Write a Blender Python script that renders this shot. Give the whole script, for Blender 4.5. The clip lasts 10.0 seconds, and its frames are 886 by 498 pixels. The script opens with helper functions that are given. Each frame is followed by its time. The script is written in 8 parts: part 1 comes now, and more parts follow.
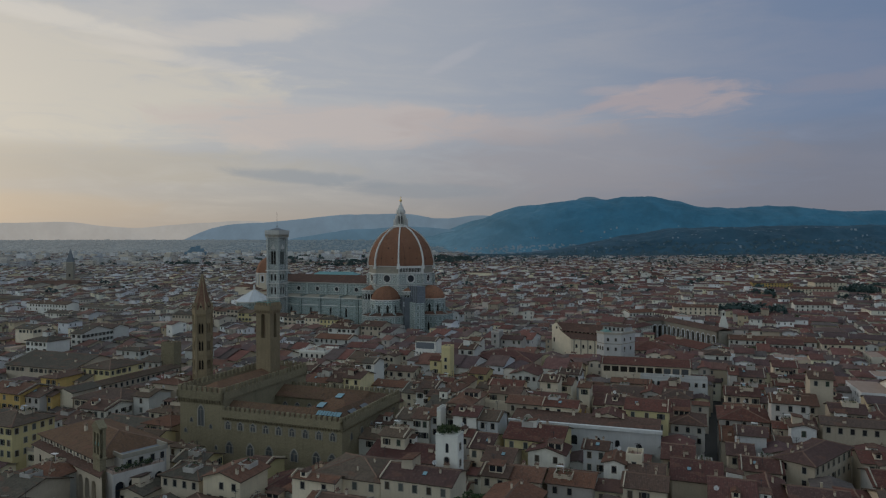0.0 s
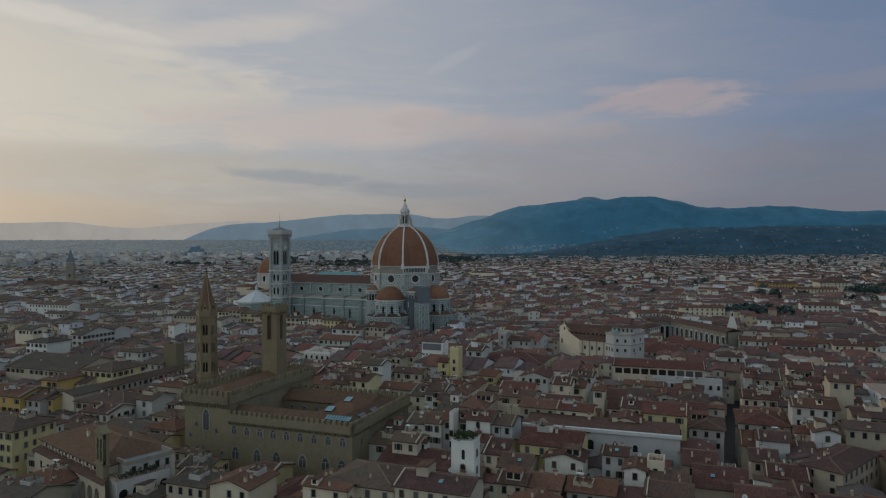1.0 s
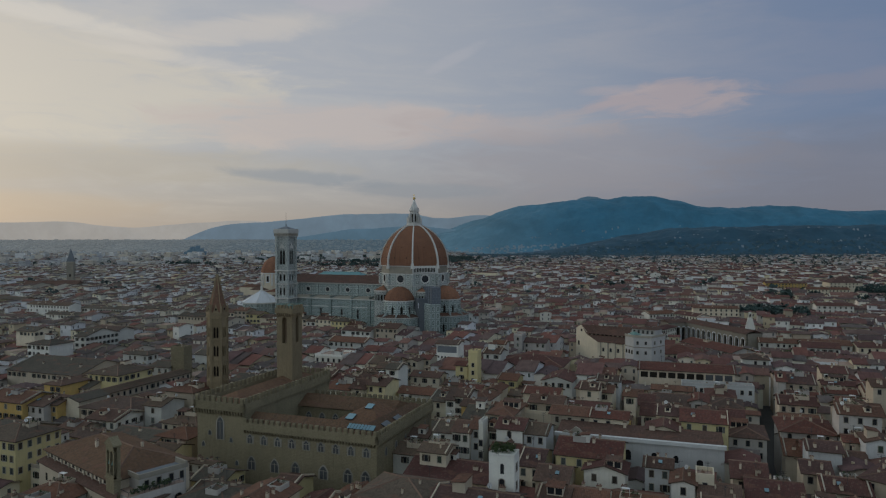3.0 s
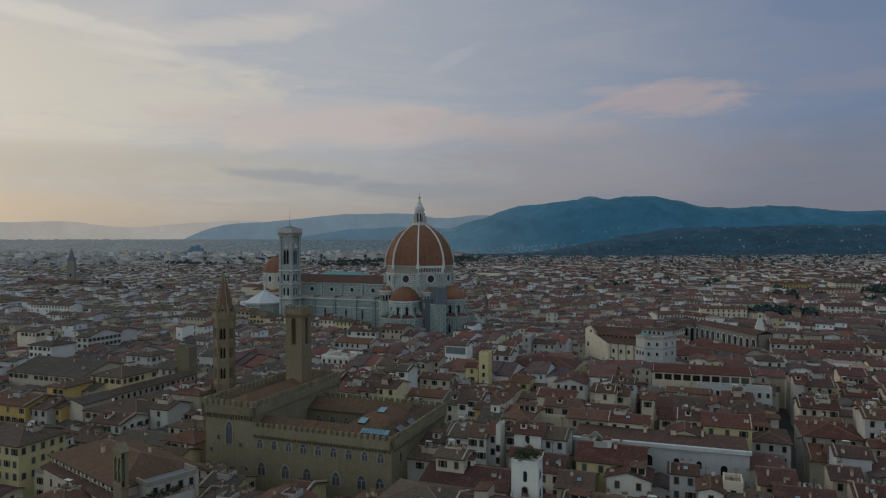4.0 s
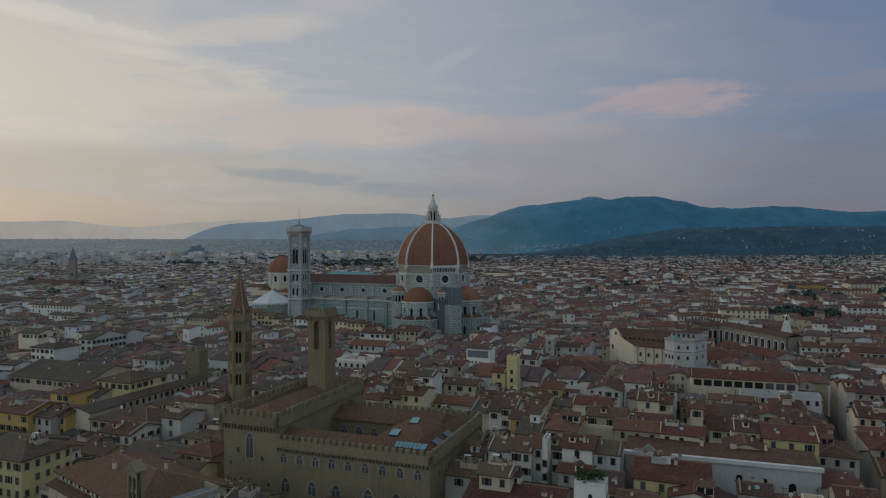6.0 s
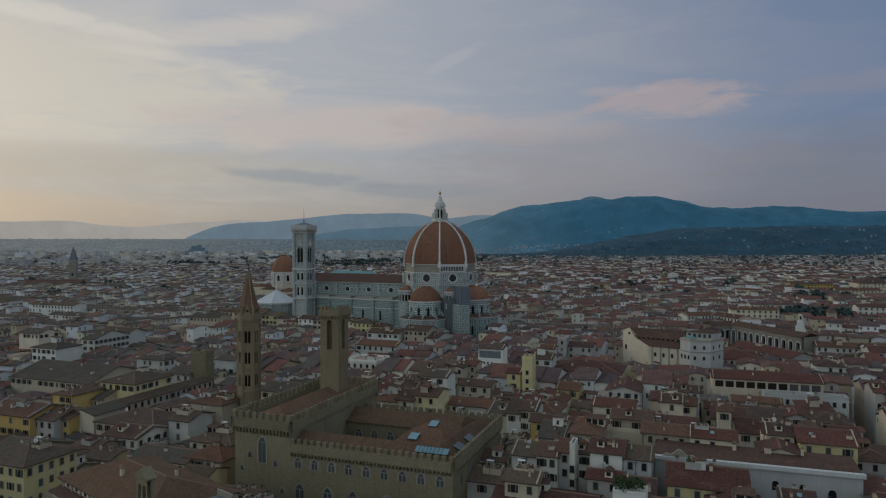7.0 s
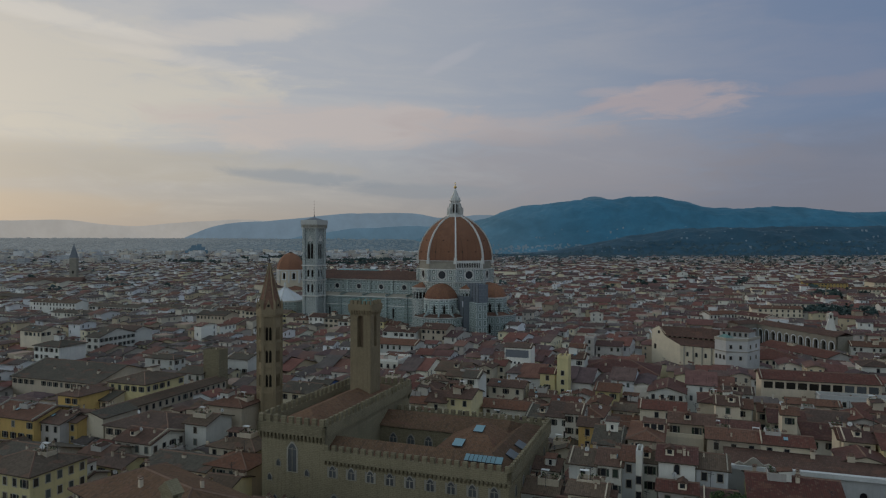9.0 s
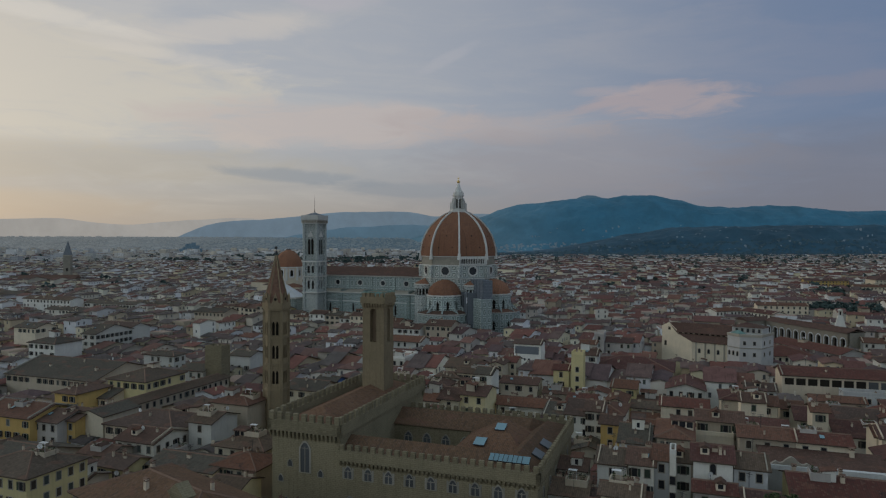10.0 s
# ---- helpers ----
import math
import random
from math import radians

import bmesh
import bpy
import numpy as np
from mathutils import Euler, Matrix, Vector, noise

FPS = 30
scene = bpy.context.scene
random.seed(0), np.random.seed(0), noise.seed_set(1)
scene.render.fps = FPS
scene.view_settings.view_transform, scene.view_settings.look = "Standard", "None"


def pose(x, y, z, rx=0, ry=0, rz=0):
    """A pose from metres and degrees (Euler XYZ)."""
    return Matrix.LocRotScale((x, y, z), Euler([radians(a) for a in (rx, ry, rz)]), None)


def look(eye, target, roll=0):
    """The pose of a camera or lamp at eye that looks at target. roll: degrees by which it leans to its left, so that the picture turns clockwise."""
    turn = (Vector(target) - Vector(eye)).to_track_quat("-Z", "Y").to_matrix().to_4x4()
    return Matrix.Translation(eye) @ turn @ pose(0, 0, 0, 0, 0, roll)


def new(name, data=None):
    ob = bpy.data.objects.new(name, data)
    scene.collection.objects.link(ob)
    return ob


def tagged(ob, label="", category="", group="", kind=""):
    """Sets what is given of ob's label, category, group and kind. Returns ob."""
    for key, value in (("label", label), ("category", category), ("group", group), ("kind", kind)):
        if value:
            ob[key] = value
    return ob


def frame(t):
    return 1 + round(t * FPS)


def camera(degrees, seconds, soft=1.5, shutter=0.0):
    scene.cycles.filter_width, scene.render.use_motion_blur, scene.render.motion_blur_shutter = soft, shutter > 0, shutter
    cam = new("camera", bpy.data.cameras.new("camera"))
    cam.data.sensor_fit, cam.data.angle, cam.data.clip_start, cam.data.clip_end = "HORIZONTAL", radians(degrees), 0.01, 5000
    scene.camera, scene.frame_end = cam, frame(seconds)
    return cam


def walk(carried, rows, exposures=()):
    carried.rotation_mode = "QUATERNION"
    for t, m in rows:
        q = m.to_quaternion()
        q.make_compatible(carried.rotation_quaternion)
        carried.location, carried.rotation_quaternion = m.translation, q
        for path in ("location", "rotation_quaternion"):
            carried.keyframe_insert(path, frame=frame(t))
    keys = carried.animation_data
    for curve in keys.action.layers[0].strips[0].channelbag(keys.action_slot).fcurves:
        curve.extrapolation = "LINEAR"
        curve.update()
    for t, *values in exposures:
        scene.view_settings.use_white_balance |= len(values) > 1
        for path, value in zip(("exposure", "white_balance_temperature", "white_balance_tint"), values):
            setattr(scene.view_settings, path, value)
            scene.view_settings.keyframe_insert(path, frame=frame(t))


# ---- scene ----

# ---------------------------------------------------------------- camera
cam = camera(66.6, 10.0, soft=1.2)
walk(cam, [
    (0.0, pose(34.79, -556.34, 77.61, 89.400, 0.10, 0.000)),
    (0.5, pose(32.90, -553.32, 77.45, 89.402, 0.10, -0.010)),
    (1.0, pose(30.80, -550.25, 77.35, 89.413, 0.10, -0.020)),
    (1.5, pose(28.80, -547.40, 77.20, 89.410, 0.09, -0.034)),
    (2.0, pose(26.54, -544.42, 77.10, 89.400, 0.09, -0.050)),
    (2.5, pose(24.29, -541.36, 77.05, 89.395, 0.09, -0.078)),
    (4.0, pose(17.40, -532.94, 76.75, 89.392, 0.06, -0.130)),
    (4.5, pose(14.85, -529.25, 76.65, 89.388, 0.03, -0.135)),
    (5.0, pose(12.16, -525.16, 76.50, 89.394, 0.00, -0.125)),
    (5.5, pose(9.30, -520.96, 76.20, 89.408, -0.02, -0.120)),
    (7.0, pose(0.98, -509.08, 74.55, 89.420, -0.02, -0.150)),
    (7.5, pose(-2.14, -504.80, 73.80, 89.436, -0.02, -0.160)),
    (8.0, pose(-4.92, -500.98, 72.94, 89.441, -0.04, -0.180)),
    (8.5, pose(-7.79, -497.00, 72.07, 89.442, -0.09, -0.203)),
    (9.0, pose(-11.00, -492.53, 71.22, 89.450, -0.14, -0.250)),
    (9.5, pose(-13.91, -488.41, 70.20, 89.440, -0.17, -0.421)),
    (10.0, pose(-17.01, -484.18, 68.70, 89.375, -0.17, -0.716)),
])
scene.view_settings.exposure = 0.0

# ---------------------------------------------------------------- world and sun
ZENITH = (0.312, 0.385, 0.445)
BEHIND = ((0.250, 0.315, 0.405), (0.575, 0.668, 0.725))   # the wide evening sky at the eye's back, east and west
SUN_EL, SUN_AZ = 9.0, -58.0          # degrees above the horizon; to the side of the view axis


def tree_of(owner):
    owner.use_nodes = True
    t = owner.node_tree
    t.nodes.clear()
    return t


class Net:
    """Short hand for building a node tree."""

    def __init__(self, owner):
        self.t = tree_of(owner)

    def add(self, kind, sockets=()):
        n = self.t.nodes.new(kind)
        for k, v in dict(sockets).items():
            self.put(n.inputs[k], v)
        return n

    def put(self, socket, v):
        if isinstance(v, bpy.types.NodeSocket):
            self.t.links.new(v, socket)
        elif v is not None:
            if isinstance(v, (tuple, list)) and len(v) == 3 and socket.type == "RGBA":
                v = (*v, 1)
            socket.default_value = v

    def math(self, op, a, b=None, c=None, clamp=False):
        n = self.t.nodes.new("ShaderNodeMath")
        n.operation, n.use_clamp = op, clamp
        for i, v in enumerate((a, b, c)):
            self.put(n.inputs[i], v)
        return n.outputs[0]

    def mix(self, fac, a, b, mode="MIX"):
        n = self.t.nodes.new("ShaderNodeMix")
        n.data_type, n.blend_type, n.clamp_factor = "RGBA", mode, True
        for i, v in ((0, fac), (6, a), (7, b)):
            self.put(n.inputs[i], v)
        return n.outputs[2]

    def step(self, v, lo, hi):
        n = self.t.nodes.new("ShaderNodeMapRange")
        n.interpolation_type, n.clamp = "SMOOTHSTEP", True
        for i, s in enumerate((v, lo, hi, 0.0, 1.0)):
            self.put(n.inputs[i], s)
        return n.outputs[0]

    def noise(self, vec, scale, detail=4, rough=0.5, distort=0.0):
        n = self.add("ShaderNodeTexNoise", {"Vector": vec, "Scale": scale, "Detail": detail, "Roughness": rough, "Distortion": distort})
        return n.outputs[0]


def build_world():
    world = bpy.data.worlds.new("dusk_sky")
    scene.world = world
    n = Net(world)
    sky = n.add("ShaderNodeTexSky")
    sky.sky_type, sky.sun_disc = "NISHITA", False
    sky.sun_elevation, sky.sun_rotation = radians(SUN_EL), radians(SUN_AZ)
    sky.dust_density, sky.ozone_density = 2.0, 1.5
    way = n.add("ShaderNodeTexCoord").outputs["Generated"]
    x, y, z = n.add("ShaderNodeSeparateXYZ", {0: way}).outputs
    up = n.math("MAXIMUM", z, 0.0)
    # the veil of high cloud: warm and bright towards the west, blue-violet towards the north-east
    side = n.math("ARCTAN2", x, y)
    west = n.math("COSINE", n.math("ADD", side, 0.72))
    west = n.step(west, 0.22, 1.04)
    low = n.step(up, 0.20, 0.0)
    veil = n.mix(west, (0.150, 0.205, 0.325), (0.425, 0.438, 0.468))
    glow = n.mix(n.math("POWER", west, 2.2), (0.185, 0.195, 0.250), (0.400, 0.372, 0.345))
    veil = n.mix(low, veil, glow)
    # streaks of cirrus, drawn out along the wind
    chart = n.add("ShaderNodeCombineXYZ", {0: side, 1: n.math("MULTIPLY", up, 2.3), 2: 0.0}).outputs[0]
    turn = n.add("ShaderNodeMapping", {"Vector": chart, "Location": (0.35, 0.1, 0.0), "Rotation": (0, 0, radians(9)), "Scale": (1.0, 1.8, 1.0)}).outputs[0]
    streak = n.noise(turn, 2.6, 7, 0.56, 1.3)
    fine = n.noise(turn, 9.0, 6, 0.62, 0.8)
    mass = n.math("ADD", n.math("MULTIPLY", streak, 0.70), n.math("MULTIPLY", fine, 0.30))
    lit = n.step(mass, 0.42, 0.66)
    bright = n.mix(west, (0.225, 0.245, 0.335), (0.600, 0.560, 0.505))
    veil = n.mix(n.math("MULTIPLY", lit, 0.38), veil, bright)

    def bank(cs, cu, ws, wu, tilt, soft, inner):
        """A single cloud bank with frayed edges, full inside and thinning outwards."""
        a = n.math("SUBTRACT", side, cs)
        b = n.math("SUBTRACT", n.math("SUBTRACT", up, cu), n.math("MULTIPLY", a, tilt))
        a, b = n.math("DIVIDE", a, ws), n.math("DIVIDE", b, wu)
        d = n.math("ADD", n.math("MULTIPLY", a, a), n.math("MULTIPLY", b, b))
        d = n.math("ADD", d, n.math("MULTIPLY", n.math("SUBTRACT", fine, 0.5), soft))
        return n.step(d, 1.25, inner)

    # the banks that stand out: middle (sideways, upwards), half sizes, tilt, fraying, full part, strength, colour
    for cs, cu, ws, wu, tilt, soft, inner, much, colour in (
            (-0.66, 0.205, 0.47, 0.098, -0.02, 2.2, 0.20, 0.88, (0.585, 0.540, 0.468)),
            (-0.30, 0.285, 0.16, 0.020, 0.16, 2.6, 0.0, 0.75, (0.565, 0.525, 0.490)),
            (-0.56, 0.283, 0.20, 0.013, -0.10, 2.4, 0.0, 0.70, (0.640, 0.600, 0.545)),
            (-0.36, 0.245, 0.14, 0.010, -0.08, 2.6, 0.0, 0.45, (0.640, 0.590, 0.535)),
            (-0.145, 0.330, 0.070, 0.017, 0.10, 2.8, 0.0, 0.60, (0.475, 0.450, 0.480)),
            (0.02, 0.262, 0.050, 0.010, 0.45, 2.4, 0.0, 0.40, (0.440, 0.435, 0.470)),
            (-0.17, 0.168, 0.26, 0.036, 0.02, 2.8, 0.1, 0.80, (0.520, 0.452, 0.428)),
            (0.09, 0.166, 0.17, 0.026, -0.02, 3.0, 0.0, 0.65, (0.440, 0.380, 0.375)),
            (0.22, 0.115, 0.28, 0.060, 0.00, 2.2, 0.0, 0.50, (0.315, 0.285, 0.305)),
            (0.335, 0.196, 0.110, 0.026, 0.00, 4.4, 0.0, 0.72, (0.430, 0.350, 0.352)),
            (0.255, 0.212, 0.060, 0.008, 0.00, 2.4, 0.0, 0.45, (0.430, 0.370, 0.380)),
            (0.58, 0.200, 0.15, 0.016, 0.03, 3.4, 0.0, 0.32, (0.300, 0.262, 0.300)),
            (-0.46, 0.103, 0.34, 0.030, 0.00, 2.2, 0.0, 0.60, (0.415, 0.378, 0.330)),
            (-0.60, 0.046, 0.24, 0.022, 0.00, 2.0, 0.1, 0.45, (0.480, 0.395, 0.315)),
            (-0.205, 0.094, 0.125, 0.011, -0.06, 2.4, 0.1, 0.72, (0.255, 0.285, 0.335)),
            (-0.04, 0.076, 0.15, 0.012, -0.02, 2.6, 0.0, 0.60, (0.245, 0.272, 0.320)),
            (0.62, 0.10, 0.30, 0.06, 0.0, 1.6, 0.0, 0.45, (0.185, 0.180, 0.222))):
        veil = n.mix(n.math("MULTIPLY", bank(cs, cu, ws, wu, tilt, soft, inner), much), veil, colour)
    # thick air along the horizon
    haze = n.mix(west, (0.165, 0.172, 0.208), (0.385, 0.345, 0.305))
    veil = n.mix(n.math("MULTIPLY", n.step(up, 0.075, 0.0), 0.75), veil, haze)
    # overhead and behind the eye the evening sky is clear blue-grey
    veil = n.mix(n.step(up, 0.36, 0.80), veil, ZENITH)
    # away from the city the cloud thins and the whole sky is evenly bright
    away = n.step(n.math("COSINE", n.math("ADD", side, 0.15)), 0.62, -0.30)
    veil = n.mix(n.math("MULTIPLY", away, n.step(up, 0.95, 0.45)), veil, n.mix(n.step(n.math("SINE", side), 0.7, -0.7), *BEHIND))
    # the open sky shows a little through the veil
    high = n.mix(0.12, veil, n.mix(1.0, sky.outputs[0], (0.10, 0.10, 0.10), "MULTIPLY"))
    back = n.add("ShaderNodeBackground", {"Color": high, "Strength": 1.0})
    n.t.links.new(back.outputs[0], n.add("ShaderNodeOutputWorld").inputs[0])


build_world()
sun = new("sun", bpy.data.lights.new("sun", "SUN"))
sun.data.energy, sun.data.angle, sun.data.color = 0.30, radians(14), (1.0, 0.92, 0.82)
az, el = radians(SUN_AZ), radians(SUN_EL + 9)
sun.matrix_world = look((0, 0, 300), Vector((0, 0, 300)) - Vector((math.sin(az) * math.cos(el), math.cos(az) * math.cos(el), math.sin(el))))

# ---------------------------------------------------------------- materials
def surface(name, colour, rough=0.85, scale=0.35, spread=0.28, grain=6.0, grain_amt=0.16, metal=0.0, island=False, pattern=None, bump=0.0, streak=0.0):
    """A procedural surface in metres: base colour or colours, stains at a large scale, grain at a small one, and an optional pattern."""
    m = bpy.data.materials.new(name)
    n = Net(m)
    uv = n.add("ShaderNodeUVMap").outputs[0]
    place = n.add("ShaderNodeTexCoord").outputs["Object"]
    chance = n.add("ShaderNodeNewGeometry").outputs["Random Per Island"] if island else n.add("ShaderNodeObjectInfo").outputs["Random"]
    if isinstance(colour, list):
        ramp = n.add("ShaderNodeValToRGB", {0: chance})
        ramp.color_ramp.interpolation = "CONSTANT"
        while len(ramp.color_ramp.elements) < len(colour):
            ramp.color_ramp.elements.new(0.5)
        for i, c in enumerate(colour):
            ramp.color_ramp.elements[i].position = i / len(colour)
            ramp.color_ramp.elements[i].color = (*c, 1)
        base = ramp.outputs[0]
    else:
        base = n.add("ShaderNodeRGB").outputs[0]
        base.default_value = (*colour, 1)
    # each piece a little lighter or darker than the next
    own = n.math("MULTIPLY_ADD", n.math("FRACT", n.math("MULTIPLY", chance, 17.31)), 0.34, 0.83)
    base = n.mix(1.0, base, n.add("ShaderNodeCombineColor", {0: own, 1: own, 2: own}).outputs[0], "MULTIPLY")
    stain = n.noise(place, scale, 5, 0.6, 0.3)
    tone = n.math("MULTIPLY_ADD", n.math("SUBTRACT", stain, 0.5), spread * 2, 1.0)
    fine = n.noise(place, grain, 3, 0.6)
    tone = n.math("MULTIPLY", tone, n.math("MULTIPLY_ADD", n.math("SUBTRACT", fine, 0.5), grain_amt * 2, 1.0))
    if streak:
        run = n.add("ShaderNodeMapping", {"Vector": uv, "Scale": (1.6, 0.10, 1.0)}).outputs[0]
        tone = n.math("MULTIPLY", tone, n.math("MULTIPLY_ADD", n.step(n.noise(run, 1.0, 4, 0.6), 0.48, 0.75), -streak, 1.0))
    base = n.mix(1.0, base, n.add("ShaderNodeCombineColor", {0: tone, 1: tone, 2: tone}).outputs[0], "MULTIPLY")
    height = fine
    if pattern:
        base, height = pattern(n, uv, base, fine)
    shader = n.add("ShaderNodeBsdfPrincipled", {"Base Color": base, "Roughness": rough, "Metallic": metal, "Specular IOR Level": 0.5 if rough < 0.5 else 0.12})
    if bump:
        b = n.add("ShaderNodeBump", {"Height": height, "Strength": 0.6, "Distance": bump})
        n.t.links.new(b.outputs[0], shader.inputs["Normal"])
    n.t.links.new(shader.outputs[0], n.add("ShaderNodeOutputMaterial").inputs[0])
    return m


def bricks(width, height, gap, line, amount=1.0, tint=None, tint_amount=0.5):
    def pattern(n, uv, base, fine):
        b = n.add("ShaderNodeTexBrick", {"Vector": uv, "Color1": (0, 0, 0), "Color2": (1, 1, 1), "Mortar": (0, 0, 0), "Scale": 1.0,
                                          "Mortar Size": gap, "Brick Width": width, "Row Height": height, "Mortar Smooth": 0.1, "Bias": 0.0})
        out = base
        if tint:
            out = n.mix(n.math("MULTIPLY", n.add("ShaderNodeSeparateColor", {0: b.outputs[0]}).outputs[0], tint_amount), out, tint)
        out = n.mix(n.math("MULTIPLY", b.outputs[1], amount), out, line)
        return out, n.math("MULTIPLY_ADD", b.outputs[1], -0.7, fine)
    return pattern


def panels(width, height, gap, line, inner=0.5):
    """Framed marble panels with a second frame inside each, bands of green stone between them."""
    def pattern(n, uv, base, fine):
        u, v, _ = n.add("ShaderNodeSeparateXYZ", {0: uv}).outputs
        fu = n.math("ABSOLUTE", n.math("SUBTRACT", n.math("FRACT", n.math("DIVIDE", u, width)), 0.5))
        fv = n.math("ABSOLUTE", n.math("SUBTRACT", n.math("FRACT", n.math("DIVIDE", v, height)), 0.5))
        du, dv = n.math("MULTIPLY", n.math("SUBTRACT", 0.5, fu), width), n.math("MULTIPLY", n.math("SUBTRACT", 0.5, fv), height)
        d = n.math("MINIMUM", du, dv)
        outer = n.math("LESS_THAN", d, gap)
        ring = n.math("COMPARE", d, inner + gap * 0.5, gap * 0.55)
        both = n.math("MAXIMUM", n.math("MULTIPLY", outer, 0.55), n.math("MULTIPLY", ring, 0.85))
        rose = n.mix(n.math("MULTIPLY", n.math("GREATER_THAN", d, inner + gap * 1.2), 0.25), base, (0.40, 0.26, 0.22))
        return n.mix(both, rose, line), n.math("MULTIPLY_ADD", both, -0.6, fine)
    return pattern


def tiles(n, uv, base, fine):
    """Rows of barrel tiles running down the slope, some pale, some mossy, with streaks of wear."""
    u, v, _ = n.add("ShaderNodeSeparateXYZ", {0: uv}).outputs
    wave = n.math("SINE", n.math("MULTIPLY", u, 6.2832 / 0.42))
    cell = n.add("ShaderNodeTexWhiteNoise", {0: n.add("ShaderNodeCombineXYZ", {0: n.math("FLOOR", n.math("DIVIDE", u, 0.42)), 1: n.math("FLOOR", n.math("DIVIDE", v, 0.5)), 2: 0.0}).outputs[0]}).outputs[0]
    run = n.noise(n.add("ShaderNodeMapping", {"Vector": uv, "Scale": (1.1, 0.22, 1.0)}).outputs[0], 1.0, 5, 0.65, 0.4)
    patch = n.noise(n.add("ShaderNodeMapping", {"Vector": uv, "Scale": (0.16, 0.30, 1.0)}).outputs[0], 1.0, 3, 0.5)
    out = n.mix(n.math("MULTIPLY", n.math("GREATER_THAN", cell, 0.84), 0.26), base, (0.21, 0.150, 0.120))
    out = n.mix(n.math("MULTIPLY", n.math("LESS_THAN", cell, 0.25), 0.30), out, (0.060, 0.046, 0.038))
    out = n.mix(n.math("MULTIPLY", n.step(run, 0.52, 0.72), 0.55), out, (0.058, 0.046, 0.040))
    out = n.mix(n.math("MULTIPLY", n.step(patch, 0.56, 0.66), 0.50), out, (0.185, 0.096, 0.068))
    out = n.mix(n.math("MULTIPLY", n.step(wave, 0.0, -1.0), 0.24), out, (0.040, 0.030, 0.026))
    return out, wave


PLASTERS = [(0.64, 0.58, 0.43), (0.71, 0.70, 0.63), (0.58, 0.49, 0.25), (0.66, 0.63, 0.53), (0.50, 0.46, 0.37),
            (0.68, 0.59, 0.35), (0.72, 0.68, 0.57), (0.48, 0.41, 0.33), (0.62, 0.54, 0.39), (0.70, 0.63, 0.47), (0.73, 0.72, 0.66), (0.56, 0.50, 0.40)]
TILES = [(0.158, 0.082, 0.056), (0.128, 0.077, 0.057), (0.174, 0.090, 0.060), (0.104, 0.074, 0.060), (0.132, 0.085, 0.065), (0.176, 0.086, 0.055), (0.114, 0.069, 0.053)]


def plaster(name, c):
    return surface(name, c, 0.9, 0.22, 0.22, 3.0, 0.12, streak=0.10, bump=0.02)


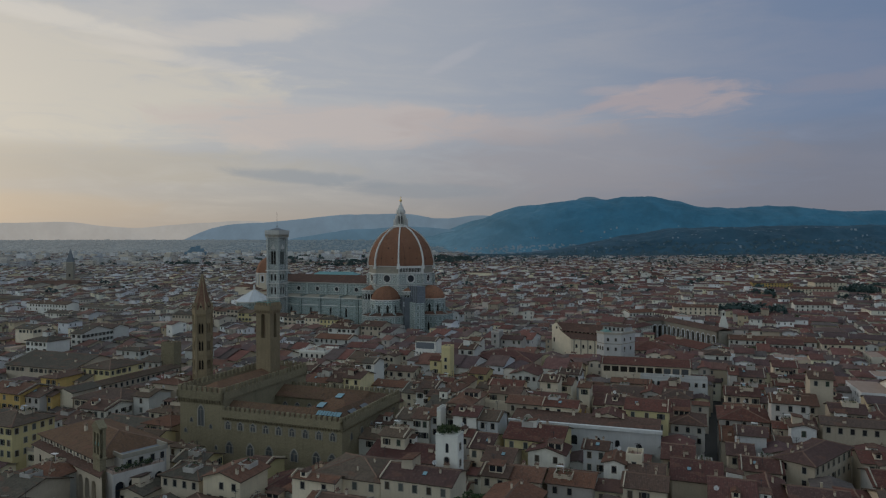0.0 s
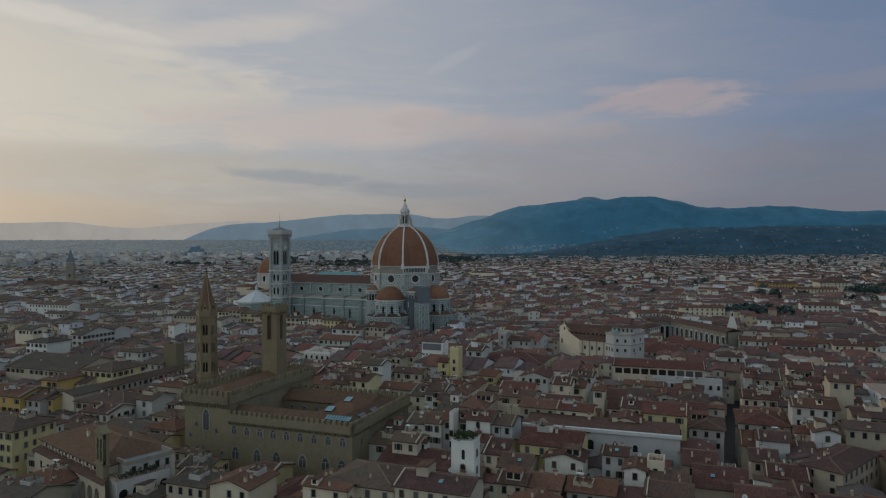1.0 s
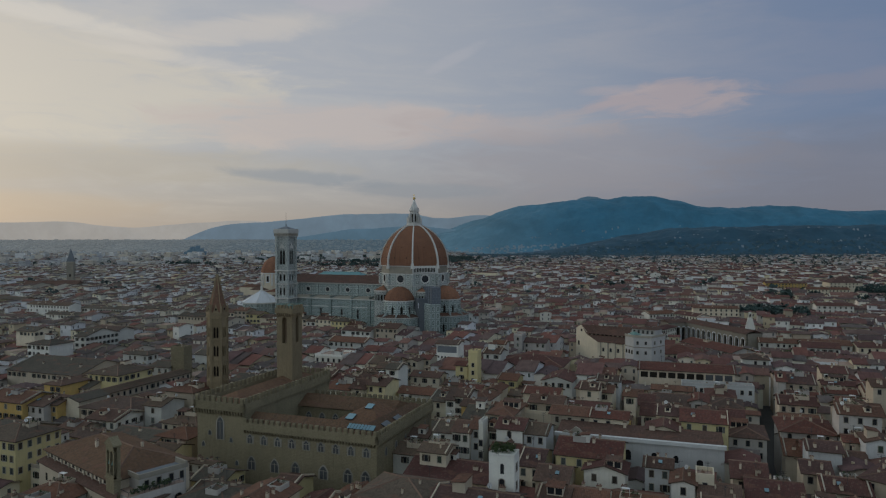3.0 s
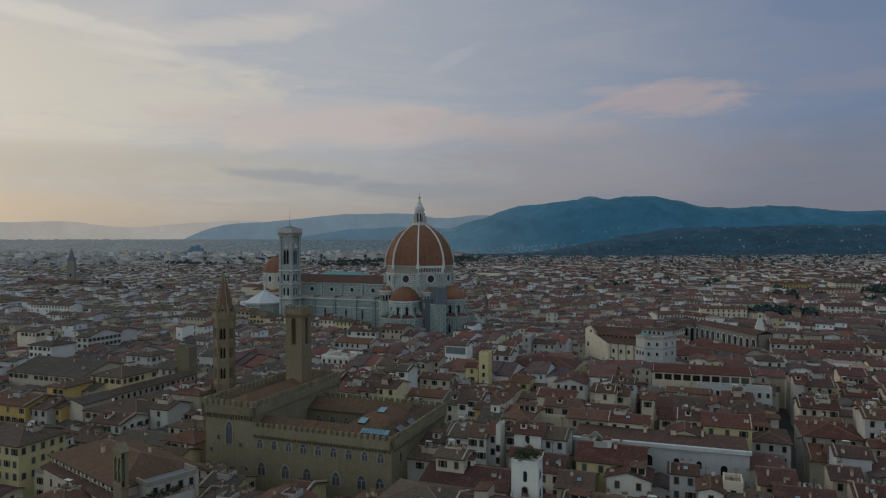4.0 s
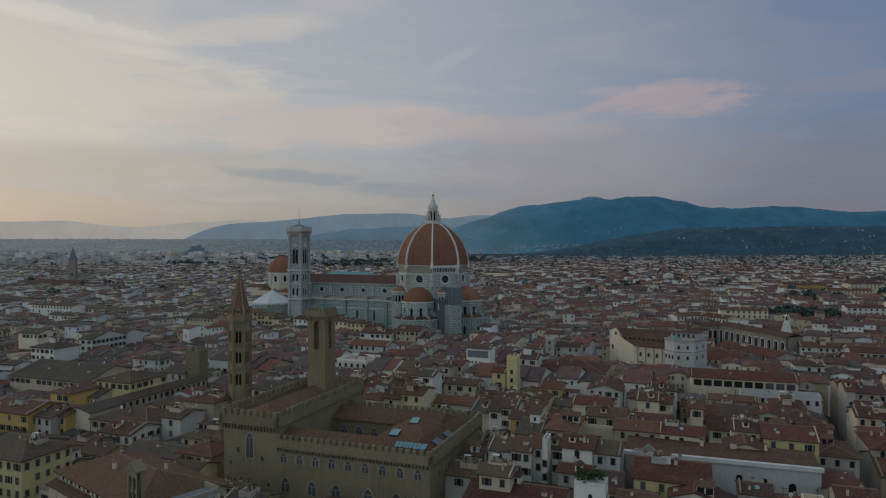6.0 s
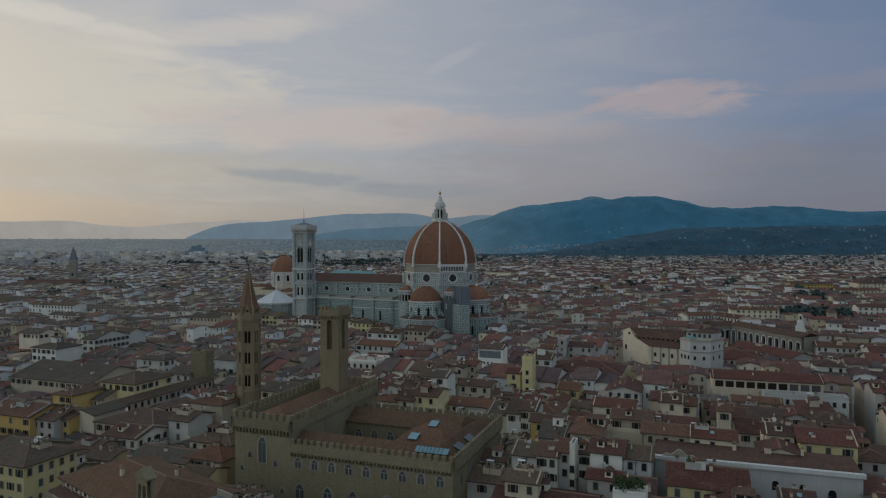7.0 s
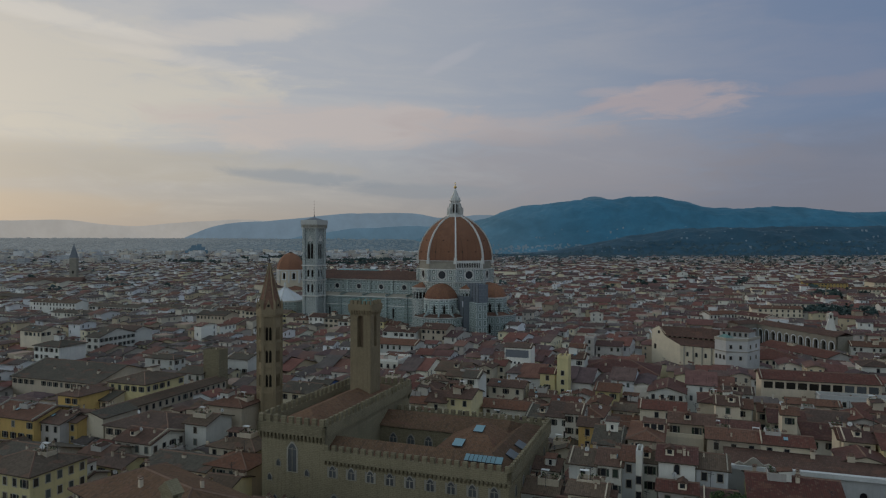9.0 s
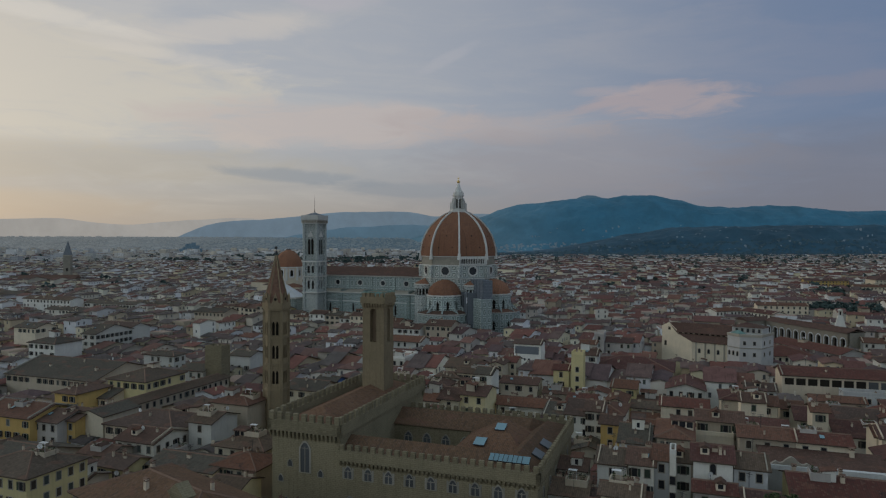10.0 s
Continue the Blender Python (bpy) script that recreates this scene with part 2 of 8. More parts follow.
MAT = {
    "mixed": plaster("plaster_mixed", PLASTERS),
    "white": plaster("plaster_white", [(0.71, 0.695, 0.63), (0.65, 0.635, 0.57), (0.69, 0.66, 0.57), (0.62, 0.615, 0.56)]),
    "cream": plaster("plaster_cream", (0.66, 0.58, 0.44)),
    "yellow": plaster("plaster_yellow", (0.60, 0.515, 0.275)),
    "ochre": plaster("plaster_ochre", (0.58, 0.40, 0.15)),
    "grey": plaster("plaster_grey", (0.46, 0.43, 0.39)),
    "beige": plaster("plaster_beige", (0.54, 0.46, 0.35)),
    "pale_wash": plaster("plaster_pale", (0.54, 0.545, 0.53)),
    "pale_annexe": plaster("plaster_annexe", (0.47, 0.46, 0.44)),
    # far plasters are paler, greyer copies of PLASTERS, haze put into the colour
    "mixed_far": surface("far_hazed_plaster", [tuple(min(0.8, (k * 0.62 + sum(c) / 3 * 0.38) * 1.26) for k in c) for c in PLASTERS] + [(0.76, 0.75, 0.72), (0.74, 0.73, 0.71), (0.78, 0.77, 0.75), (0.72, 0.72, 0.71), (0.70, 0.71, 0.71)], 0.9, 0.1, 0.14, 1.5, 0.08, island=True),
    "mixed_warm": surface("plaster_warm", [(0.50, 0.43, 0.32), (0.44, 0.40, 0.33), (0.56, 0.47, 0.32), (0.40, 0.36, 0.31), (0.60, 0.54, 0.44), (0.48, 0.40, 0.30)], 0.9, 0.1, 0.14, 1.5, 0.08, island=True),
    "tile": surface("roof_tile", TILES, 0.92, 0.16, 0.34, 2.2, 0.22, pattern=tiles, bump=0.03),
    # far tile colours are lightened and greyed to imitate haze
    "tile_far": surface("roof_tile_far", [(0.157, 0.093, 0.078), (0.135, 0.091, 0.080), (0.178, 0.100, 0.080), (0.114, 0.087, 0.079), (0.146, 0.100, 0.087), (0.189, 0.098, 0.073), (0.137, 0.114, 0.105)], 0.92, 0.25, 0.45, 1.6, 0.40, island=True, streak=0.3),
    "tile_red": surface("red_roof_tile", [(0.140, 0.058, 0.046), (0.122, 0.060, 0.050), (0.152, 0.063, 0.047), (0.102, 0.060, 0.053), (0.117, 0.055, 0.047)], 0.92, 0.16, 0.34, 2.2, 0.22, pattern=tiles, bump=0.03),
    # greyer tile that imitates the hazy cast over the western roofs
    "tile_grey": surface("greyed_roof_tile", [(0.126, 0.098, 0.073), (0.112, 0.100, 0.078), (0.142, 0.103, 0.073), (0.102, 0.093, 0.074)], 0.92, 0.16, 0.34, 2.2, 0.22, pattern=tiles, bump=0.03),
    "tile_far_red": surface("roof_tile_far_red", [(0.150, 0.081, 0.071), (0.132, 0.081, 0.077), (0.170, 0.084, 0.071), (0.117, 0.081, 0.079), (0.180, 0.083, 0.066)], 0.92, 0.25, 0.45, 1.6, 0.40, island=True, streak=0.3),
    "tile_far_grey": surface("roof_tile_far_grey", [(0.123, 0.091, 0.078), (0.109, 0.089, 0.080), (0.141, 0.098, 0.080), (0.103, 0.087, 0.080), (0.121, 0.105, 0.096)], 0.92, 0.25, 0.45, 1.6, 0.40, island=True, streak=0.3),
    "tile_warm": surface("warm_roof_tile", [(0.160, 0.095, 0.058), (0.150, 0.092, 0.056), (0.164, 0.093, 0.056)], 0.92, 0.10, 0.34, 2.2, 0.22, pattern=tiles, bump=0.03),
    "tile_dark": surface("old_roof_tile", (0.105, 0.062, 0.048), 0.92, 0.16, 0.3, 2.2, 0.22, pattern=tiles, bump=0.03),
    "ridge": surface("ridge_tile", (0.185, 0.120, 0.090), 0.9, 0.6, 0.3),
    "pale": surface("modern_block", [(0.56, 0.55, 0.52), (0.66, 0.65, 0.63), (0.50, 0.46, 0.41), (0.46, 0.47, 0.48), (0.60, 0.54, 0.45)], 0.9, 0.05, 0.12, 1.0, 0.08, island=True),
    "pale_roof": surface("flat_roof", [(0.24, 0.17, 0.14), (0.30, 0.29, 0.28), (0.20, 0.15, 0.13), (0.42, 0.42, 0.42)], 0.9, 0.05, 0.2, 1.0, 0.1, island=True),
    "stone": surface("brown_stone", (0.235, 0.202, 0.128), 0.92, 0.14, 0.40, 2.0, 0.22, pattern=bricks(0.9, 0.42, 0.03, (0.12, 0.095, 0.065), 0.45, (0.32, 0.27, 0.18), 0.45), bump=0.06, streak=0.2),
    "brick": surface("old_brick", (0.300, 0.236, 0.146), 0.92, 0.2, 0.28, 2.0, 0.2, pattern=bricks(0.5, 0.16, 0.02, (0.18, 0.14, 0.10), 0.4), bump=0.04, streak=0.2),
    "spire": surface("spire_brick", (0.215, 0.122, 0.082), 0.92, 0.2, 0.3, 2.0, 0.2, pattern=tiles, bump=0.03),
    "pale_stone": surface("pale_stone_frame", (0.30, 0.28, 0.235), 0.9, 0.4, 0.2),
    "pane": surface("old_window_pane", (0.075, 0.080, 0.084), 0.38, 0.5, 0.3),
    "far_shutter": surface("closed_shutters", [(0.12, 0.115, 0.10), (0.16, 0.14, 0.12), (0.10, 0.12, 0.11)], 0.85, 0.5, 0.2, island=True),
    "eave": surface("eave_boards", (0.20, 0.175, 0.15), 0.9, 0.5, 0.2),
    # bluish haze is put into this foliage colour
    "leaf_far": surface("hazed_foliage", [(0.056, 0.086, 0.080), (0.050, 0.078, 0.074), (0.066, 0.094, 0.084)], 0.9, 0.05, 0.3, 1.0, 0.2, island=True),
    "bare_stone": surface("bare_grey_masonry", (0.290, 0.265, 0.215), 0.95, 0.3, 0.3, 1.5, 0.3, bump=0.1),
    "stone_trim": surface("grey_stone_trim", (0.36, 0.33, 0.27), 0.9, 0.4, 0.25),
    "dome": surface("dome_tile", (0.295, 0.142, 0.084), 0.9, 0.10, 0.30, 1.6, 0.24, pattern=tiles, bump=0.03),
    "marble": surface("white_marble", (0.58, 0.57, 0.53), 0.6, 0.2, 0.22, 2.5, 0.12, streak=0.25),
    "panel": surface("marble_panels", (0.56, 0.62, 0.595), 0.6, 0.2, 0.24, 2.5, 0.12, pattern=panels(3.6, 5.0, 0.55, (0.060, 0.095, 0.080), 1.0), streak=0.22),
    "panel_fine": surface("marble_panels_fine", (0.69, 0.715, 0.68), 0.6, 0.2, 0.22, 2.5, 0.12, pattern=panels(2.6, 3.9, 0.40, (0.060, 0.090, 0.080), 0.62), streak=0.20),
    "panel_square": surface("marble_panels_square", (0.58, 0.61, 0.575), 0.6, 0.2, 0.22, 2.5, 0.12, pattern=panels(4.25, 4.4, 0.55, (0.075, 0.105, 0.090), 0.95), streak=0.20),
    "band": surface("marble_bands", (0.45, 0.52, 0.50), 0.6, 0.2, 0.24, 2.5, 0.12, pattern=panels(4.6, 3.1, 0.50, (0.085, 0.120, 0.105), 0.75), streak=0.22),
    "rough_wall": surface("bare_masonry", (0.200, 0.145, 0.095), 0.95, 0.3, 0.3, 1.5, 0.3, bump=0.1),
    "lead": surface("pale_roof_marble", (0.66, 0.68, 0.70), 0.55, 0.15, 0.18, 2.0, 0.08, streak=0.3),
    "net": surface("scaffold_netting", (0.135, 0.150, 0.165), 0.9, 0.3, 0.2, 2.0, 0.15, pattern=bricks(2.5, 2.0, 0.05, (0.24, 0.25, 0.26), 0.5)),
    "net_pale": surface("scaffold_sheet", (0.17, 0.19, 0.215), 0.9, 0.3, 0.15, 2.0, 0.1, pattern=bricks(2.5, 2.0, 0.06, (0.36, 0.39, 0.42), 0.5)),
    "glass": surface("window_dark", (0.022, 0.024, 0.028), 0.25, 0.5, 0.3),
    # near-black panels that close openings; the shade inside is their colour
    "hole": surface("opening_shade", (0.028, 0.024, 0.020), 0.95, 0.5, 0.3),
    "shutter": surface("green_shutter", [(0.045, 0.060, 0.045), (0.075, 0.062, 0.048), (0.055, 0.045, 0.036), (0.10, 0.11, 0.10), (0.065, 0.075, 0.07)], 0.8, 0.5, 0.2),
    "skylight": surface("skylight_glass", (0.17, 0.30, 0.345), 0.35, 0.5, 0.12),
    "teal": surface("green_metal_roof", (0.075, 0.260, 0.270), 0.45, 0.1, 0.2, pattern=bricks(1.2, 60.0, 0.06, (0.06, 0.16, 0.165), 0.6)),
    "bronze": surface("weathered_copper", (0.16, 0.27, 0.24), 0.6, 0.4, 0.3),
    "gold": surface("gilt_ball", (0.75, 0.52, 0.20), 0.35, 0.5, 0.1, metal=0.9),
    "metal": surface("dark_iron", (0.06, 0.06, 0.062), 0.6, 0.5, 0.2),
    "dish": surface("white_dish", (0.68, 0.68, 0.66), 0.5, 0.5, 0.1),
    "street": surface("street_stone", (0.11, 0.106, 0.102), 0.85, 0.08, 0.3, 2.0, 0.2),
    "leaf": surface("foliage", [(0.045, 0.070, 0.030), (0.060, 0.085, 0.036), (0.038, 0.058, 0.030), (0.070, 0.090, 0.040)], 0.9, 0.3, 0.3, 3.0, 0.25, island=True),
    "bark": surface("bark", (0.10, 0.075, 0.055), 0.95, 0.6, 0.3),
    "blue": surface("blue_tarpaulin", (0.07, 0.13, 0.30), 0.7, 0.5, 0.2),
    "slate": surface("grey_roofing", (0.17, 0.185, 0.20), 0.7, 0.3, 0.2),
    "terrace": surface("terrace_paving", (0.34, 0.25, 0.20), 0.9, 0.4, 0.25),
}


def haze_glow_material(name, colour, glow, strength, fine=1.0, depth=0.05, west=None):
    """Far backdrop surfaces; the evening haze before them is put into their own emission."""
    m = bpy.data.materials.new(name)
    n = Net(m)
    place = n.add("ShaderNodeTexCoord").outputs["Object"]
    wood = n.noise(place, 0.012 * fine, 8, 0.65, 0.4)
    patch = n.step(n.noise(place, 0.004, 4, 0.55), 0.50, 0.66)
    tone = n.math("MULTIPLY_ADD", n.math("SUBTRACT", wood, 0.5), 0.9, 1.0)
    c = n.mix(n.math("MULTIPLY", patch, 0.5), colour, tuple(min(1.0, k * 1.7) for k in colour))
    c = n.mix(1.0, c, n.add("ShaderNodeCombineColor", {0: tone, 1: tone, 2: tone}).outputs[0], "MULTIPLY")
    # uneven glow imitates light and shade on the folds of the slopes
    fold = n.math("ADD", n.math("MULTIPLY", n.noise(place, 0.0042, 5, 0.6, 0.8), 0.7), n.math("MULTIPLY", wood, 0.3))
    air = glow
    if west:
        # the painted haze glows brighter towards the sunset side
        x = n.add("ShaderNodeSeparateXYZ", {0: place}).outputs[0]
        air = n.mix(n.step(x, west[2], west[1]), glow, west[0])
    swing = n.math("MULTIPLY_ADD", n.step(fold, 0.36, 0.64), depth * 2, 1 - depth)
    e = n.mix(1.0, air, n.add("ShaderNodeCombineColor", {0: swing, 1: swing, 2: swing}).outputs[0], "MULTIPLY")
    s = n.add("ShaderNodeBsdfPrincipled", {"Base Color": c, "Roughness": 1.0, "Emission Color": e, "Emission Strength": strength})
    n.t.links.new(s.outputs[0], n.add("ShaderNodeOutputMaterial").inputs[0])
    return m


# ---------------------------------------------------------------- shapes
class Shape:
    """Collects faces; UVs are metres along each face, so that patterns keep their true size."""

    def __init__(self):
        self.v, self.f, self.m = [], [], []

    def face(self, pts, m=0):
        k = len(self.v)
        self.v.extend(tuple(p) for p in pts)
        self.f.append(tuple(range(k, k + len(pts))))
        self.m.append(m)

    def join(self, verts, faces, m=0):
        k = len(self.v)
        self.v.extend(tuple(p) for p in verts)
        for f in faces:
            self.f.append(tuple(k + i for i in f))
            self.m.append(m)

    def prism(self, ring, z0, z1, m=0, top=True, bottom=False, top_ring=None, m_top=None):
        n = len(ring)
        upper = top_ring or ring
        verts = [(x, y, z0) for x, y in ring] + [(x, y, z1) for x, y in upper]
        faces = [(i, (i + 1) % n, n + (i + 1) % n, n + i) for i in range(n)]
        self.join(verts, faces, m)
        if top:
            k = len(self.v) - n
            self.f.append(tuple(range(k, k + n)))
            self.m.append(m if m_top is None else m_top)
        if bottom:
            k = len(self.v) - 2 * n
            self.f.append(tuple(range(k + n - 1, k - 1, -1)))
            self.m.append(m)

    def box(self, x0, x1, y0, y1, z0, z1, m=0, m_top=None):
        self.prism([(x0, y0), (x1, y0), (x1, y1), (x0, y1)], z0, z1, m, True, True, None, m_top)

    def loft(self, rings, m=0, cap=True):
        """Rings of 3D points of equal count, joined one to the next."""
        n, verts, faces = len(rings[0]), [], []
        for r in rings:
            verts.extend(r)
        for j in range(len(rings) - 1):
            for i in range(n):
                faces.append((j * n + i, j * n + (i + 1) % n, (j + 1) * n + (i + 1) % n, (j + 1) * n + i))
        if cap:
            faces.append(tuple((len(rings) - 1) * n + i for i in range(n)))
        self.join(verts, faces, m)

    def cone(self, ring, z0, tip, m=0):
        n = len(ring)
        self.join([(x, y, z0) for x, y in ring] + [tip], [(i, (i + 1) % n, n) for i in range(n)], m)

    def wall(self, a, b, z0, z1, openings=(), m=0, inside=1, depth=0.5):
        """An upright wall from a to b (seen from its right-hand side outwards), with arched or square openings set back by depth.
        openings: (middle along the wall, half width, sill, spring, rise) - rise 0 is square, rise = half width a round arch, more a pointed one."""
        a, b = Vector((a[0], a[1], 0)), Vector((b[0], b[1], 0))
        t = (b - a).normalized()
        back = Vector((-t.y, t.x, 0)) * depth
        length = (b - a).length
        P = lambda s, z: a + t * s + Vector((0, 0, z))
        s0 = 0.0
        for mid, half, sill, spring, rise in sorted(openings):
            l, r = mid - half, mid + half
            self.face([P(s0, z0), P(l, z0), P(l, z1), P(s0, z1)], m)
            if sill > z0 + 0.01:
                self.face([P(l, z0), P(r, z0), P(r, sill), P(l, sill)], m)
            arch = [(l, spring)]
            if rise > 0:
                for i in range(1, 8):
                    f = i / 8
                    if rise > half * 1.05:
                        g = abs(2 * f - 1)
                        arch.append((l + 2 * half * f, spring + rise * (1 - g ** 1.7)))
                    else:
                        arch.append((mid - half * math.cos(math.pi * f), spring + rise * math.sin(math.pi * f)))
            arch.append((r, spring))
            for (s_a, z_a), (s_b, z_b) in zip(arch, arch[1:]):
                self.face([P(s_a, z_a), P(s_b, z_b), P(s_b, z1), P(s_a, z1)], m)
            rim = [(l, sill)] + arch + [(r, sill)]
            for (s_a, z_a), (s_b, z_b) in zip(rim, rim[1:] + rim[:1]):
                p, q = P(s_a, z_a), P(s_b, z_b)
                self.face([p, p + back, q + back, q], m)
            self.face([P(s, z) + back for s, z in reversed(rim)][::-1], inside)
            s0 = r
        self.face([P(s0, z0), P(length, z0), P(length, z1), P(s0, z1)], m)

    def mesh(self, name, mats):
        me = bpy.data.meshes.new(name)
        me.from_pydata(self.v, [], self.f)
        for mat in mats:
            me.materials.append(mat)
        me.polygons.foreach_set("material_index", np.array(self.m, dtype=np.int32))
        v = np.array(self.v, dtype=np.float64).reshape(-1, 3)
        count = np.array([len(f) for f in self.f])
        loops = np.concatenate([np.array(f) for f in self.f]) if len(self.f) else np.zeros(0, int)
        nor = np.zeros((len(self.f), 3))
        me.polygons.foreach_get("normal", (buf := np.zeros(len(self.f) * 3, dtype=np.float32)))
        nor = buf.reshape(-1, 3)
        flat = np.abs(nor[:, 2]) > 0.985
        t = np.stack([-nor[:, 1], nor[:, 0], np.zeros(len(nor))], 1)
        t[flat] = (1, 0, 0)
        t /= np.maximum(np.linalg.norm(t, axis=1, keepdims=True), 1e-6)
        w = np.cross(nor, t)
        w[flat] = (0, 1, 0)
        which = np.repeat(np.arange(len(count)), count)
        p = v[loops]
        uv = np.stack([(p * t[which]).sum(1), (p * w[which]).sum(1)], 1).astype(np.float32)
        me.uv_layers.new(name="metres").data.foreach_set("uv", uv.ravel())
        me.update()
        return me


def thing(name, m, label, category, group="", kind=""):
    ob = new(name)
    ob.empty_display_size = 0.5
    ob.matrix_world = m
    return tagged(ob, label, category, group, kind)


def part(name, shape, mats, parent, label="", at=None):
    """One mesh object under a thing or a part."""
    me = shape if isinstance(shape, bpy.types.Mesh) else shape.mesh(name, [MAT[k] if isinstance(k, str) else k for k in mats])
    ob = new(name, me)
    ob.parent = parent
    if at is not None:
        ob.matrix_local = at
    return tagged(ob, label)


def solid(name, shape, mats, label, category, kind="", group=""):
    """A thing or a piece of the setting that is one mesh."""
    ob = new(name, shape.mesh(name, [MAT[k] if isinstance(k, str) else k for k in mats]))
    return tagged(ob, label, category, group, kind)


def ngon(n, r, turn=0.0, cx=0.0, cy=0.0):
    return [(cx + r * math.cos(radians(turn + 360 / n * i)), cy + r * math.sin(radians(turn + 360 / n * i))) for i in range(n)]


def at_grid(x, y, deg, z=0.0):
    return pose(x, y, z, 0, 0, deg)


GRID = -20.5                                   # the old street grid, degrees
E_AX = Vector((math.cos(radians(GRID)), math.sin(radians(GRID)), 0))
N_AX = Vector((-E_AX.y, E_AX.x, 0))

# ---------------------------------------------------------------- ground and hills
def build_ground():
    s = Shape()
    s.face([(-4900, -1500, 0), (4900, -1500, 0), (4900, 4950, 0), (-4900, 4950, 0)])
    solid("ground", s, ["street"], "dark stone streets and ground between the houses", "ground", "structure")


build_ground()


def hill_height(x, y, near, far, bumps, floor_z, seed, rough):
    k = (y - near) / (far - near)
    h = floor_z + sum(a * math.exp(-((x - c) / w) ** 2) for c, a, w in bumps)
    h += rough * 16 * noise.fractal(Vector((x / 190, y / 190, seed)), 0.8, 2.1, 5) * min(1, max(h, 0) / 120)
    bulge = rough * 40 * noise.fractal(Vector((x / 260, y / 200, seed + 9)), 0.9, 2.0, 5) * math.sin(k * math.pi) * min(1, max(h, 0) / 140)
    return max(-4, h * math.sin(k * math.pi / 2) ** 1.25 + bulge - 3 * (1 - k))


SLOPES = {}


def hill_range(name, near, far, bumps, floor_z, material, label, seed, rough):
    """A ridge between two distances, its crest the sum of a few broad rises, roughened by noise."""
    s = Shape()
    xs = np.linspace(-4000, 4400, 420)
    rows = 22
    verts, faces = [], []
    for j in range(rows + 1):
        y = near + (far - near) * j / rows
        for x in xs:
            verts.append((x, y, hill_height(x, y, near, far, bumps, floor_z, seed, rough)))
    SLOPES[name] = (near, far, bumps, floor_z, seed, rough)
    n = len(xs)
    for j in range(rows):
        for i in range(n - 1):
            faces.append((j * n + i, j * n + i + 1, (j + 1) * n + i + 1, (j + 1) * n + i))
    s.join(verts, faces)
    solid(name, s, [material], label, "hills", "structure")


# the blue and peach glow of these ranges is haze painted as emission
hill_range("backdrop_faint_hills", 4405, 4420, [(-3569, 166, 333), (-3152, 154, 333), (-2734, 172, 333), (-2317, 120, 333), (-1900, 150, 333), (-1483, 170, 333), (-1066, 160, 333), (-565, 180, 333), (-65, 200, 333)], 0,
           haze_glow_material("faint_hills", (0.05, 0.08, 0.10), (0.325, 0.300, 0.270), 0.97), "faint far hills almost lost in the evening haze", 2.0, 0.2)
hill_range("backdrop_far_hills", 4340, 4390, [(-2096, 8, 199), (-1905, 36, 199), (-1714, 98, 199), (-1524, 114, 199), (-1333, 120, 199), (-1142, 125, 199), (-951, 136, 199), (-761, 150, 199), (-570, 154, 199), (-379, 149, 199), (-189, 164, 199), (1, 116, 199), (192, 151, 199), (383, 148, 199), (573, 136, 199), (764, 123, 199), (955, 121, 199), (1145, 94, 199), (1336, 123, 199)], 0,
           haze_glow_material("far_hills", (0.05, 0.08, 0.10), (0.114, 0.152, 0.188), 0.95), "pale blue hazy hills on the horizon", 3.0, 0.35)
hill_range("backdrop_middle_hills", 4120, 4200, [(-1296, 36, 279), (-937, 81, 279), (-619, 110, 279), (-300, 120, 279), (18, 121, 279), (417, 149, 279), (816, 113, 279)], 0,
           haze_glow_material("middle_hills", (0.035, 0.06, 0.075), (0.066, 0.114, 0.155), 0.90), "blue wooded hills in haze", 5.0, 0.5)
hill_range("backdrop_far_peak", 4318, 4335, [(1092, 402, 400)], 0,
           haze_glow_material("far_peak", (0.03, 0.05, 0.06), (0.040, 0.085, 0.125), 0.9), "paler wooded peak behind the mountain", 23.0, 0.3)
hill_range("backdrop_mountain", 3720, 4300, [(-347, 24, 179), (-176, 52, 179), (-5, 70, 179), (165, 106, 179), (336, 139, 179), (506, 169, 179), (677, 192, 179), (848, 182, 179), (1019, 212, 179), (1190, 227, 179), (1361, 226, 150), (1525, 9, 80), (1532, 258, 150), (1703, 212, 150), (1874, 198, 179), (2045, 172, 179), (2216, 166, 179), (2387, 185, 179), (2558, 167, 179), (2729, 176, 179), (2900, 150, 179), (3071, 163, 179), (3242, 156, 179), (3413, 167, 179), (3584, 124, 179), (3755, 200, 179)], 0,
           haze_glow_material("mountain_woods", (0.020, 0.042, 0.050), (0.010, 0.056, 0.104), 0.85, 1.0, 0.16, ((0.052, 0.105, 0.145), -300, 1150)), "dark teal wooded mountain behind the city", 17.0, 0.7)
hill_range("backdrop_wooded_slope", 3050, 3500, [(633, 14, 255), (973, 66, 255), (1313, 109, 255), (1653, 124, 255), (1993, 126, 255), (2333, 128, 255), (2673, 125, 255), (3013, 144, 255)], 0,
           haze_glow_material("wooded_slope", (0.014, 0.026, 0.032), (0.006, 0.026, 0.048), 0.80, 1.0, 0.2), "dark wooded slope with scattered villas at its foot", 11.0, 0.8)

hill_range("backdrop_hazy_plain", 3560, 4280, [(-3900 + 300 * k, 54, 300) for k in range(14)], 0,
           haze_glow_material("hazy_plain", (0.02, 0.03, 0.04), (0.044, 0.071, 0.090), 0.90, 4.0, 0.12, ((0.108, 0.120, 0.122), -2600, -300)), "hazy blue-grey plain with outer towns fading into the distance", 7.0, 0.15)


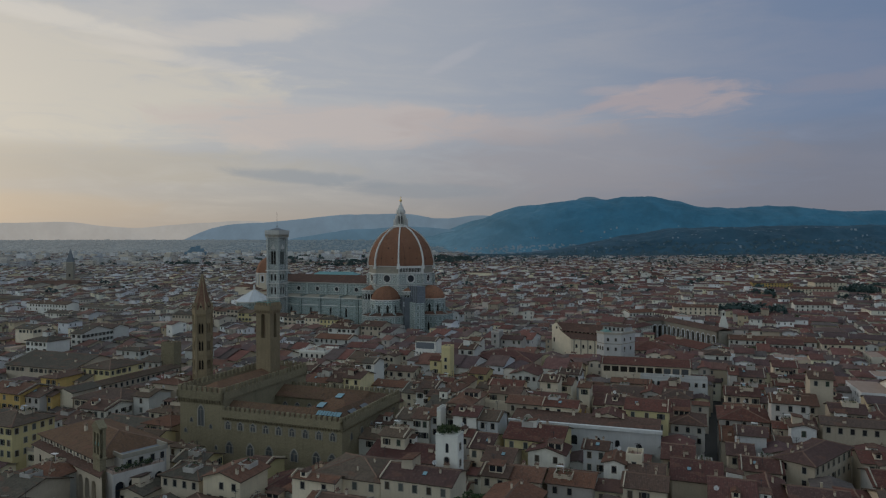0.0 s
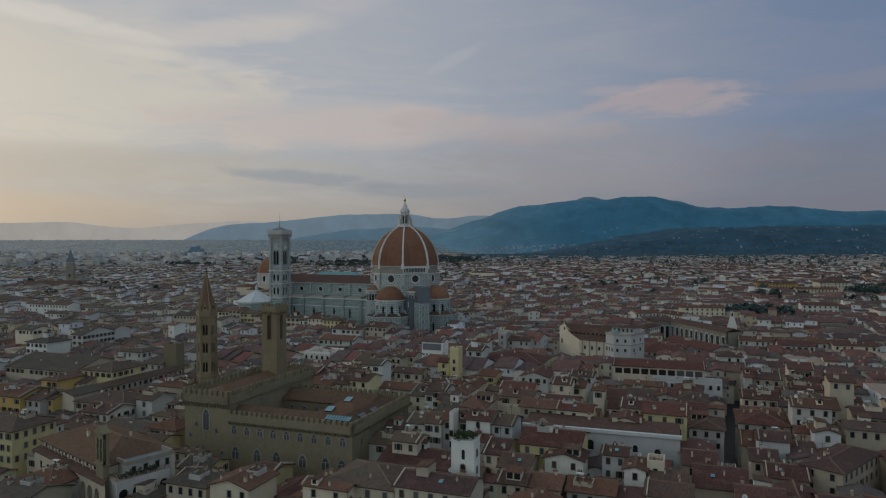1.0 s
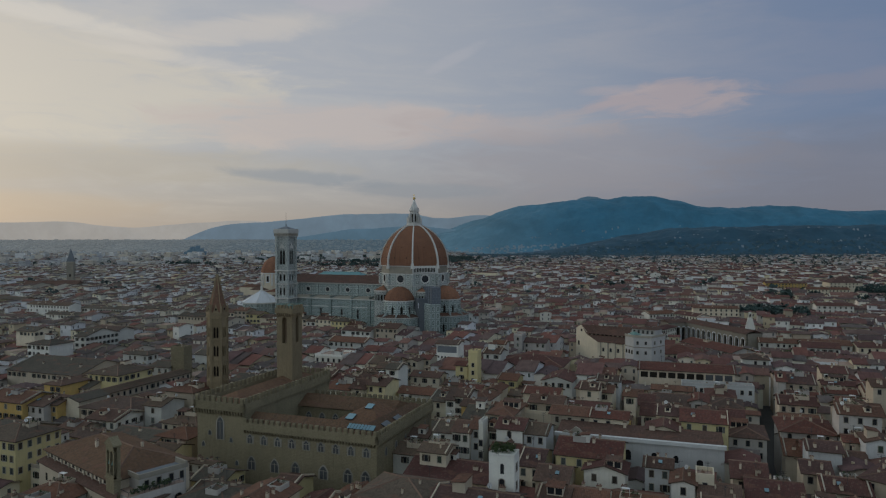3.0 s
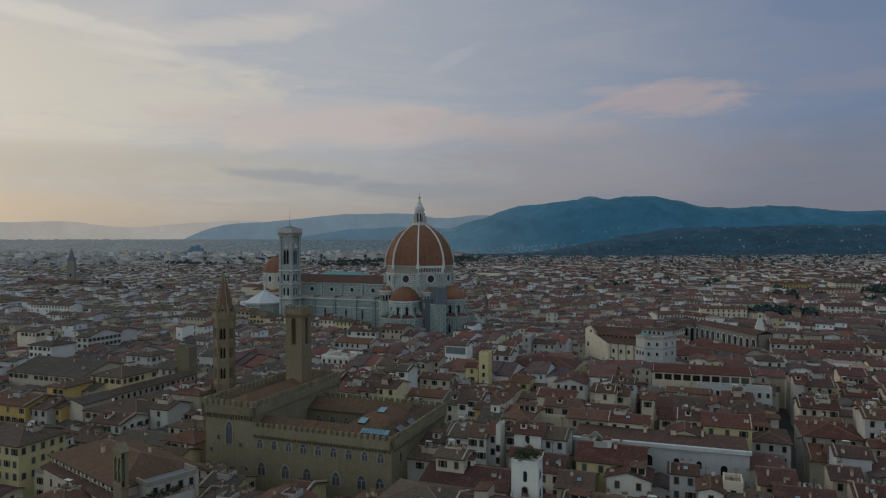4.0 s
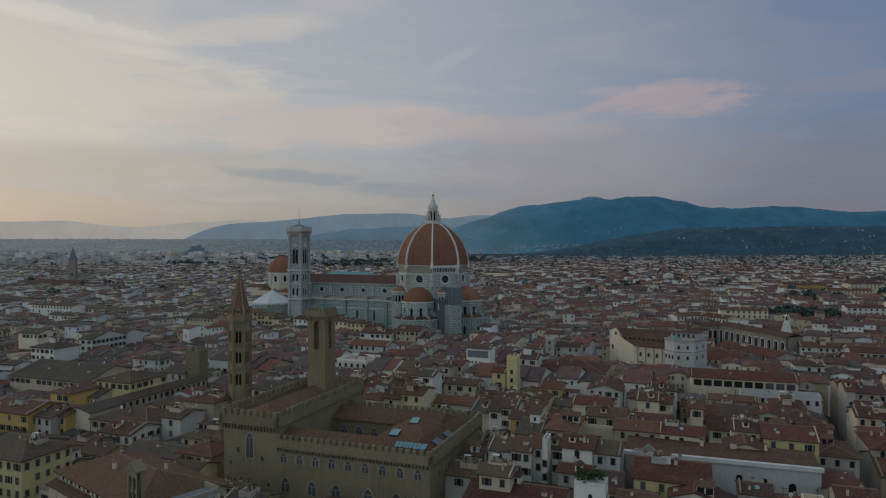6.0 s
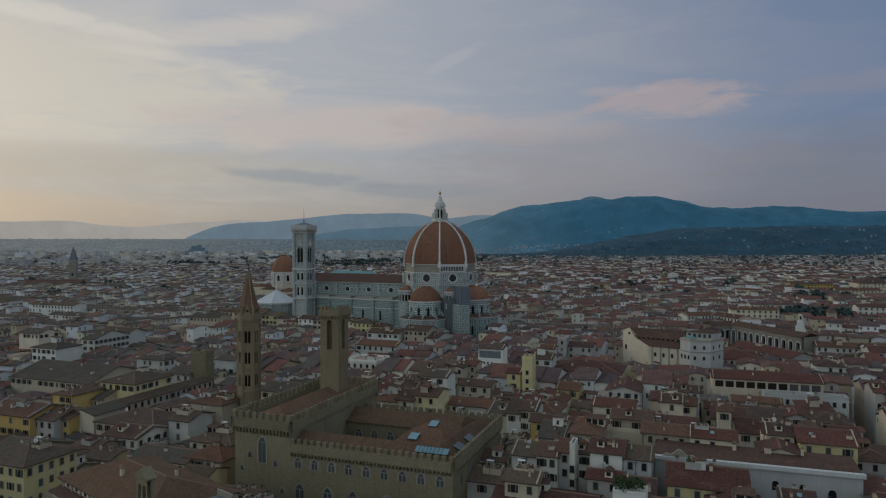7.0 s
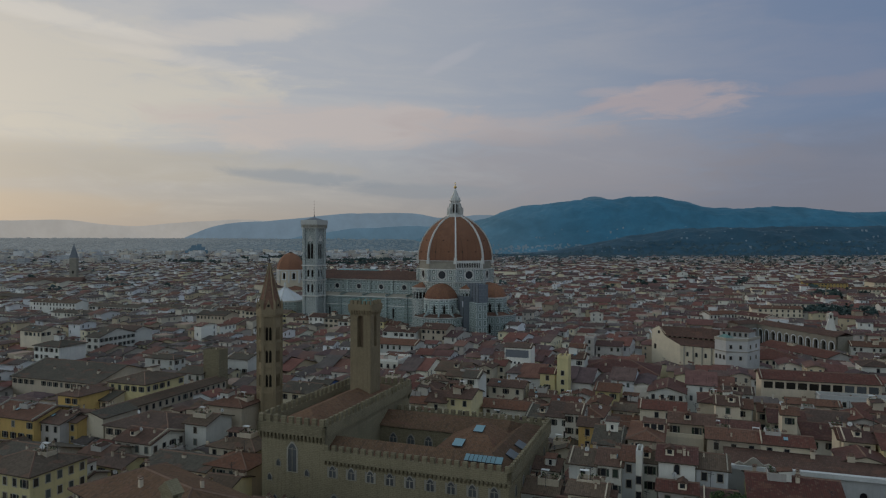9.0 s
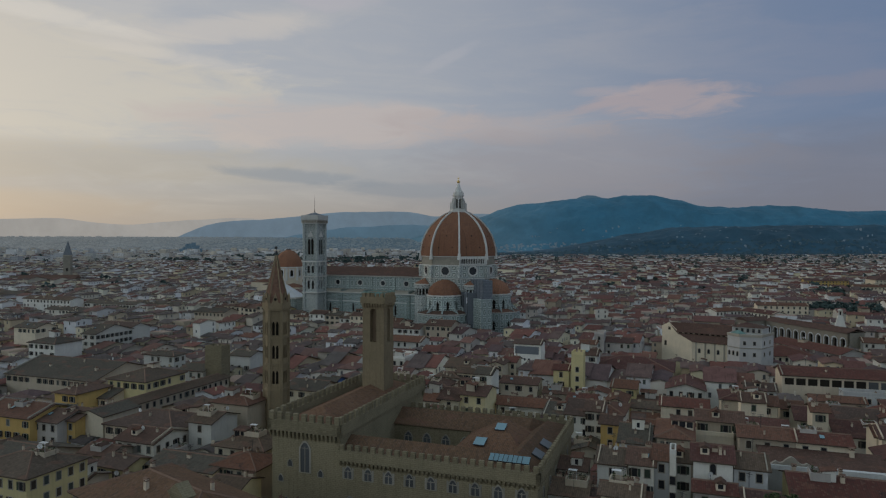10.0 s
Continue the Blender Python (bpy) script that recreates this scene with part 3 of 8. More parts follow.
# ---------------------------------------------------------------- cathedral
def oculus(parent, at, r, name="round_window"):
    """A round window in a moulded marble ring; local -y is outwards."""
    s = Shape()
    n = 20
    ring = lambda q, y: [(q * math.cos(2 * math.pi * i / n), y, q * math.sin(2 * math.pi * i / n)) for i in range(n)]
    s.loft([ring(r * 1.38, 0.0), ring(r * 1.38, -0.35), ring(r * 1.2, -0.5), ring(r, -0.25), ring(r, 0.05)], 0, cap=False)
    s.face(ring(r * 1.01, -0.06), 1)
    return part(name, s, ["marble", "glass"], parent, "", at)


def dome_radius(h, r0=27.0, big=33.7):
    return r0 - big + math.sqrt(big * big - h * h)


def build_cathedral():
    c = thing("cathedral", at_grid(0, 0, -23), "striped marble cathedral with a red tiled octagonal dome and white ribs", "cathedral")
    corner = lambda r, i: (r * math.cos(radians(22.5 + 45 * i)), r * math.sin(radians(22.5 + 45 * i)))
    base, top = 58.7, 90.4
    hs = [(top - base) * k / 18 for k in range(19)]
    # the tiled vault
    s = Shape()
    s.loft([[(*corner(dome_radius(h), i), base + h) for i in range(8)] for h in hs], 0)
    dome = part("dome", s, ["dome"], c, "red tiled octagonal dome")
    for i in range(8):
        s = Shape()
        a = radians(22.5 + 45 * i)
        d, t = Vector((math.cos(a), math.sin(a), 0)), Vector((-math.sin(a), math.cos(a), 0))
        rings = []
        for h in hs:
            r, w = dome_radius(h), 0.66 - 0.26 * h / (top - base)
            p = d * (r - 0.5) + Vector((0, 0, base + h))
            q = d * (r + 0.75) + Vector((0, 0, base + h + 0.3 * h / 20))
            rings.append([p - t * w, q - t * w, q + t * w, p + t * w])
        s.loft(rings, 0)
        part("rib", s, ["marble"], dome, "white marble rib")
        # pinnacle foot of the rib
        s = Shape()
        s.prism(ngon(4, 1.7, 45, *(d * 26.9).xy), 56.4, 60.6, 0, top_ring=ngon(4, 1.1, 45, *(d * 26.7).xy))
        part("rib_foot", s, ["marble"], dome)
    # small square vents in the vault
    for i in range(8):
        a = radians(45 * i)
        for h, off in ((6, -5), (6, 5), (14, 0)):
            r = dome_radius(h) * math.cos(radians(22.5)) + 0.05
            s = Shape()
            s.box(-0.35, 0.35, -0.25, 0.2, -0.4, 0.4)
            part("vent", s, ["hole"], dome, "", Matrix.Rotation(a + math.pi / 2, 4, "Z") @ pose(off, -r, base + h))
    # lantern
    s = Shape()
    s.prism(ngon(8, 6.4, 22.5), 89.6, 90.9, 0)
    s.prism(ngon(8, 6.0, 22.5), 90.9, 91.7, 0)
    lantern = part("lantern", s, ["marble"], c, "white marble lantern")
    ring = ngon(8, 3.3, 22.5)
    for i in range(8):
        a, b = ring[i], ring[(i + 1) % 8]
        L = math.dist(a, b)
        s = Shape()
        s.wall(a, b, 91.7, 101.2, [(L / 2, 0.62, 92.6, 98.6, 0.62)], 0, 1, 0.5)
        part("lantern_wall", s, ["marble", "hole"], lantern)
    s = Shape()
    s.prism(ngon(8, 4.2, 22.5), 101.2, 102.3, 0, bottom=True)
    s.prism(ngon(8, 3.7, 22.5), 102.3, 104.0, 0)
    part("lantern_cornice", s, ["marble"], lantern)
    for i in range(8):
        a = 22.5 + 45 * i
        s = Shape()
        outline = [(3.0, 91.7), (6.0, 91.7), (6.0, 95.6), (5.2, 95.9), (4.6, 97.6), (4.3, 99.6), (3.0, 100.2)]
        n = len(outline)
        s.join([(x, -0.38, z) for x, z in outline] + [(x, 0.38, z) for x, z in outline],
               [tuple(range(n)), tuple(range(2 * n - 1, n - 1, -1))] + [(k, n + k, n + (k + 1) % n, (k + 1) % n) for k in range(n)])
        s.cone(ngon(4, 0.5, 45, 5.6, 0), 95.6, (5.6, 0, 97.6))
        part("buttress", s, ["marble"], lantern, "", Matrix.Rotation(radians(a), 4, "Z"))
    s = Shape()
    s.loft([[(*p, 104.0) for p in ngon(8, 3.1, 22.5)], [(*p, 106.5) for p in ngon(8, 2.0, 22.5)], [(*p, 110.6) for p in ngon(8, 0.45, 22.5)]], 0)
    part("lantern_cone", s, ["marble"], lantern)
    s = Shape()
    s.loft([[(1.15 * math.cos(f) * math.cos(g), 1.15 * math.cos(f) * math.sin(g), 111.7 + 1.15 * math.sin(f)) for g in np.linspace(0, 2 * math.pi, 12, endpoint=False)]
            for f in np.linspace(-1.5, 1.5, 8)], 0)
    part("ball", s, ["gold"], lantern, "gilt copper ball")
    s = Shape()
    s.box(-0.14, 0.14, -0.14, 0.14, 112.7, 115.2)
    s.box(-0.8, 0.8, -0.12, 0.12, 114.0, 114.3)
    part("cross", s, ["gold"], lantern)
    # drum
    s = Shape()
    s.prism(ngon(8, 26.6, 22.5), 0, 52.4, 0)
    drum = part("drum", s, ["panel_square"], c, "marble drum with round windows")
    s = Shape()
    s.prism(ngon(8, 26.2, 22.5), 52.4, 58.8, 0)
    part("bare_band", s, ["bare_stone"], drum, "unfinished bare grey-brown masonry band")
    for z, r, h in ((43.0, 27.2, 0.6), (52.2, 27.1, 0.45), (58.2, 27.0, 0.45)):
        s = Shape()
        s.prism(ngon(8, r, 22.5), z, z + h, 0, bottom=True)
        part("cornice", s, ["marble"], drum)
    ap = 26.6 * math.cos(radians(22.5))
    for i in range(8):
        oculus(drum, Matrix.Rotation(radians(45 * i), 4, "Z") @ pose(0, -ap, 48.6), 2.75)
        s = Shape()
        p = corner(26.9, i)
        s.prism(ngon(8, 1.5, 0, *p), 44.0, 52.2, 0)
        part("corner_pier", s, ["panel_fine"], drum)
    # the one finished stretch of gallery, on the south-east face
    s = Shape()
    a, b = corner(27.5, 6), corner(27.5, 7)
    L = math.dist(a, b)
    s.wall(a, b, 52.9, 58.6, [(1.6 + k * (L - 3.2) / 14, 0.52, 53.7, 56.5, 0.52) for k in range(14)], 0, 1, 0.8)
    part("gallery", s, ["marble", "hole"], drum, "white marble arcaded gallery")
    # tribunes with half domes
    for turn, name in ((0, "south"), (90, "east"), (180, "north")):
        m = Matrix.Rotation(radians(turn), 4, "Z") @ pose(0, -27, 0)
        s = Shape()
        ring = [(11.8 * math.cos(radians(a)), 11.8 * math.sin(radians(a))) for a in (180, 216, 252, 288, 324, 360)]
        ring = [(-11.8, 8)] + ring + [(11.8, 8)]
        for p, q in zip(ring, ring[1:]):
            L = math.dist(p, q)
            s.wall(p, q, 0, 32.2, [(L / 2, 0.95, 22.6, 27.3, 1.8)] if L < 7.9 else [], 0, 1, 0.9)
        s.prism([(x * 1.04, y * 1.04) for x, y in ring], 32.0, 32.8, 2, bottom=True)
        trib = part("tribune", s, ["panel", "hole", "marble"], c, "marble tribune with tall blind arches", m)
        s = Shape()
        rr = lambda k: [(math.cos(radians(a)) * k, math.sin(radians(a)) * k) for a in (180, 216, 252, 288, 324, 360)] + [(k, 6), (-k, 6)]
        s.loft([[(x, y, z) for x, y in rr(k)] for k, z in ((11.4, 32.8), (10.9, 35.4), (9.6, 37.9), (7.4, 40.2), (4.2, 42.0), (0.8, 42.8))], 0)
        part("half_dome", s, ["dome"], trib, "red tiled half dome")
        s = Shape()
        low = [(18.2 * math.cos(radians(a)), 18.2 * math.sin(radians(a))) for a in (180, 216, 252, 288, 324, 360)]
        low = [(-18.2, 10)] + low + [(18.2, 10)]
        for p, q in zip(low, low[1:]):
            L = math.dist(p, q)
            s.wall(p, q, 0, 20.5, [(L / 2, 0.8, 8.6, 13.5, 1.5)] if L > 10.5 else [], 0, 1, 0.8)
        s.prism([(x * 1.035, y * 1.035) for x, y in low], 20.2, 20.8, 2, bottom=True)
        part("chapel_ring", s, ["panel", "hole", "marble"], trib)
        s = Shape()
        s.loft([[(x * 1.03, y * 1.03, 20.8) for x, y in low], [(x * 0.64, y * 0.64, 22.6) for x, y in low]], 0, cap=False)
        part("chapel_roof", s, ["tile"], trib)
        for a in (198, 234, 270, 306, 342):
            s = Shape()
            s.join([(11.3, -0.5, 21.0), (17.6, -0.5, 21.0), (11.3, -0.5, 26.5), (11.3, 0.5, 21.0), (17.6, 0.5, 21.0), (11.3, 0.5, 26.5)],
                   [(0, 1, 2), (5, 4, 3), (1, 4, 5, 2)])
            part("flying_buttress", s, ["panel"], trib, "", Matrix.Rotation(radians(a + 18), 4, "Z"))
    # small round exedrae on the diagonals
    for turn in (-45, 45, 135):
        m = Matrix.Rotation(radians(turn), 4, "Z") @ pose(0, -25.5, 0)
        s = Shape()
        arc = [(7.4 * math.cos(radians(a)), 7.4 * math.sin(radians(a))) for a in range(180, 361, 20)]
        for k, (p, q) in enumerate(zip(arc, arc[1:])):
            L = math.dist(p, q)
            s.wall(p, q, 0, 39.0, [(L / 2, 0.85, 31.5, 35.4, 0.85)], 0, 1, 1.0)
        s.prism([(x * 1.06, y * 1.06) for x, y in arc], 38.4, 39.4, 2, bottom=True)
        ex = part("exedra", s, ["panel_fine", "hole", "marble"], c, "white marble exedra with shell niches", m)
        s = Shape()
        s.cone([(x * 1.02, y * 1.02) for x, y in arc], 39.4, (0, 0, 43.2), 0)
        part("exedra_roof", s, ["dome"], ex)
    # nave: clerestory, roof, aisles, front
    s = Shape()
    ribs = [-113 + 19.3 * k for k in range(5)]
    s.box(-113, -22, -10.6, 10.6, 0, 42.6)
    nave = part("nave", s, ["panel"], c, "marble nave with round clerestory windows")
    for x in (-93.2, -74.2, -55.1, -36.0):
        oculus(nave, pose(x, -10.6, 38.0), 1.75)
    for x in (-103, -84, -64.8, -45.6, -27):
        s = Shape()
        s.box(x - 0.9, x + 0.9, -11.5, -10.6, 30, 42.4)
        part("pilaster", s, ["panel"], nave)
    s = Shape()
    s.box(-113.2, -22, -11.4, -10.4, 42.7, 43.5)
    s.box(-113.2, -22, 10.4, 11.4, 42.7, 43.5)
    part("cornice", s, ["marble"], nave)
    s = Shape()
    s.join([(-113, -12.0, 43.5), (-22, -12.0, 43.5), (-22, 0, 49.6), (-113, 0, 49.6), (-113, 12.0, 43.5), (-22, 12.0, 43.5)],
           [(0, 1, 2, 3), (3, 2, 5, 4), (0, 3, 4)])
    part("nave_roof", s, ["tile_dark"], nave, "dark red tiled roof")
    s = Shape()
    s.box(-115.5, -112.5, -21.5, 21.5, 0, 33)
    s.box(-115.5, -112.5, -11.5, 11.5, 33, 47)
    s.join([(-115.5, -11.5, 47), (-112.5, -11.5, 47), (-112.5, 0, 52.6), (-115.5, 0, 52.6), (-112.5, 11.5, 47), (-115.5, 11.5, 47)],
           [(0, 1, 2, 3), (3, 2, 4, 5), (1, 4, 2), (0, 3, 5)])
    s.join([(-112.5, -21.5, 33), (-112.5, -11.5, 33), (-112.5, -11.5, 40), (-115.5, -21.5, 33), (-115.5, -11.5, 33), (-115.5, -11.5, 40)],
           [(0, 1, 2), (5, 4, 3), (0, 2, 5, 3)])
    part("front", s, ["panel_fine"], c, "white marble front wall rising above the roof")
    for side in (-1, 1):
        s = Shape()
        openings = [(x + 113, 0.9, 16.0, 22.0, 1.6) for x in (-93.5, -74.0, -54.5, -39.7)]
        a, b = ((-113, -21.2), (-22, -21.2)) if side < 0 else ((-22, 21.2), (-113, 21.2))
        s.wall(a, b, 0, 30.6, openings if side < 0 else [], 0, 1, 1.0)
        aisle = part("aisle", s, ["band", "hole"], c, "green and white banded marble aisle wall")
        s = Shape()
        y0, y1 = sorted((side * 21.0, side * 21.9))
        s.box(-113.2, -22, y0, y1, 30.9, 31.6)
        part("cornice", s, ["marble"], aisle)
        s = Shape()
        q = [(-113, side * 21.9, 31.6), (-22, side * 21.9, 31.6), (-22, side * 10.7, 33.2), (-113, side * 10.7, 33.2)]
        s.face(q if side < 0 else q[::-1])
        part("aisle_roof", s, ["stone_trim"], aisle)
        for x in (-103, -84, -64.8, -45.6, -29):
            s = Shape()
            s.box(x - 1.1, x + 1.1, *sorted((side * 21.2, side * 22.4)), 0, 31.0)
            s.box(x - 0.5, x + 0.5, *sorted((side * 11, side * 21.5)), 31.9, 33.4)
            part("pier", s, ["band"], aisle)
        for z in (12.0, 24.8):
            s = Shape()
            s.box(-113, -22, *sorted((side * 21.0, side * 21.5)), z, z + 0.5)
            part("string_course", s, ["marble"], aisle)
    return c


build_cathedral()


def build_scaffold():
    t = thing("scaffold", at_grid(13.5, -34.0, -68), "scaffold tower wrapped in grey netting against the cathedral", "scaffold")
    s = Shape()
    s.box(-9.0, 9.5, -2.5, 4.5, 31.0, 43.2)
    part("upper_sheeting", s, ["net_pale"], t, "pale grey sheeting")
    s = Shape()
    s.box(-13.5, -1.0, -8.8, 1.0, 0, 34.5)
    part("netted_shaft", s, ["net"], t, "dark grey netted shaft")
    s = Shape()
    s.box(-1.0, 10.5, -4.5, 3.5, 0, 31.0)
    part("lower_stage", s, ["panel"], t)
    for x in (-9.0, -4.4, 0.2, 4.8, 9.5):
        s = Shape()
        s.prism(ngon(6, 0.12, 0, x, -2.6), 31, 44.2)
        part("pole", s, ["metal"], t)
    for x, y in ((-13.5, -8.8), (-7.2, -8.9), (-1.0, -8.8)):
        s = Shape()
        s.prism(ngon(6, 0.12, 0, x, y), 0, 35.6)
        part("pole", s, ["metal"], t)
    s = Shape()
    s.box(-2.2, -1.4, -9.1, -8.8, 27.5, 31.5)
    part("lamp_strip", s, ["lead"], t, "white board on the netting")


build_scaffold()


def build_bell_tower():
    x, y = -105.0, 11.9
    t = thing("bell_tower", at_grid(x, y, -23) @ Matrix.Diagonal((1.02, 1.02, 1.0, 1.0)), "tall square marble bell tower with pointed windows and a flat cornice", "bell tower")
    h = 5.15
    ring = [(-h, -h), (h, -h), (h, h), (-h, h)]
    levels = [(0, 32.0), (32.0, 43.6), (43.6, 54.4), (54.4, 82.4)]
    for k, (z0, z1) in enumerate(levels):
        s = Shape()
        # a near-black core stands in for the unlit inside of the storey
        s.prism([(x * 0.8, y * 0.8) for x, y in ring], z0, z1 - 1.0, 0)
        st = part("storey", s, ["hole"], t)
        for i in range(4):
            a, b = ring[i], ring[(i + 1) % 4]
            if k == 0:
                op = []
            elif k < 3:
                op = [(h - 1.75, 1.0, z0 + 2.0, z1 - 4.6, 1.6), (h + 1.75, 1.0, z0 + 2.0, z1 - 4.6, 1.6)]
            else:
                op = [(h - 1.35, 1.15, z0 + 4.6, z0 + 14.5, 1.9), (h + 1.35, 1.15, z0 + 4.6, z0 + 14.5, 1.9)]
            g = Shape()
            g.wall(a, b, z0, z1, op, 0, 1, 0.9)
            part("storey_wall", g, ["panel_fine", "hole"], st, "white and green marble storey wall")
        for i in range(4):
            # gabled hoods over the window pairs
            if k == 0:
                continue
            spots = [(0, 2.5, z0 + 17.6, 4.2)] if k == 3 else [(-1.75, 1.25, z1 - 3.4, 2.3), (1.75, 1.25, z1 - 3.4, 2.3)]
            for px, w, zb, rise in spots:
                g = Shape()
                g.join([(px - w, -h - 0.25, zb), (px + w, -h - 0.25, zb), (px, -h - 0.25, zb + rise), (px - w, -h + 0.1, zb), (px + w, -h + 0.1, zb), (px, -h + 0.1, zb + rise)],
                       [(0, 1, 2), (0, 2, 5, 3), (1, 4, 5, 2), (0, 3, 4, 1)])
                part("window_gable", g, ["marble"], st, "", Matrix.Rotation(radians(90 * i), 4, "Z"))
        g = Shape()
        q = h + 1.42
        g.prism([(-q, -q), (q, -q), (q, q), (-q, q)], z1 - 0.9, z1, 0, bottom=True)
        part("string_course", g, ["marble"], st)
    for sx in (-1, 1):
        for sy in (-1, 1):
            s = Shape()
            s.prism(ngon(8, 1.35, 22.5, sx * h, sy * h), 0, 83, 0)
            part("corner_buttress", s, ["panel_fine"], t)
    s = Shape()
    sq = lambda q: [(-q, -q), (q, -q), (q, q), (-q, q)]
    s.prism(sq(6.0), 82.4, 84.4, 0, top=False, bottom=True, top_ring=sq(7.0))
    s.prism(sq(7.0), 84.4, 87.6, 0)
    top = part("cornice", s, ["marble"], t, "projecting marble parapet")
    for i in range(4):
        for k in range(11):
            c = Shape()
            c.box(-6.25 + 1.25 * k - 0.25, -6.25 + 1.25 * k + 0.25, -6.9, -5.8, 82.0, 84.2)
            part("corbel", c, ["stone_trim"], top, "", Matrix.Rotation(radians(90 * i), 4, "Z"))
    s = Shape()
    s.cone(sq(6.2), 87.2, (0, 0, 90.0), 0)
    part("low_roof", s, ["slate"], t)
    s = Shape()
    s.prism(ngon(6, 0.45, 0), 90.2, 92.0, 0, top_ring=ngon(6, 0.16, 0))
    s.prism(ngon(6, 0.16, 0), 92.0, 102.5, 0, top_ring=ngon(6, 0.06, 0))
    part("mast", s, ["metal"], t)


build_bell_tower()


def build_baptistery():
    t = thing("baptistery", at_grid(-137.5, 58.5, -23), "octagonal baptistery with a smooth white pyramid roof", "baptistery")
    s = Shape()
    s.prism(ngon(8, 16.8, 22.5), 0, 24.0, 0)
    body = part("body", s, ["panel"], t)
    s = Shape()
    s.prism(ngon(8, 17.4, 22.5), 23.4, 24.6, 0, bottom=True)
    part("cornice", s, ["marble"], body)
    s = Shape()
    s.loft([[(*p, 24.6) for p in ngon(8, 17.2, 22.5)], [(*p, 34.2) for p in ngon(8, 1.3, 22.5)]], 0)
    roof = part("roof", s, ["lead"], t, "white marble pyramid roof")
    for i in range(8):
        g = Shape()
        a = radians(22.5 + 45 * i)
        d, q = Vector((math.cos(a), math.sin(a), 0)), Vector((-math.sin(a), math.cos(a), 0))
        lo, hi = d * 17.3 + Vector((0, 0, 24.65)), d * 1.3 + Vector((0, 0, 34.4))
        g.loft([[p - q * 0.22, p + Vector((0, 0, 0.22)), p + q * 0.22] for p in (lo, hi)], 0)
        part("seam", g, ["marble"], roof)
    s = Shape()
    s.prism(ngon(8, 1.1, 22.5), 34.0, 37.0, 0)
    s.cone(ngon(8, 1.3, 22.5), 37.0, (0, 0, 39.4), 0)
    part("lantern", s, ["marble"], t)


build_baptistery()


def build_chapel_dome():
    t = thing("chapel_dome", at_grid(-186, 298, -18), "large red octagonal chapel dome on a pale drum", "domed chapel")
    s = Shape()
    r = 15.6
    ring = ngon(8, r, 22.5)
    for a, b in zip(ring, ring[1:] + ring[:1]):
        L = math.dist(a, b)
        s.wall(a, b, 0, 38.6, [(L / 2, 1.7, 28.6, 34.0, 1.7)], 0, 1, 0.9)
    drum = part("drum", s, ["cream", "hole"], t, "pale drum with tall windows")
    for i in range(8):
        g = Shape()
        g.box(-2.6, 2.6, -0.5, 0.2, 27.4, 28.4)
        g.box(-2.6, -1.8, -0.4, 0.2, 28.4, 36.2)
        g.box(1.8, 2.6, -0.4, 0.2, 28.4, 36.2)
        g.box(-2.8, 2.8, -0.5, 0.2, 36.2, 37.0)
        part("window_surround", g, ["lead"], drum, "", Matrix.Rotation(radians(45 * i), 4, "Z") @ pose(0, -r * math.cos(radians(22.5)), 0))
        p = Shape()
        p.prism(ngon(4, 1.5, 45), 24, 38.4, 0)
        part("corner_pier", p, ["marble"], drum, "", Matrix.Rotation(radians(22.5 + 45 * i), 4, "Z") @ pose(r - 0.3, 0, 0))
    s = Shape()
    s.prism(ngon(8, r + 0.9, 22.5), 38.2, 39.4, 0, bottom=True)
    part("cornice", s, ["marble"], drum)
    s = Shape()
    prof = [(16.0, 39.4), (15.6, 43), (14.6, 46.6), (12.9, 50.2), (10.2, 53.8), (6.8, 56.6), (3.0, 58.4)]
    s.loft([[(*p, z) for p in ngon(8, q, 22.5)] for q, z in prof], 0)
    part("dome", s, ["dome"], t, "red tiled dome")
    s = Shape()
    s.prism(ngon(8, 2.4, 22.5), 58.0, 59.6, 0)
    part("cap", s, ["tile"], t)
    for dx, dy, w, d, h in ((-24, -12, 22, 20, 22), (20, -24, 26, 18, 18), (-2, -30, 18, 12, 20)):
        g = Shape()
        g.box(dx - w / 2, dx + w / 2, dy - d / 2, dy + d / 2, 0, h)
        part("annexe_wall", g, ["cream"], t)
        g = Shape()
        g.cone([(dx - w / 2 - 0.6, dy - d / 2 - 0.6), (dx + w / 2 + 0.6, dy - d / 2 - 0.6), (dx + w / 2 + 0.6, dy + d / 2 + 0.6), (dx - w / 2 - 0.6, dy + d / 2 + 0.6)], h, (dx, dy, h + 4))
        part("annexe_roof", g, ["tile"], t)


build_chapel_dome()


# ---------------------------------------------------------------- crenellated palace, its tower, and the brick spire
def merlons(parent, a, b, z, count, mats, h=1.5, thick=0.75):
    """Square merlons along a parapet from a to b; each is a piece of its own."""
    a, b = Vector((*a, 0)), Vector((*b, 0))
    L = (b - a).length
    pitch = L / count
    s = Shape()
    s.box(-pitch * 0.28, pitch * 0.28, -thick / 2, thick / 2, 0, h)
    me = s.mesh("merlon", [MAT[k] for k in mats])
    turn = math.degrees(math.atan2(b.y - a.y, b.x - a.x))
    for k in range(count):
        p = a + (b - a) * ((k + 0.5) / count)
        part("merlon", me, mats, parent, "", pose(p.x, p.y, z, 0, 0, turn))


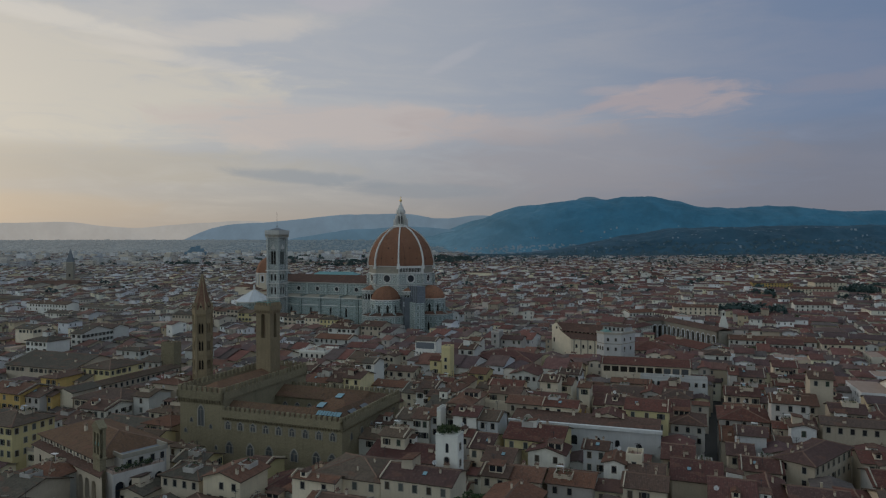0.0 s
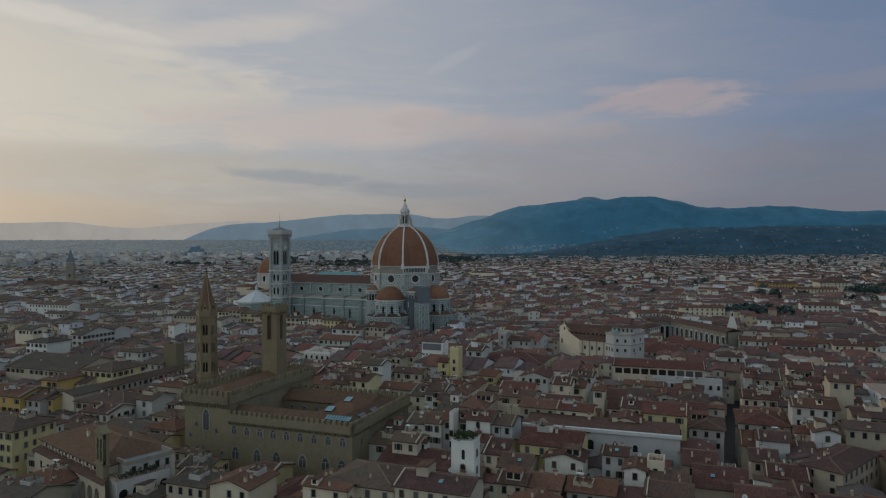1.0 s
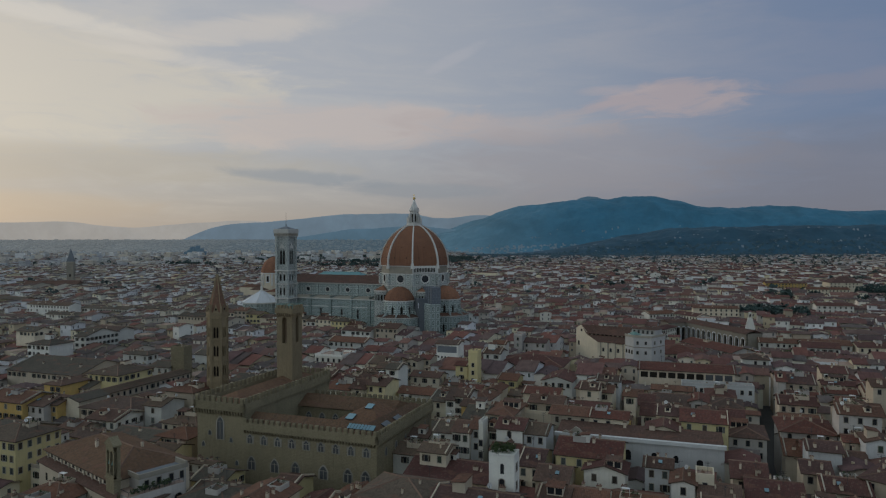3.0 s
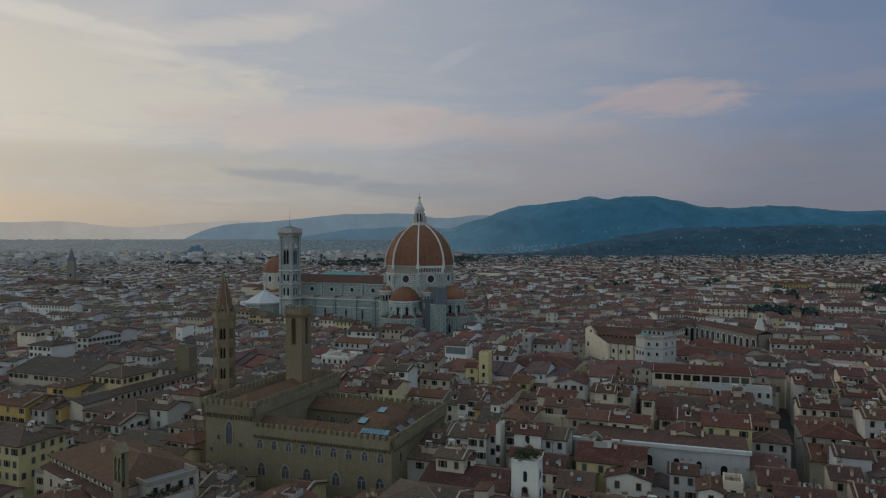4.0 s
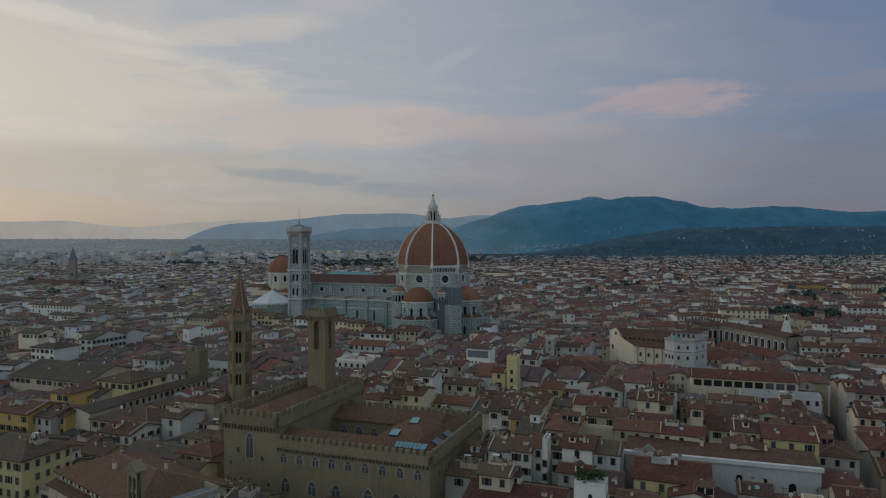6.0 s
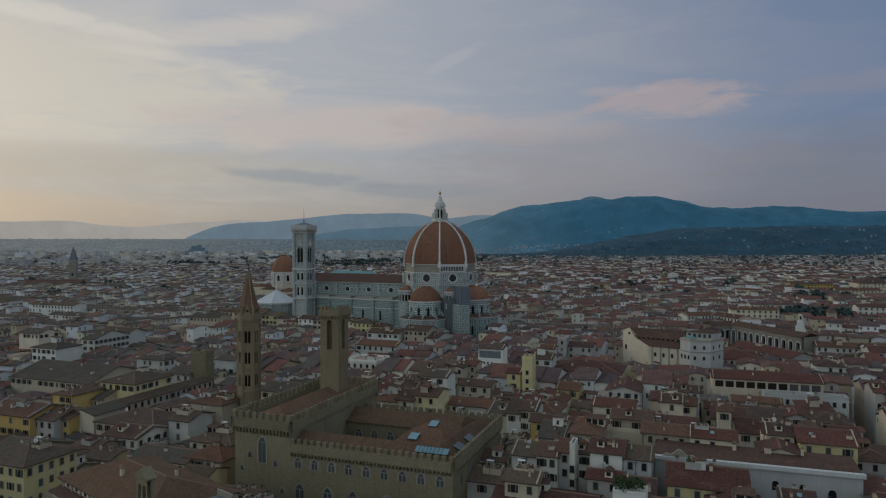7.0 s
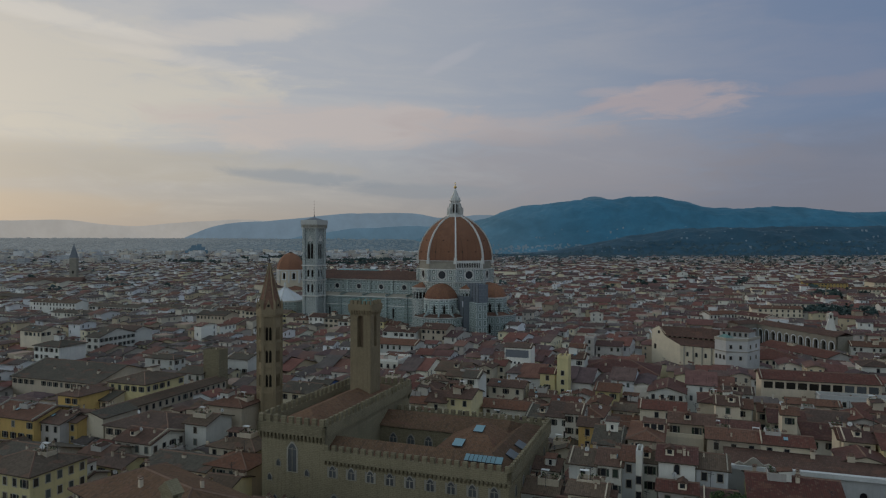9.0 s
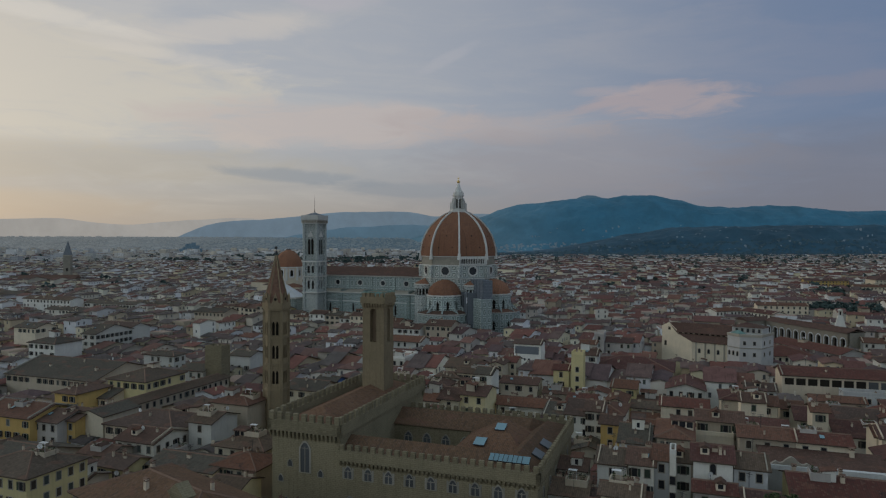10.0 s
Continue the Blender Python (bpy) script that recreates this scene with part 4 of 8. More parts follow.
def corbels(parent, a, b, z, count, mats, out=0.8, h=1.6):
    """Little arches on brackets that carry the parapet."""
    a, b = Vector((*a, 0)), Vector((*b, 0))
    L = (b - a).length
    pitch = L / count
    s = Shape()
    s.join([(-0.22, 0, 0), (0.22, 0, 0), (0.22, -out, h * 0.62), (-0.22, -out, h * 0.62), (-0.22, 0, h), (0.22, 0, h), (0.22, -out, h), (-0.22, -out, h)],
           [(0, 1, 2, 3), (3, 2, 6, 7), (0, 3, 7, 4), (1, 5, 6, 2)])
    me = s.mesh("corbel", [MAT[k] for k in mats])
    turn = math.degrees(math.atan2(b.y - a.y, b.x - a.x))
    for k in range(count):
        p = a + (b - a) * ((k + 0.5) / count)
        part("corbel", me, mats, parent, "", pose(p.x, p.y, z, 0, 0, turn))


def arched_window(parent, at, w, h, twin=True):
    """A pointed two-light window in a pale stone surround; local -y is outwards."""
    s = Shape()
    n = 9
    def outline(k, hh):
        pts = [(-k, 0), (k, 0)]
        for i in range(n + 1):
            f = i / n
            g = abs(2 * f - 1)
            pts.append((k - 2 * k * f, hh + k * 1.15 * (1 - g ** 1.8)))
        return pts
    o, i = outline(w * 0.66, h), outline(w * 0.5, h)
    k = len(o)
    s.join([(x, -0.16, z) for x, z in o] + [(x, -0.16, z + (0.14 if j < 2 else 0)) for j, (x, z) in enumerate(i)],
           [(j, (j + 1) % k, k + (j + 1) % k, k + j) for j in range(k)], 0)
    s.join([(x, -0.16, z) for x, z in o] + [(x, 0.05, z) for x, z in o], [(j, k + j, k + (j + 1) % k, (j + 1) % k) for j in range(k)], 0)
    s.face([(x, -0.02, z + (0.14 if j < 2 else 0)) for j, (x, z) in enumerate(i)], 1)
    win = part("window", s, ["pale_stone", "pane"], parent, "", at)
    if twin:
        c = Shape()
        c.box(-0.10, 0.10, -0.15, -0.02, 0.1, h + 0.35)
        c.box(-w * 0.5, w * 0.5, -0.14, -0.03, h * 0.98, h * 0.98 + 0.16)
        part("mullion", c, ["pale_stone"], win)
    return win


SKYLIGHTS = [(4.9, 16.2, 22.3, 2.6, 3.2, 15.7, 0), (8.0, 23.2, 24.15, 2.4, 3.0, 15.7, 0), (15.0, 3.7, 23.15, 8.6, 2.0, 28, 0), (19.4, 11.6, 22.4, 2.4, 4.2, 0, 27), (19.5, 19.6, 22.3, 2.4, 4.2, 0, 27)]


def build_palace():
    # local x runs along the street front, y into the block; the origin is the middle of the front
    t = thing("fortified_palace", at_grid(-16.6, -342.5, -20.5), "brown stone fortified palace with battlements round a courtyard", "palace")
    # low wing along the street
    L0, L1, D = -23.0, 21.7, 42.0
    s = Shape()
    s.box(L0, L1, 0, 11.0, 0, 20.4)
    south = part("street_wing", s, ["stone"], t, "long street front of brown stone")
    s = Shape()
    s.box(L1 - 9.0, L1, 11.0, D, 0, 20.4)
    east = part("side_wing", s, ["stone"], t)
    s = Shape()
    s.box(L0, L1 - 9, D - 11.5, D, 0, 20.4)
    north = part("back_wing", s, ["stone"], t)
    for k in range(5):
        arched_window(north, pose(L0 + 4 + 5.2 * k, D - 11.5, 15.4), 1.9, 2.2)
    # parapets
    for nm, par, a, b, cnt in (("parapet", south, (L0, -0.7), (L1 + 0.7, -0.7), 24), ("parapet", east, (L1 + 0.7, -0.7), (L1 + 0.7, D), 23),
                               ("parapet", north, (L1 + 0.7, D), (L0, D), 22)):
        va, vb = Vector((*a, 0)), Vector((*b, 0))
        d = (vb - va).normalized()
        inn = Vector((-d.y, d.x, 0)) * 0.9
        g = Shape()
        ring = [tuple(p.xy) for p in (va, vb, vb + inn, va + inn)]
        g.prism(ring, 20.2, 22.5, 0, bottom=True)
        pp = part(nm, g, ["stone"], par)
        merlons(pp, tuple((va + inn * 0.5).xy), tuple((vb + inn * 0.5).xy), 22.5, cnt, ["stone"], 1.3)
        off = Vector((-d.y, d.x, 0)) * 0.7
        corbels(pp, tuple((va + off).xy), tuple((vb + off).xy), 18.9, cnt * 2 - 2, ["stone"], 0.7, 1.5)
    # tiled roofs behind the parapets
    s = Shape()
    s.join([(L0, 0.5, 21.4), (L1 - 0.4, 0.5, 21.4), (L1 - 5.5, 5.8, 24.3), (L0, 5.8, 24.3), (L1 - 10, 11.6, 20.9), (L0, 11.6, 20.9)], [(0, 1, 2, 3), (3, 2, 4, 5)])
    part("roof", s, ["tile_warm"], south)
    s = Shape()
    s.join([(L1 - 0.4, 0.5, 21.4), (L1 - 0.4, D - 0.4, 21.4), (L1 - 5.0, D - 6, 23.6), (L1 - 5.5, 5.8, 24.3), (L1 - 9.6, D - 12.5, 20.9), (L1 - 10, 11.6, 20.9)], [(0, 1, 2, 3), (3, 2, 4, 5)])
    part("roof", s, ["tile_warm"], east)
    s = Shape()
    s.join([(L0, D - 12.2, 20.7), (L1 - 9, D - 12.2, 20.7), (L1 - 9, D - 6.0, 23.8), (L0, D - 6.0, 23.8), (L0, D - 0.5, 21.4), (L1 - 5, D - 0.5, 21.4)],
           [(0, 1, 2, 3), (3, 2, 5, 4), (1, 5, 2)])
    part("roof", s, ["tile_warm"], north, "long dark red tiled roof above the court")
    # low hipped hall in the middle, with skylights
    s = Shape()
    s.box(-0.5, 12.6, 11.0, 25, 0, 20.2)
    hall = part("middle_hall", s, ["stone"], t)
    s = Shape()
    s.join([(-1.3, 10.6, 20.6), (17.0, 10.6, 20.6), (17.0, 30.6, 20.6), (-1.3, 30.6, 20.6), (8.0, 26.0, 25.0), (8.0, 29.5, 25.0)],
           [(0, 1, 4), (1, 2, 5, 4), (2, 3, 5), (3, 0, 4, 5)])
    part("roof", s, ["tile_warm"], hall)
    for x, y, z, w, d, rx, ry in SKYLIGHTS:
        g = Shape()
        g.box(-w / 2, w / 2, -d / 2, d / 2, -0.1, 0.22, 1, 0)
        dull = ry != 0
        sk = part("skylight", g, ["slate" if dull else "skylight", "metal"], hall, "dull blue-grey roof glazing" if dull else "pale blue glazed skylight", pose(x, y, z + 0.25, rx, ry, 0))
        for k in range(1, int(w) if w > 5 else 1):
            b = Shape()
            b.box(-w / 2 + k - 0.05, -w / 2 + k + 0.05, -d / 2, d / 2, 0.2, 0.3)
            part("glazing_bar", b, ["metal"], sk)
    # windows of the street front
    for k in range(9):
        x = -20.7 + 39.2 * k / 8
        arched_window(south, pose(x, 0, 16.1), 1.75, 1.7)
        for dx in (-1.15, 1.15):
            g = Shape()
            g.box(-0.2, 0.2, -0.10, 0.0, 0.1, 2.5)
            part("shutter", g, ["pale_stone"], south, "", pose(x + dx, 0, 16.1))
    for x in (-20.2, -12.0, -4.8, 4.6, 12.6, 18.2):
        arched_window(south, pose(x, 0, 8.2), 2.4, 2.5)
    for y in (6, 13, 20, 28, 36):
        arched_window(east, Matrix.Translation((L1, y, 15.2)) @ pose(0, 0, 0, 0, 0, 90), 1.3, 1.7, False)
    # the tall old block
    A0, A1, DT = -40.3, -23.0, 51.0
    s = Shape()
    s.box(A0, A1, -0.004, DT, 0, 26.0)
    tall = part("tall_block", s, ["stone"], t, "taller old block with battlements")
    for a, b, cnt in (((A0 - 0.8, -0.8), (A1 + 0.8, -0.8), 9), ((A1 + 0.8, -0.8), (A1 + 0.8, DT), 22), ((A1 + 0.8, DT), (A0 - 0.8, DT), 9), ((A0 - 0.8, DT), (A0 - 0.8, -0.8), 22)):
        va, vb = Vector((*a, 0)), Vector((*b, 0))
        d = (vb - va).normalized()
        inn = Vector((-d.y, d.x, 0)) * 0.9
        g = Shape()
        g.prism([tuple(p.xy) for p in (va, vb, vb + inn, va + inn)], 25.4, 27.9, 0, bottom=True)
        pp = part("parapet", g, ["stone"], tall)
        merlons(pp, tuple((va + inn * 0.5).xy), tuple((vb + inn * 0.5).xy), 27.9, cnt, ["stone"], 1.7)
        off = Vector((-d.y, d.x, 0)) * 0.8
        if d.x > 0.5 or d.x < -0.5:
            corbels(pp, tuple((va + off).xy), tuple((vb + off).xy), 23.6, cnt * 2, ["stone"], 0.8, 1.9)
    s = Shape()
    m = (A0 + A1) / 2
    s.join([(A0 + 0.3, 0.6, 26.3), (A1 - 0.3, 0.6, 26.3), (A1 - 0.3, DT - 0.6, 26.3), (A0 + 0.3, DT - 0.6, 26.3), (m, 8.0, 29.6), (m, DT - 8, 29.6)],
           [(0, 1, 4), (1, 2, 5, 4), (2, 3, 5), (3, 0, 4, 5)])
    part("roof", s, ["tile_warm"], tall)
    arched_window(tall, pose(-31.6, -0.01, 16.2), 2.3, 5.6)
    for x, z in ((-38.0, 13.5), (-35.5, 17.2), (-27.6, 15.6), (-36.5, 8.5), (-33.0, 8.0), (-25.5, 8.8)):
        arched_window(tall, pose(x, -0.01, z), 1.1, 1.0, False)
    # square stair tower
    tt = thing("stone_tower", at_grid(-32.6, -297.0, -20.5), "slender square brown stone tower with battlements and tall arched belfry openings", "tower", "")
    h = 3.2
    ring = [(-h, -h), (h, -h), (h, h), (-h, h)]
    s = Shape()
    for i in range(4):
        s.wall(ring[i], ring[(i + 1) % 4], 0, 51.8, [(h, 0.95, 41.2, 49.4, 0.95)], 0, 1, 1.5)
    shaft = part("shaft", s, ["brick", "rough_wall"], tt)
    q = h + 0.5
    rq = [(-q, -q), (q, -q), (q, q), (-q, q)]
    for i in range(4):
        corbels(shaft, ring[i], ring[(i + 1) % 4], 50.3, 8, ["brick"], 0.5, 1.6)
    s = Shape()
    s.prism(rq, 51.8, 53.5, 0, bottom=True)
    par = part("parapet", s, ["brick"], tt, "projecting brick parapet")
    p2 = q - 0.35
    r2 = [(-p2, -p2), (p2, -p2), (p2, p2), (-p2, p2)]
    for i in range(4):
        merlons(par, r2[i], r2[(i + 1) % 4], 53.5, 5, ["brick"], 1.0, 0.6)
    s = Shape()
    for (x0, y0), (x1, y1) in zip(r2, r2[1:] + r2[:1]):
        s.box(min(x0, x1) - 0.08, max(x0, x1) + 0.08, min(y0, y1) - 0.08, max(y0, y1) + 0.08, 54.7, 54.9)
        s.prism(ngon(6, 0.1, 0, x0, y0), 53.5, 54.9)
    s.cone(ngon(4, 2.8, 45), 53.0, (0, 0, 54.9))
    part("bell_canopy", s, ["bronze"], tt, "greenish metal cover inside the battlements")


build_palace()


def build_spire():
    t = thing("spire_tower", at_grid(-66.4, -273.0, 8), "slim hexagonal brick tower with twin arched windows under a pointed spire", "church tower")
    r = 3.75
    ring = ngon(6, r, 0)
    s = Shape()
    s.prism(ring, 0, 23.0, 0)
    shaft = part("shaft", s, ["brick"], t)
    for a, b in zip(ring, ring[1:] + ring[:1]):
        L = math.dist(a, b)
        for z0, z1, sill, spring in ((23.0, 30.5, 24.6, 28.0), (30.5, 39.0, 32.4, 35.8), (39.0, 47.8, 39.6, 43.2)):
            g = Shape()
            g.wall(a, b, z0, z1, [(L / 2 - 0.55, 0.40, sill, spring, 0.75), (L / 2 + 0.55, 0.40, sill, spring, 0.75)], 0, 1, 0.7)
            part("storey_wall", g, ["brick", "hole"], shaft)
    for z in (22.6, 30.2, 38.6, 47.2):
        g = Shape()
        g.prism(ngon(6, r + 0.35, 0), z, z + 0.6, 0, bottom=True)
        part("string_course", g, ["brick"], shaft)
    for x, y in ring:
        g = Shape()
        g.prism(ngon(4, 0.6, 45, x * 0.985, y * 0.985), 0, 47.5, 0)
        part("corner_strip", g, ["brick"], shaft)
    s = Shape()
    s.prism(ngon(6, r + 0.6, 0), 47.8, 49.6, 0, bottom=True)
    part("cornice", s, ["brick"], t)
    s = Shape()
    s.loft([[(*p, 49.6) for p in ngon(6, r + 0.1, 0)], [(*p, 57.2) for p in ngon(6, 1.75, 0)], [(*p, 64.2) for p in ngon(6, 0.16, 0)]], 0)
    sp = part("spire", s, ["spire"], t, "reddish brick spire")
    for i in range(6):
        a = radians(60 * i)
        d, q = Vector((math.cos(a), math.sin(a), 0)), Vector((-math.sin(a), math.cos(a), 0))
        g = Shape()
        g.loft([[p - q * 0.2, p + d * 0.28, p + q * 0.2] for p in (d * (r + 0.1) + Vector((0, 0, 49.6)), d * 1.75 + Vector((0, 0, 57.2)), d * 0.16 + Vector((0, 0, 64.3)))], 0)
        part("arris", g, ["brick"], sp)
        # gablets at the foot of the spire
        b = a + radians(30)
        g = Shape()
        g.join([(-1.1, -0.2, 0), (1.1, -0.2, 0), (0, -0.2, 3.2), (-1.1, 1.0, 0), (1.1, 1.0, 0), (0, 1.3, 2.8)], [(0, 1, 2), (0, 2, 5, 3), (1, 4, 5, 2)])
        g.face([(0.45 * math.cos(k * 0.785), -0.24, 1.2 + 0.45 * math.sin(k * 0.785)) for k in range(8)], 1)
        part("gablet", g, ["brick", "hole"], sp, "", Matrix.Rotation(b + math.pi / 2, 4, "Z") @ pose(0, -(r * 0.866 - 0.1), 49.6))
        # pinnacles
        g = Shape()
        g.prism(ngon(4, 0.5, 45), 0, 1.6)
        g.cone(ngon(4, 0.55, 45), 1.6, (0, 0, 3.4))
        part("pinnacle", g, ["brick"], sp, "", pose((r + 0.1) * math.cos(a), (r + 0.1) * math.sin(a), 49.6))
    s = Shape()
    s.prism(ngon(6, 0.09, 0), 64.0, 67.1)
    s.loft([[(0.4 * math.cos(f) * math.cos(g), 0.4 * math.cos(f) * math.sin(g), 65.2 + 0.4 * math.sin(f)) for g in np.linspace(0, 6.283, 8, endpoint=False)] for f in (-1.4, -0.7, 0, 0.7, 1.4)], 0)
    s.box(-0.5, 0.3, -0.06, 0.06, 66.2, 67.0)
    part("finial", s, ["metal"], t)


build_spire()


# ---------------------------------------------------------------- houses
rng = random.Random(11)
TAKEN = []                                     # footprints already built on: centre, half sizes, turn


def claim(x, y, w, d, deg):
    TAKEN.append((x, y, w / 2, d / 2, radians(deg)))


def free(x, y, w, d, deg, slack=0.0):
    """Whether a footprint is clear of the ones already claimed (tested at a grid of its own points, and theirs)."""
    c, s = math.cos(radians(deg)), math.sin(radians(deg))
    reach = math.hypot(w, d) / 2
    mine = [(x + c * i * w / 2 - s * j * d / 2, y + s * i * w / 2 + c * j * d / 2) for i in (-0.9, -0.45, 0, 0.45, 0.9) for j in (-0.9, -0.45, 0, 0.45, 0.9)]
    for tx, ty, hw, hd, a in TAKEN:
        if abs(tx - x) > reach + hw + hd or abs(ty - y) > reach + hw + hd:
            continue
        ca, sa = math.cos(a), math.sin(a)
        for px, py in mine:
            u, v = (px - tx) * ca + (py - ty) * sa, -(px - tx) * sa + (py - ty) * ca
            if abs(u) < hw - slack and abs(v) < hd - slack:
                return False
    return True


# landmarks and open places
for f in ((-44, 19, 150, 48, -23), (0, 0, 92, 92, -23), (-105, 11.9, 22, 22, -23), (-137.5, 58.5, 40, 40, -23), (-118, 30, 44, 60, -23), (-186, 298, 60, 60, -18),
          (-16.6 + 4, -342.5 + 25, 66, 56, -20.5), (-66.4, -273, 13, 13, 8)):
    claim(*f)


def roof_shape(s, w, d, h, kind, ridge, rise, lap=0.7, thick=0.28, m=0, m_edge=1):
    """A tiled roof on a w x d block of height h: gable or hip, its ridge along x ('x') or y ('y'); or a single slope falling to the front."""
    a, b = w / 2 + lap, d / 2 + lap
    drop = rise * lap / (d / 2 if ridge == "x" else w / 2)
    z0 = h - drop
    if kind == "shed":
        q = [(-a, -b, h - rise * lap / d), (a, -b, h - rise * lap / d), (a, b, h + rise * (1 + lap / d)), (-a, b, h + rise * (1 + lap / d))]
        f = [(0, 1, 2, 3)]
    elif kind == "gable":
        if ridge == "x":
            q = [(-a, -b, z0), (a, -b, z0), (a, 0, h + rise), (-a, 0, h + rise), (a, b, z0), (-a, b, z0)]
            f = [(0, 1, 2, 3), (3, 2, 4, 5)]
        else:
            q = [(-a, -b, z0), (0, -b, h + rise), (0, b, h + rise), (-a, b, z0), (a, -b, z0), (a, b, z0)]
            f = [(0, 1, 2, 3), (1, 4, 5, 2)]
    else:
        q = [(-a, -b, z0), (a, -b, z0), (a, b, z0), (-a, b, z0)]
        if a > b:
            q += [(-(a - b), 0, h + rise), (a - b, 0, h + rise)]
            f = [(0, 1, 5, 4), (1, 2, 5), (2, 3, 4, 5), (3, 0, 4)]
        else:
            q += [(0, -(b - a), h + rise), (0, b - a, h + rise)]
            f = [(0, 1, 4), (1, 2, 5, 4), (2, 3, 5), (3, 0, 4, 5)]
    n = len(q)
    low = [(x, y, z - thick) for x, y, z in q]
    rim = {}
    for g in f:
        for i in range(len(g)):
            rim.setdefault(frozenset((g[i], g[(i + 1) % len(g)])), []).append((g[i], g[(i + 1) % len(g)]))
    edges = [es[0] for es in rim.values() if len(es) == 1]
    k = len(s.v)
    s.v.extend(q + low)
    for g in f:
        s.f += [tuple(k + i for i in g), tuple(k + n + i for i in reversed(g))]
        s.m += [m, m_edge]
    for i, j in edges:
        s.f.append((k + j, k + i, k + n + i, k + n + j))
        s.m.append(m_edge)
    if kind == "shed":
        return []
    caps = [(q[3], q[2])] if kind == "gable" and ridge == "x" else [(q[1], q[2])] if kind == "gable" else [(q[4], q[5])]
    if kind == "hip":
        caps += [(q[0], q[4]), (q[3], q[4]), (q[1], q[5]), (q[2], q[5])] if a > b else [(q[0], q[4]), (q[1], q[4]), (q[2], q[5]), (q[3], q[5])]
    return caps


def ridge_caps(parent, caps):
    """Capping tiles along ridges and hips, each run a piece of its own."""
    for p0, p1 in caps:
        p0, p1 = Vector(p0), Vector(p1)
        t = p1 - p0
        if t.length < 0.6 or t.cross(Vector((0, 0, 1))).length < 0.1:
            continue
        s = Shape()
        side = Vector((-t.y, t.x, 0)).normalized() * 0.24
        up = Vector((0, 0, 0.18))
        s.loft([[p - side - up * 0.4, p + up, p + side - up * 0.4] for p in (p0, p1)], 0)
        part("ridge_cap", s, ["ridge"], parent)


def block_shape(s, w, d, h, kind, ridge, rise, m=0, flat_m=0):
    """The walls under such a roof."""
    a, b = w / 2, d / 2
    v = [(-a, -b, 0), (a, -b, 0), (a, b, 0), (-a, b, 0), (-a, -b, h), (a, -b, h), (a, b, h), (-a, b, h)]
    f = [(0, 1, 5, 4), (1, 2, 6, 5), (2, 3, 7, 6), (3, 0, 4, 7)]
    e = rise - 0.3
    if kind == "gable" and ridge == "x":
        v += [(a, 0, h + e), (-a, 0, h + e)]
        f[1], f[3] = (1, 2, 6, 8, 5), (3, 0, 4, 9, 7)
    elif kind == "gable":
        v += [(0, -b, h + e), (0, b, h + e)]
        f[0], f[2] = (0, 1, 5, 8, 4), (2, 3, 7, 9, 6)
    elif kind == "shed":
        v[6], v[7] = (a, b, h + e), (-a, b, h + e)
    s.join(v, f, m)
    if kind == "flat":
        k = len(s.v) - 8
        s.f.append((k + 4, k + 5, k + 6, k + 7))
        s.m.append(flat_m)


def window_mesh(kind):
    """A window: moulded frame, sill and dark glass; origin at the middle of the sill, outwards along -y."""
    s = Shape()
    w, h = 0.55, 1.75
    if kind == "arch":
        n = 8
        rim = [(-w, 0), (w, 0)] + [(w * math.cos(math.pi * i / n), h - w + 0.4 + w * math.sin(math.pi * i / n)) for i in range(n + 1)]
        big = [(x * 1.32, z * 1.06 - (0.14 if i < 2 else 0)) for i, (x, z) in enumerate(rim)]
    else:
        rim = [(-w, 0), (w, 0), (w, h), (-w, h)]
        big = [(-w - 0.2, -0.2), (w + 0.2, -0.2), (w + 0.15, h + 0.15), (-w - 0.15, h + 0.15)]
    k = len(rim)
    rings = [[(x, 0.0, z) for x, z in big], [(x, -0.12, z) for x, z in big], [(x, -0.12, z) for x, z in rim], [(x, -0.02, z) for x, z in rim]]
    v = [p for ring in rings for p in ring]
    f = [(r * k + i, r * k + (i + 1) % k, (r + 1) * k + (i + 1) % k, (r + 1) * k + i) for r in range(3) for i in range(k)]
    s.join(v, f, 0)
    s.f.append(tuple(3 * k + i for i in range(k)))
    s.m.append(1)
    return s.mesh("window", [MAT["stone_trim"], MAT["glass"]])


def shutter_mesh(kind):
    s = Shape()
    if kind == "leaf":
        s.box(-0.31, 0.31, -0.10, -0.04, 0.0, 1.75)
    else:
        s.box(-0.54, 0.54, -0.10, -0.04, 0.0, 1.75)
    return s.mesh("shutter", [MAT["shutter"]])


WINDOWS = {k: window_mesh(k) for k in ("plain", "arch")}
LEAF, BOARD = shutter_mesh("leaf"), shutter_mesh("board")


def window(parent, m, kind):
    """Places a window with open shutter leaves, a closed board, or bare."""
    ob = part("window", WINDOWS["arch" if kind == "arch" else "plain"], (), parent, "", m)
    if kind == "open":
        for x in (-0.93, 0.93):
            part("shutter", LEAF, (), ob, "", pose(x, -0.02, 0))
    elif kind == "closed":
        part("shutter", BOARD, (), ob, "", pose(0, 0, 0))
    return ob


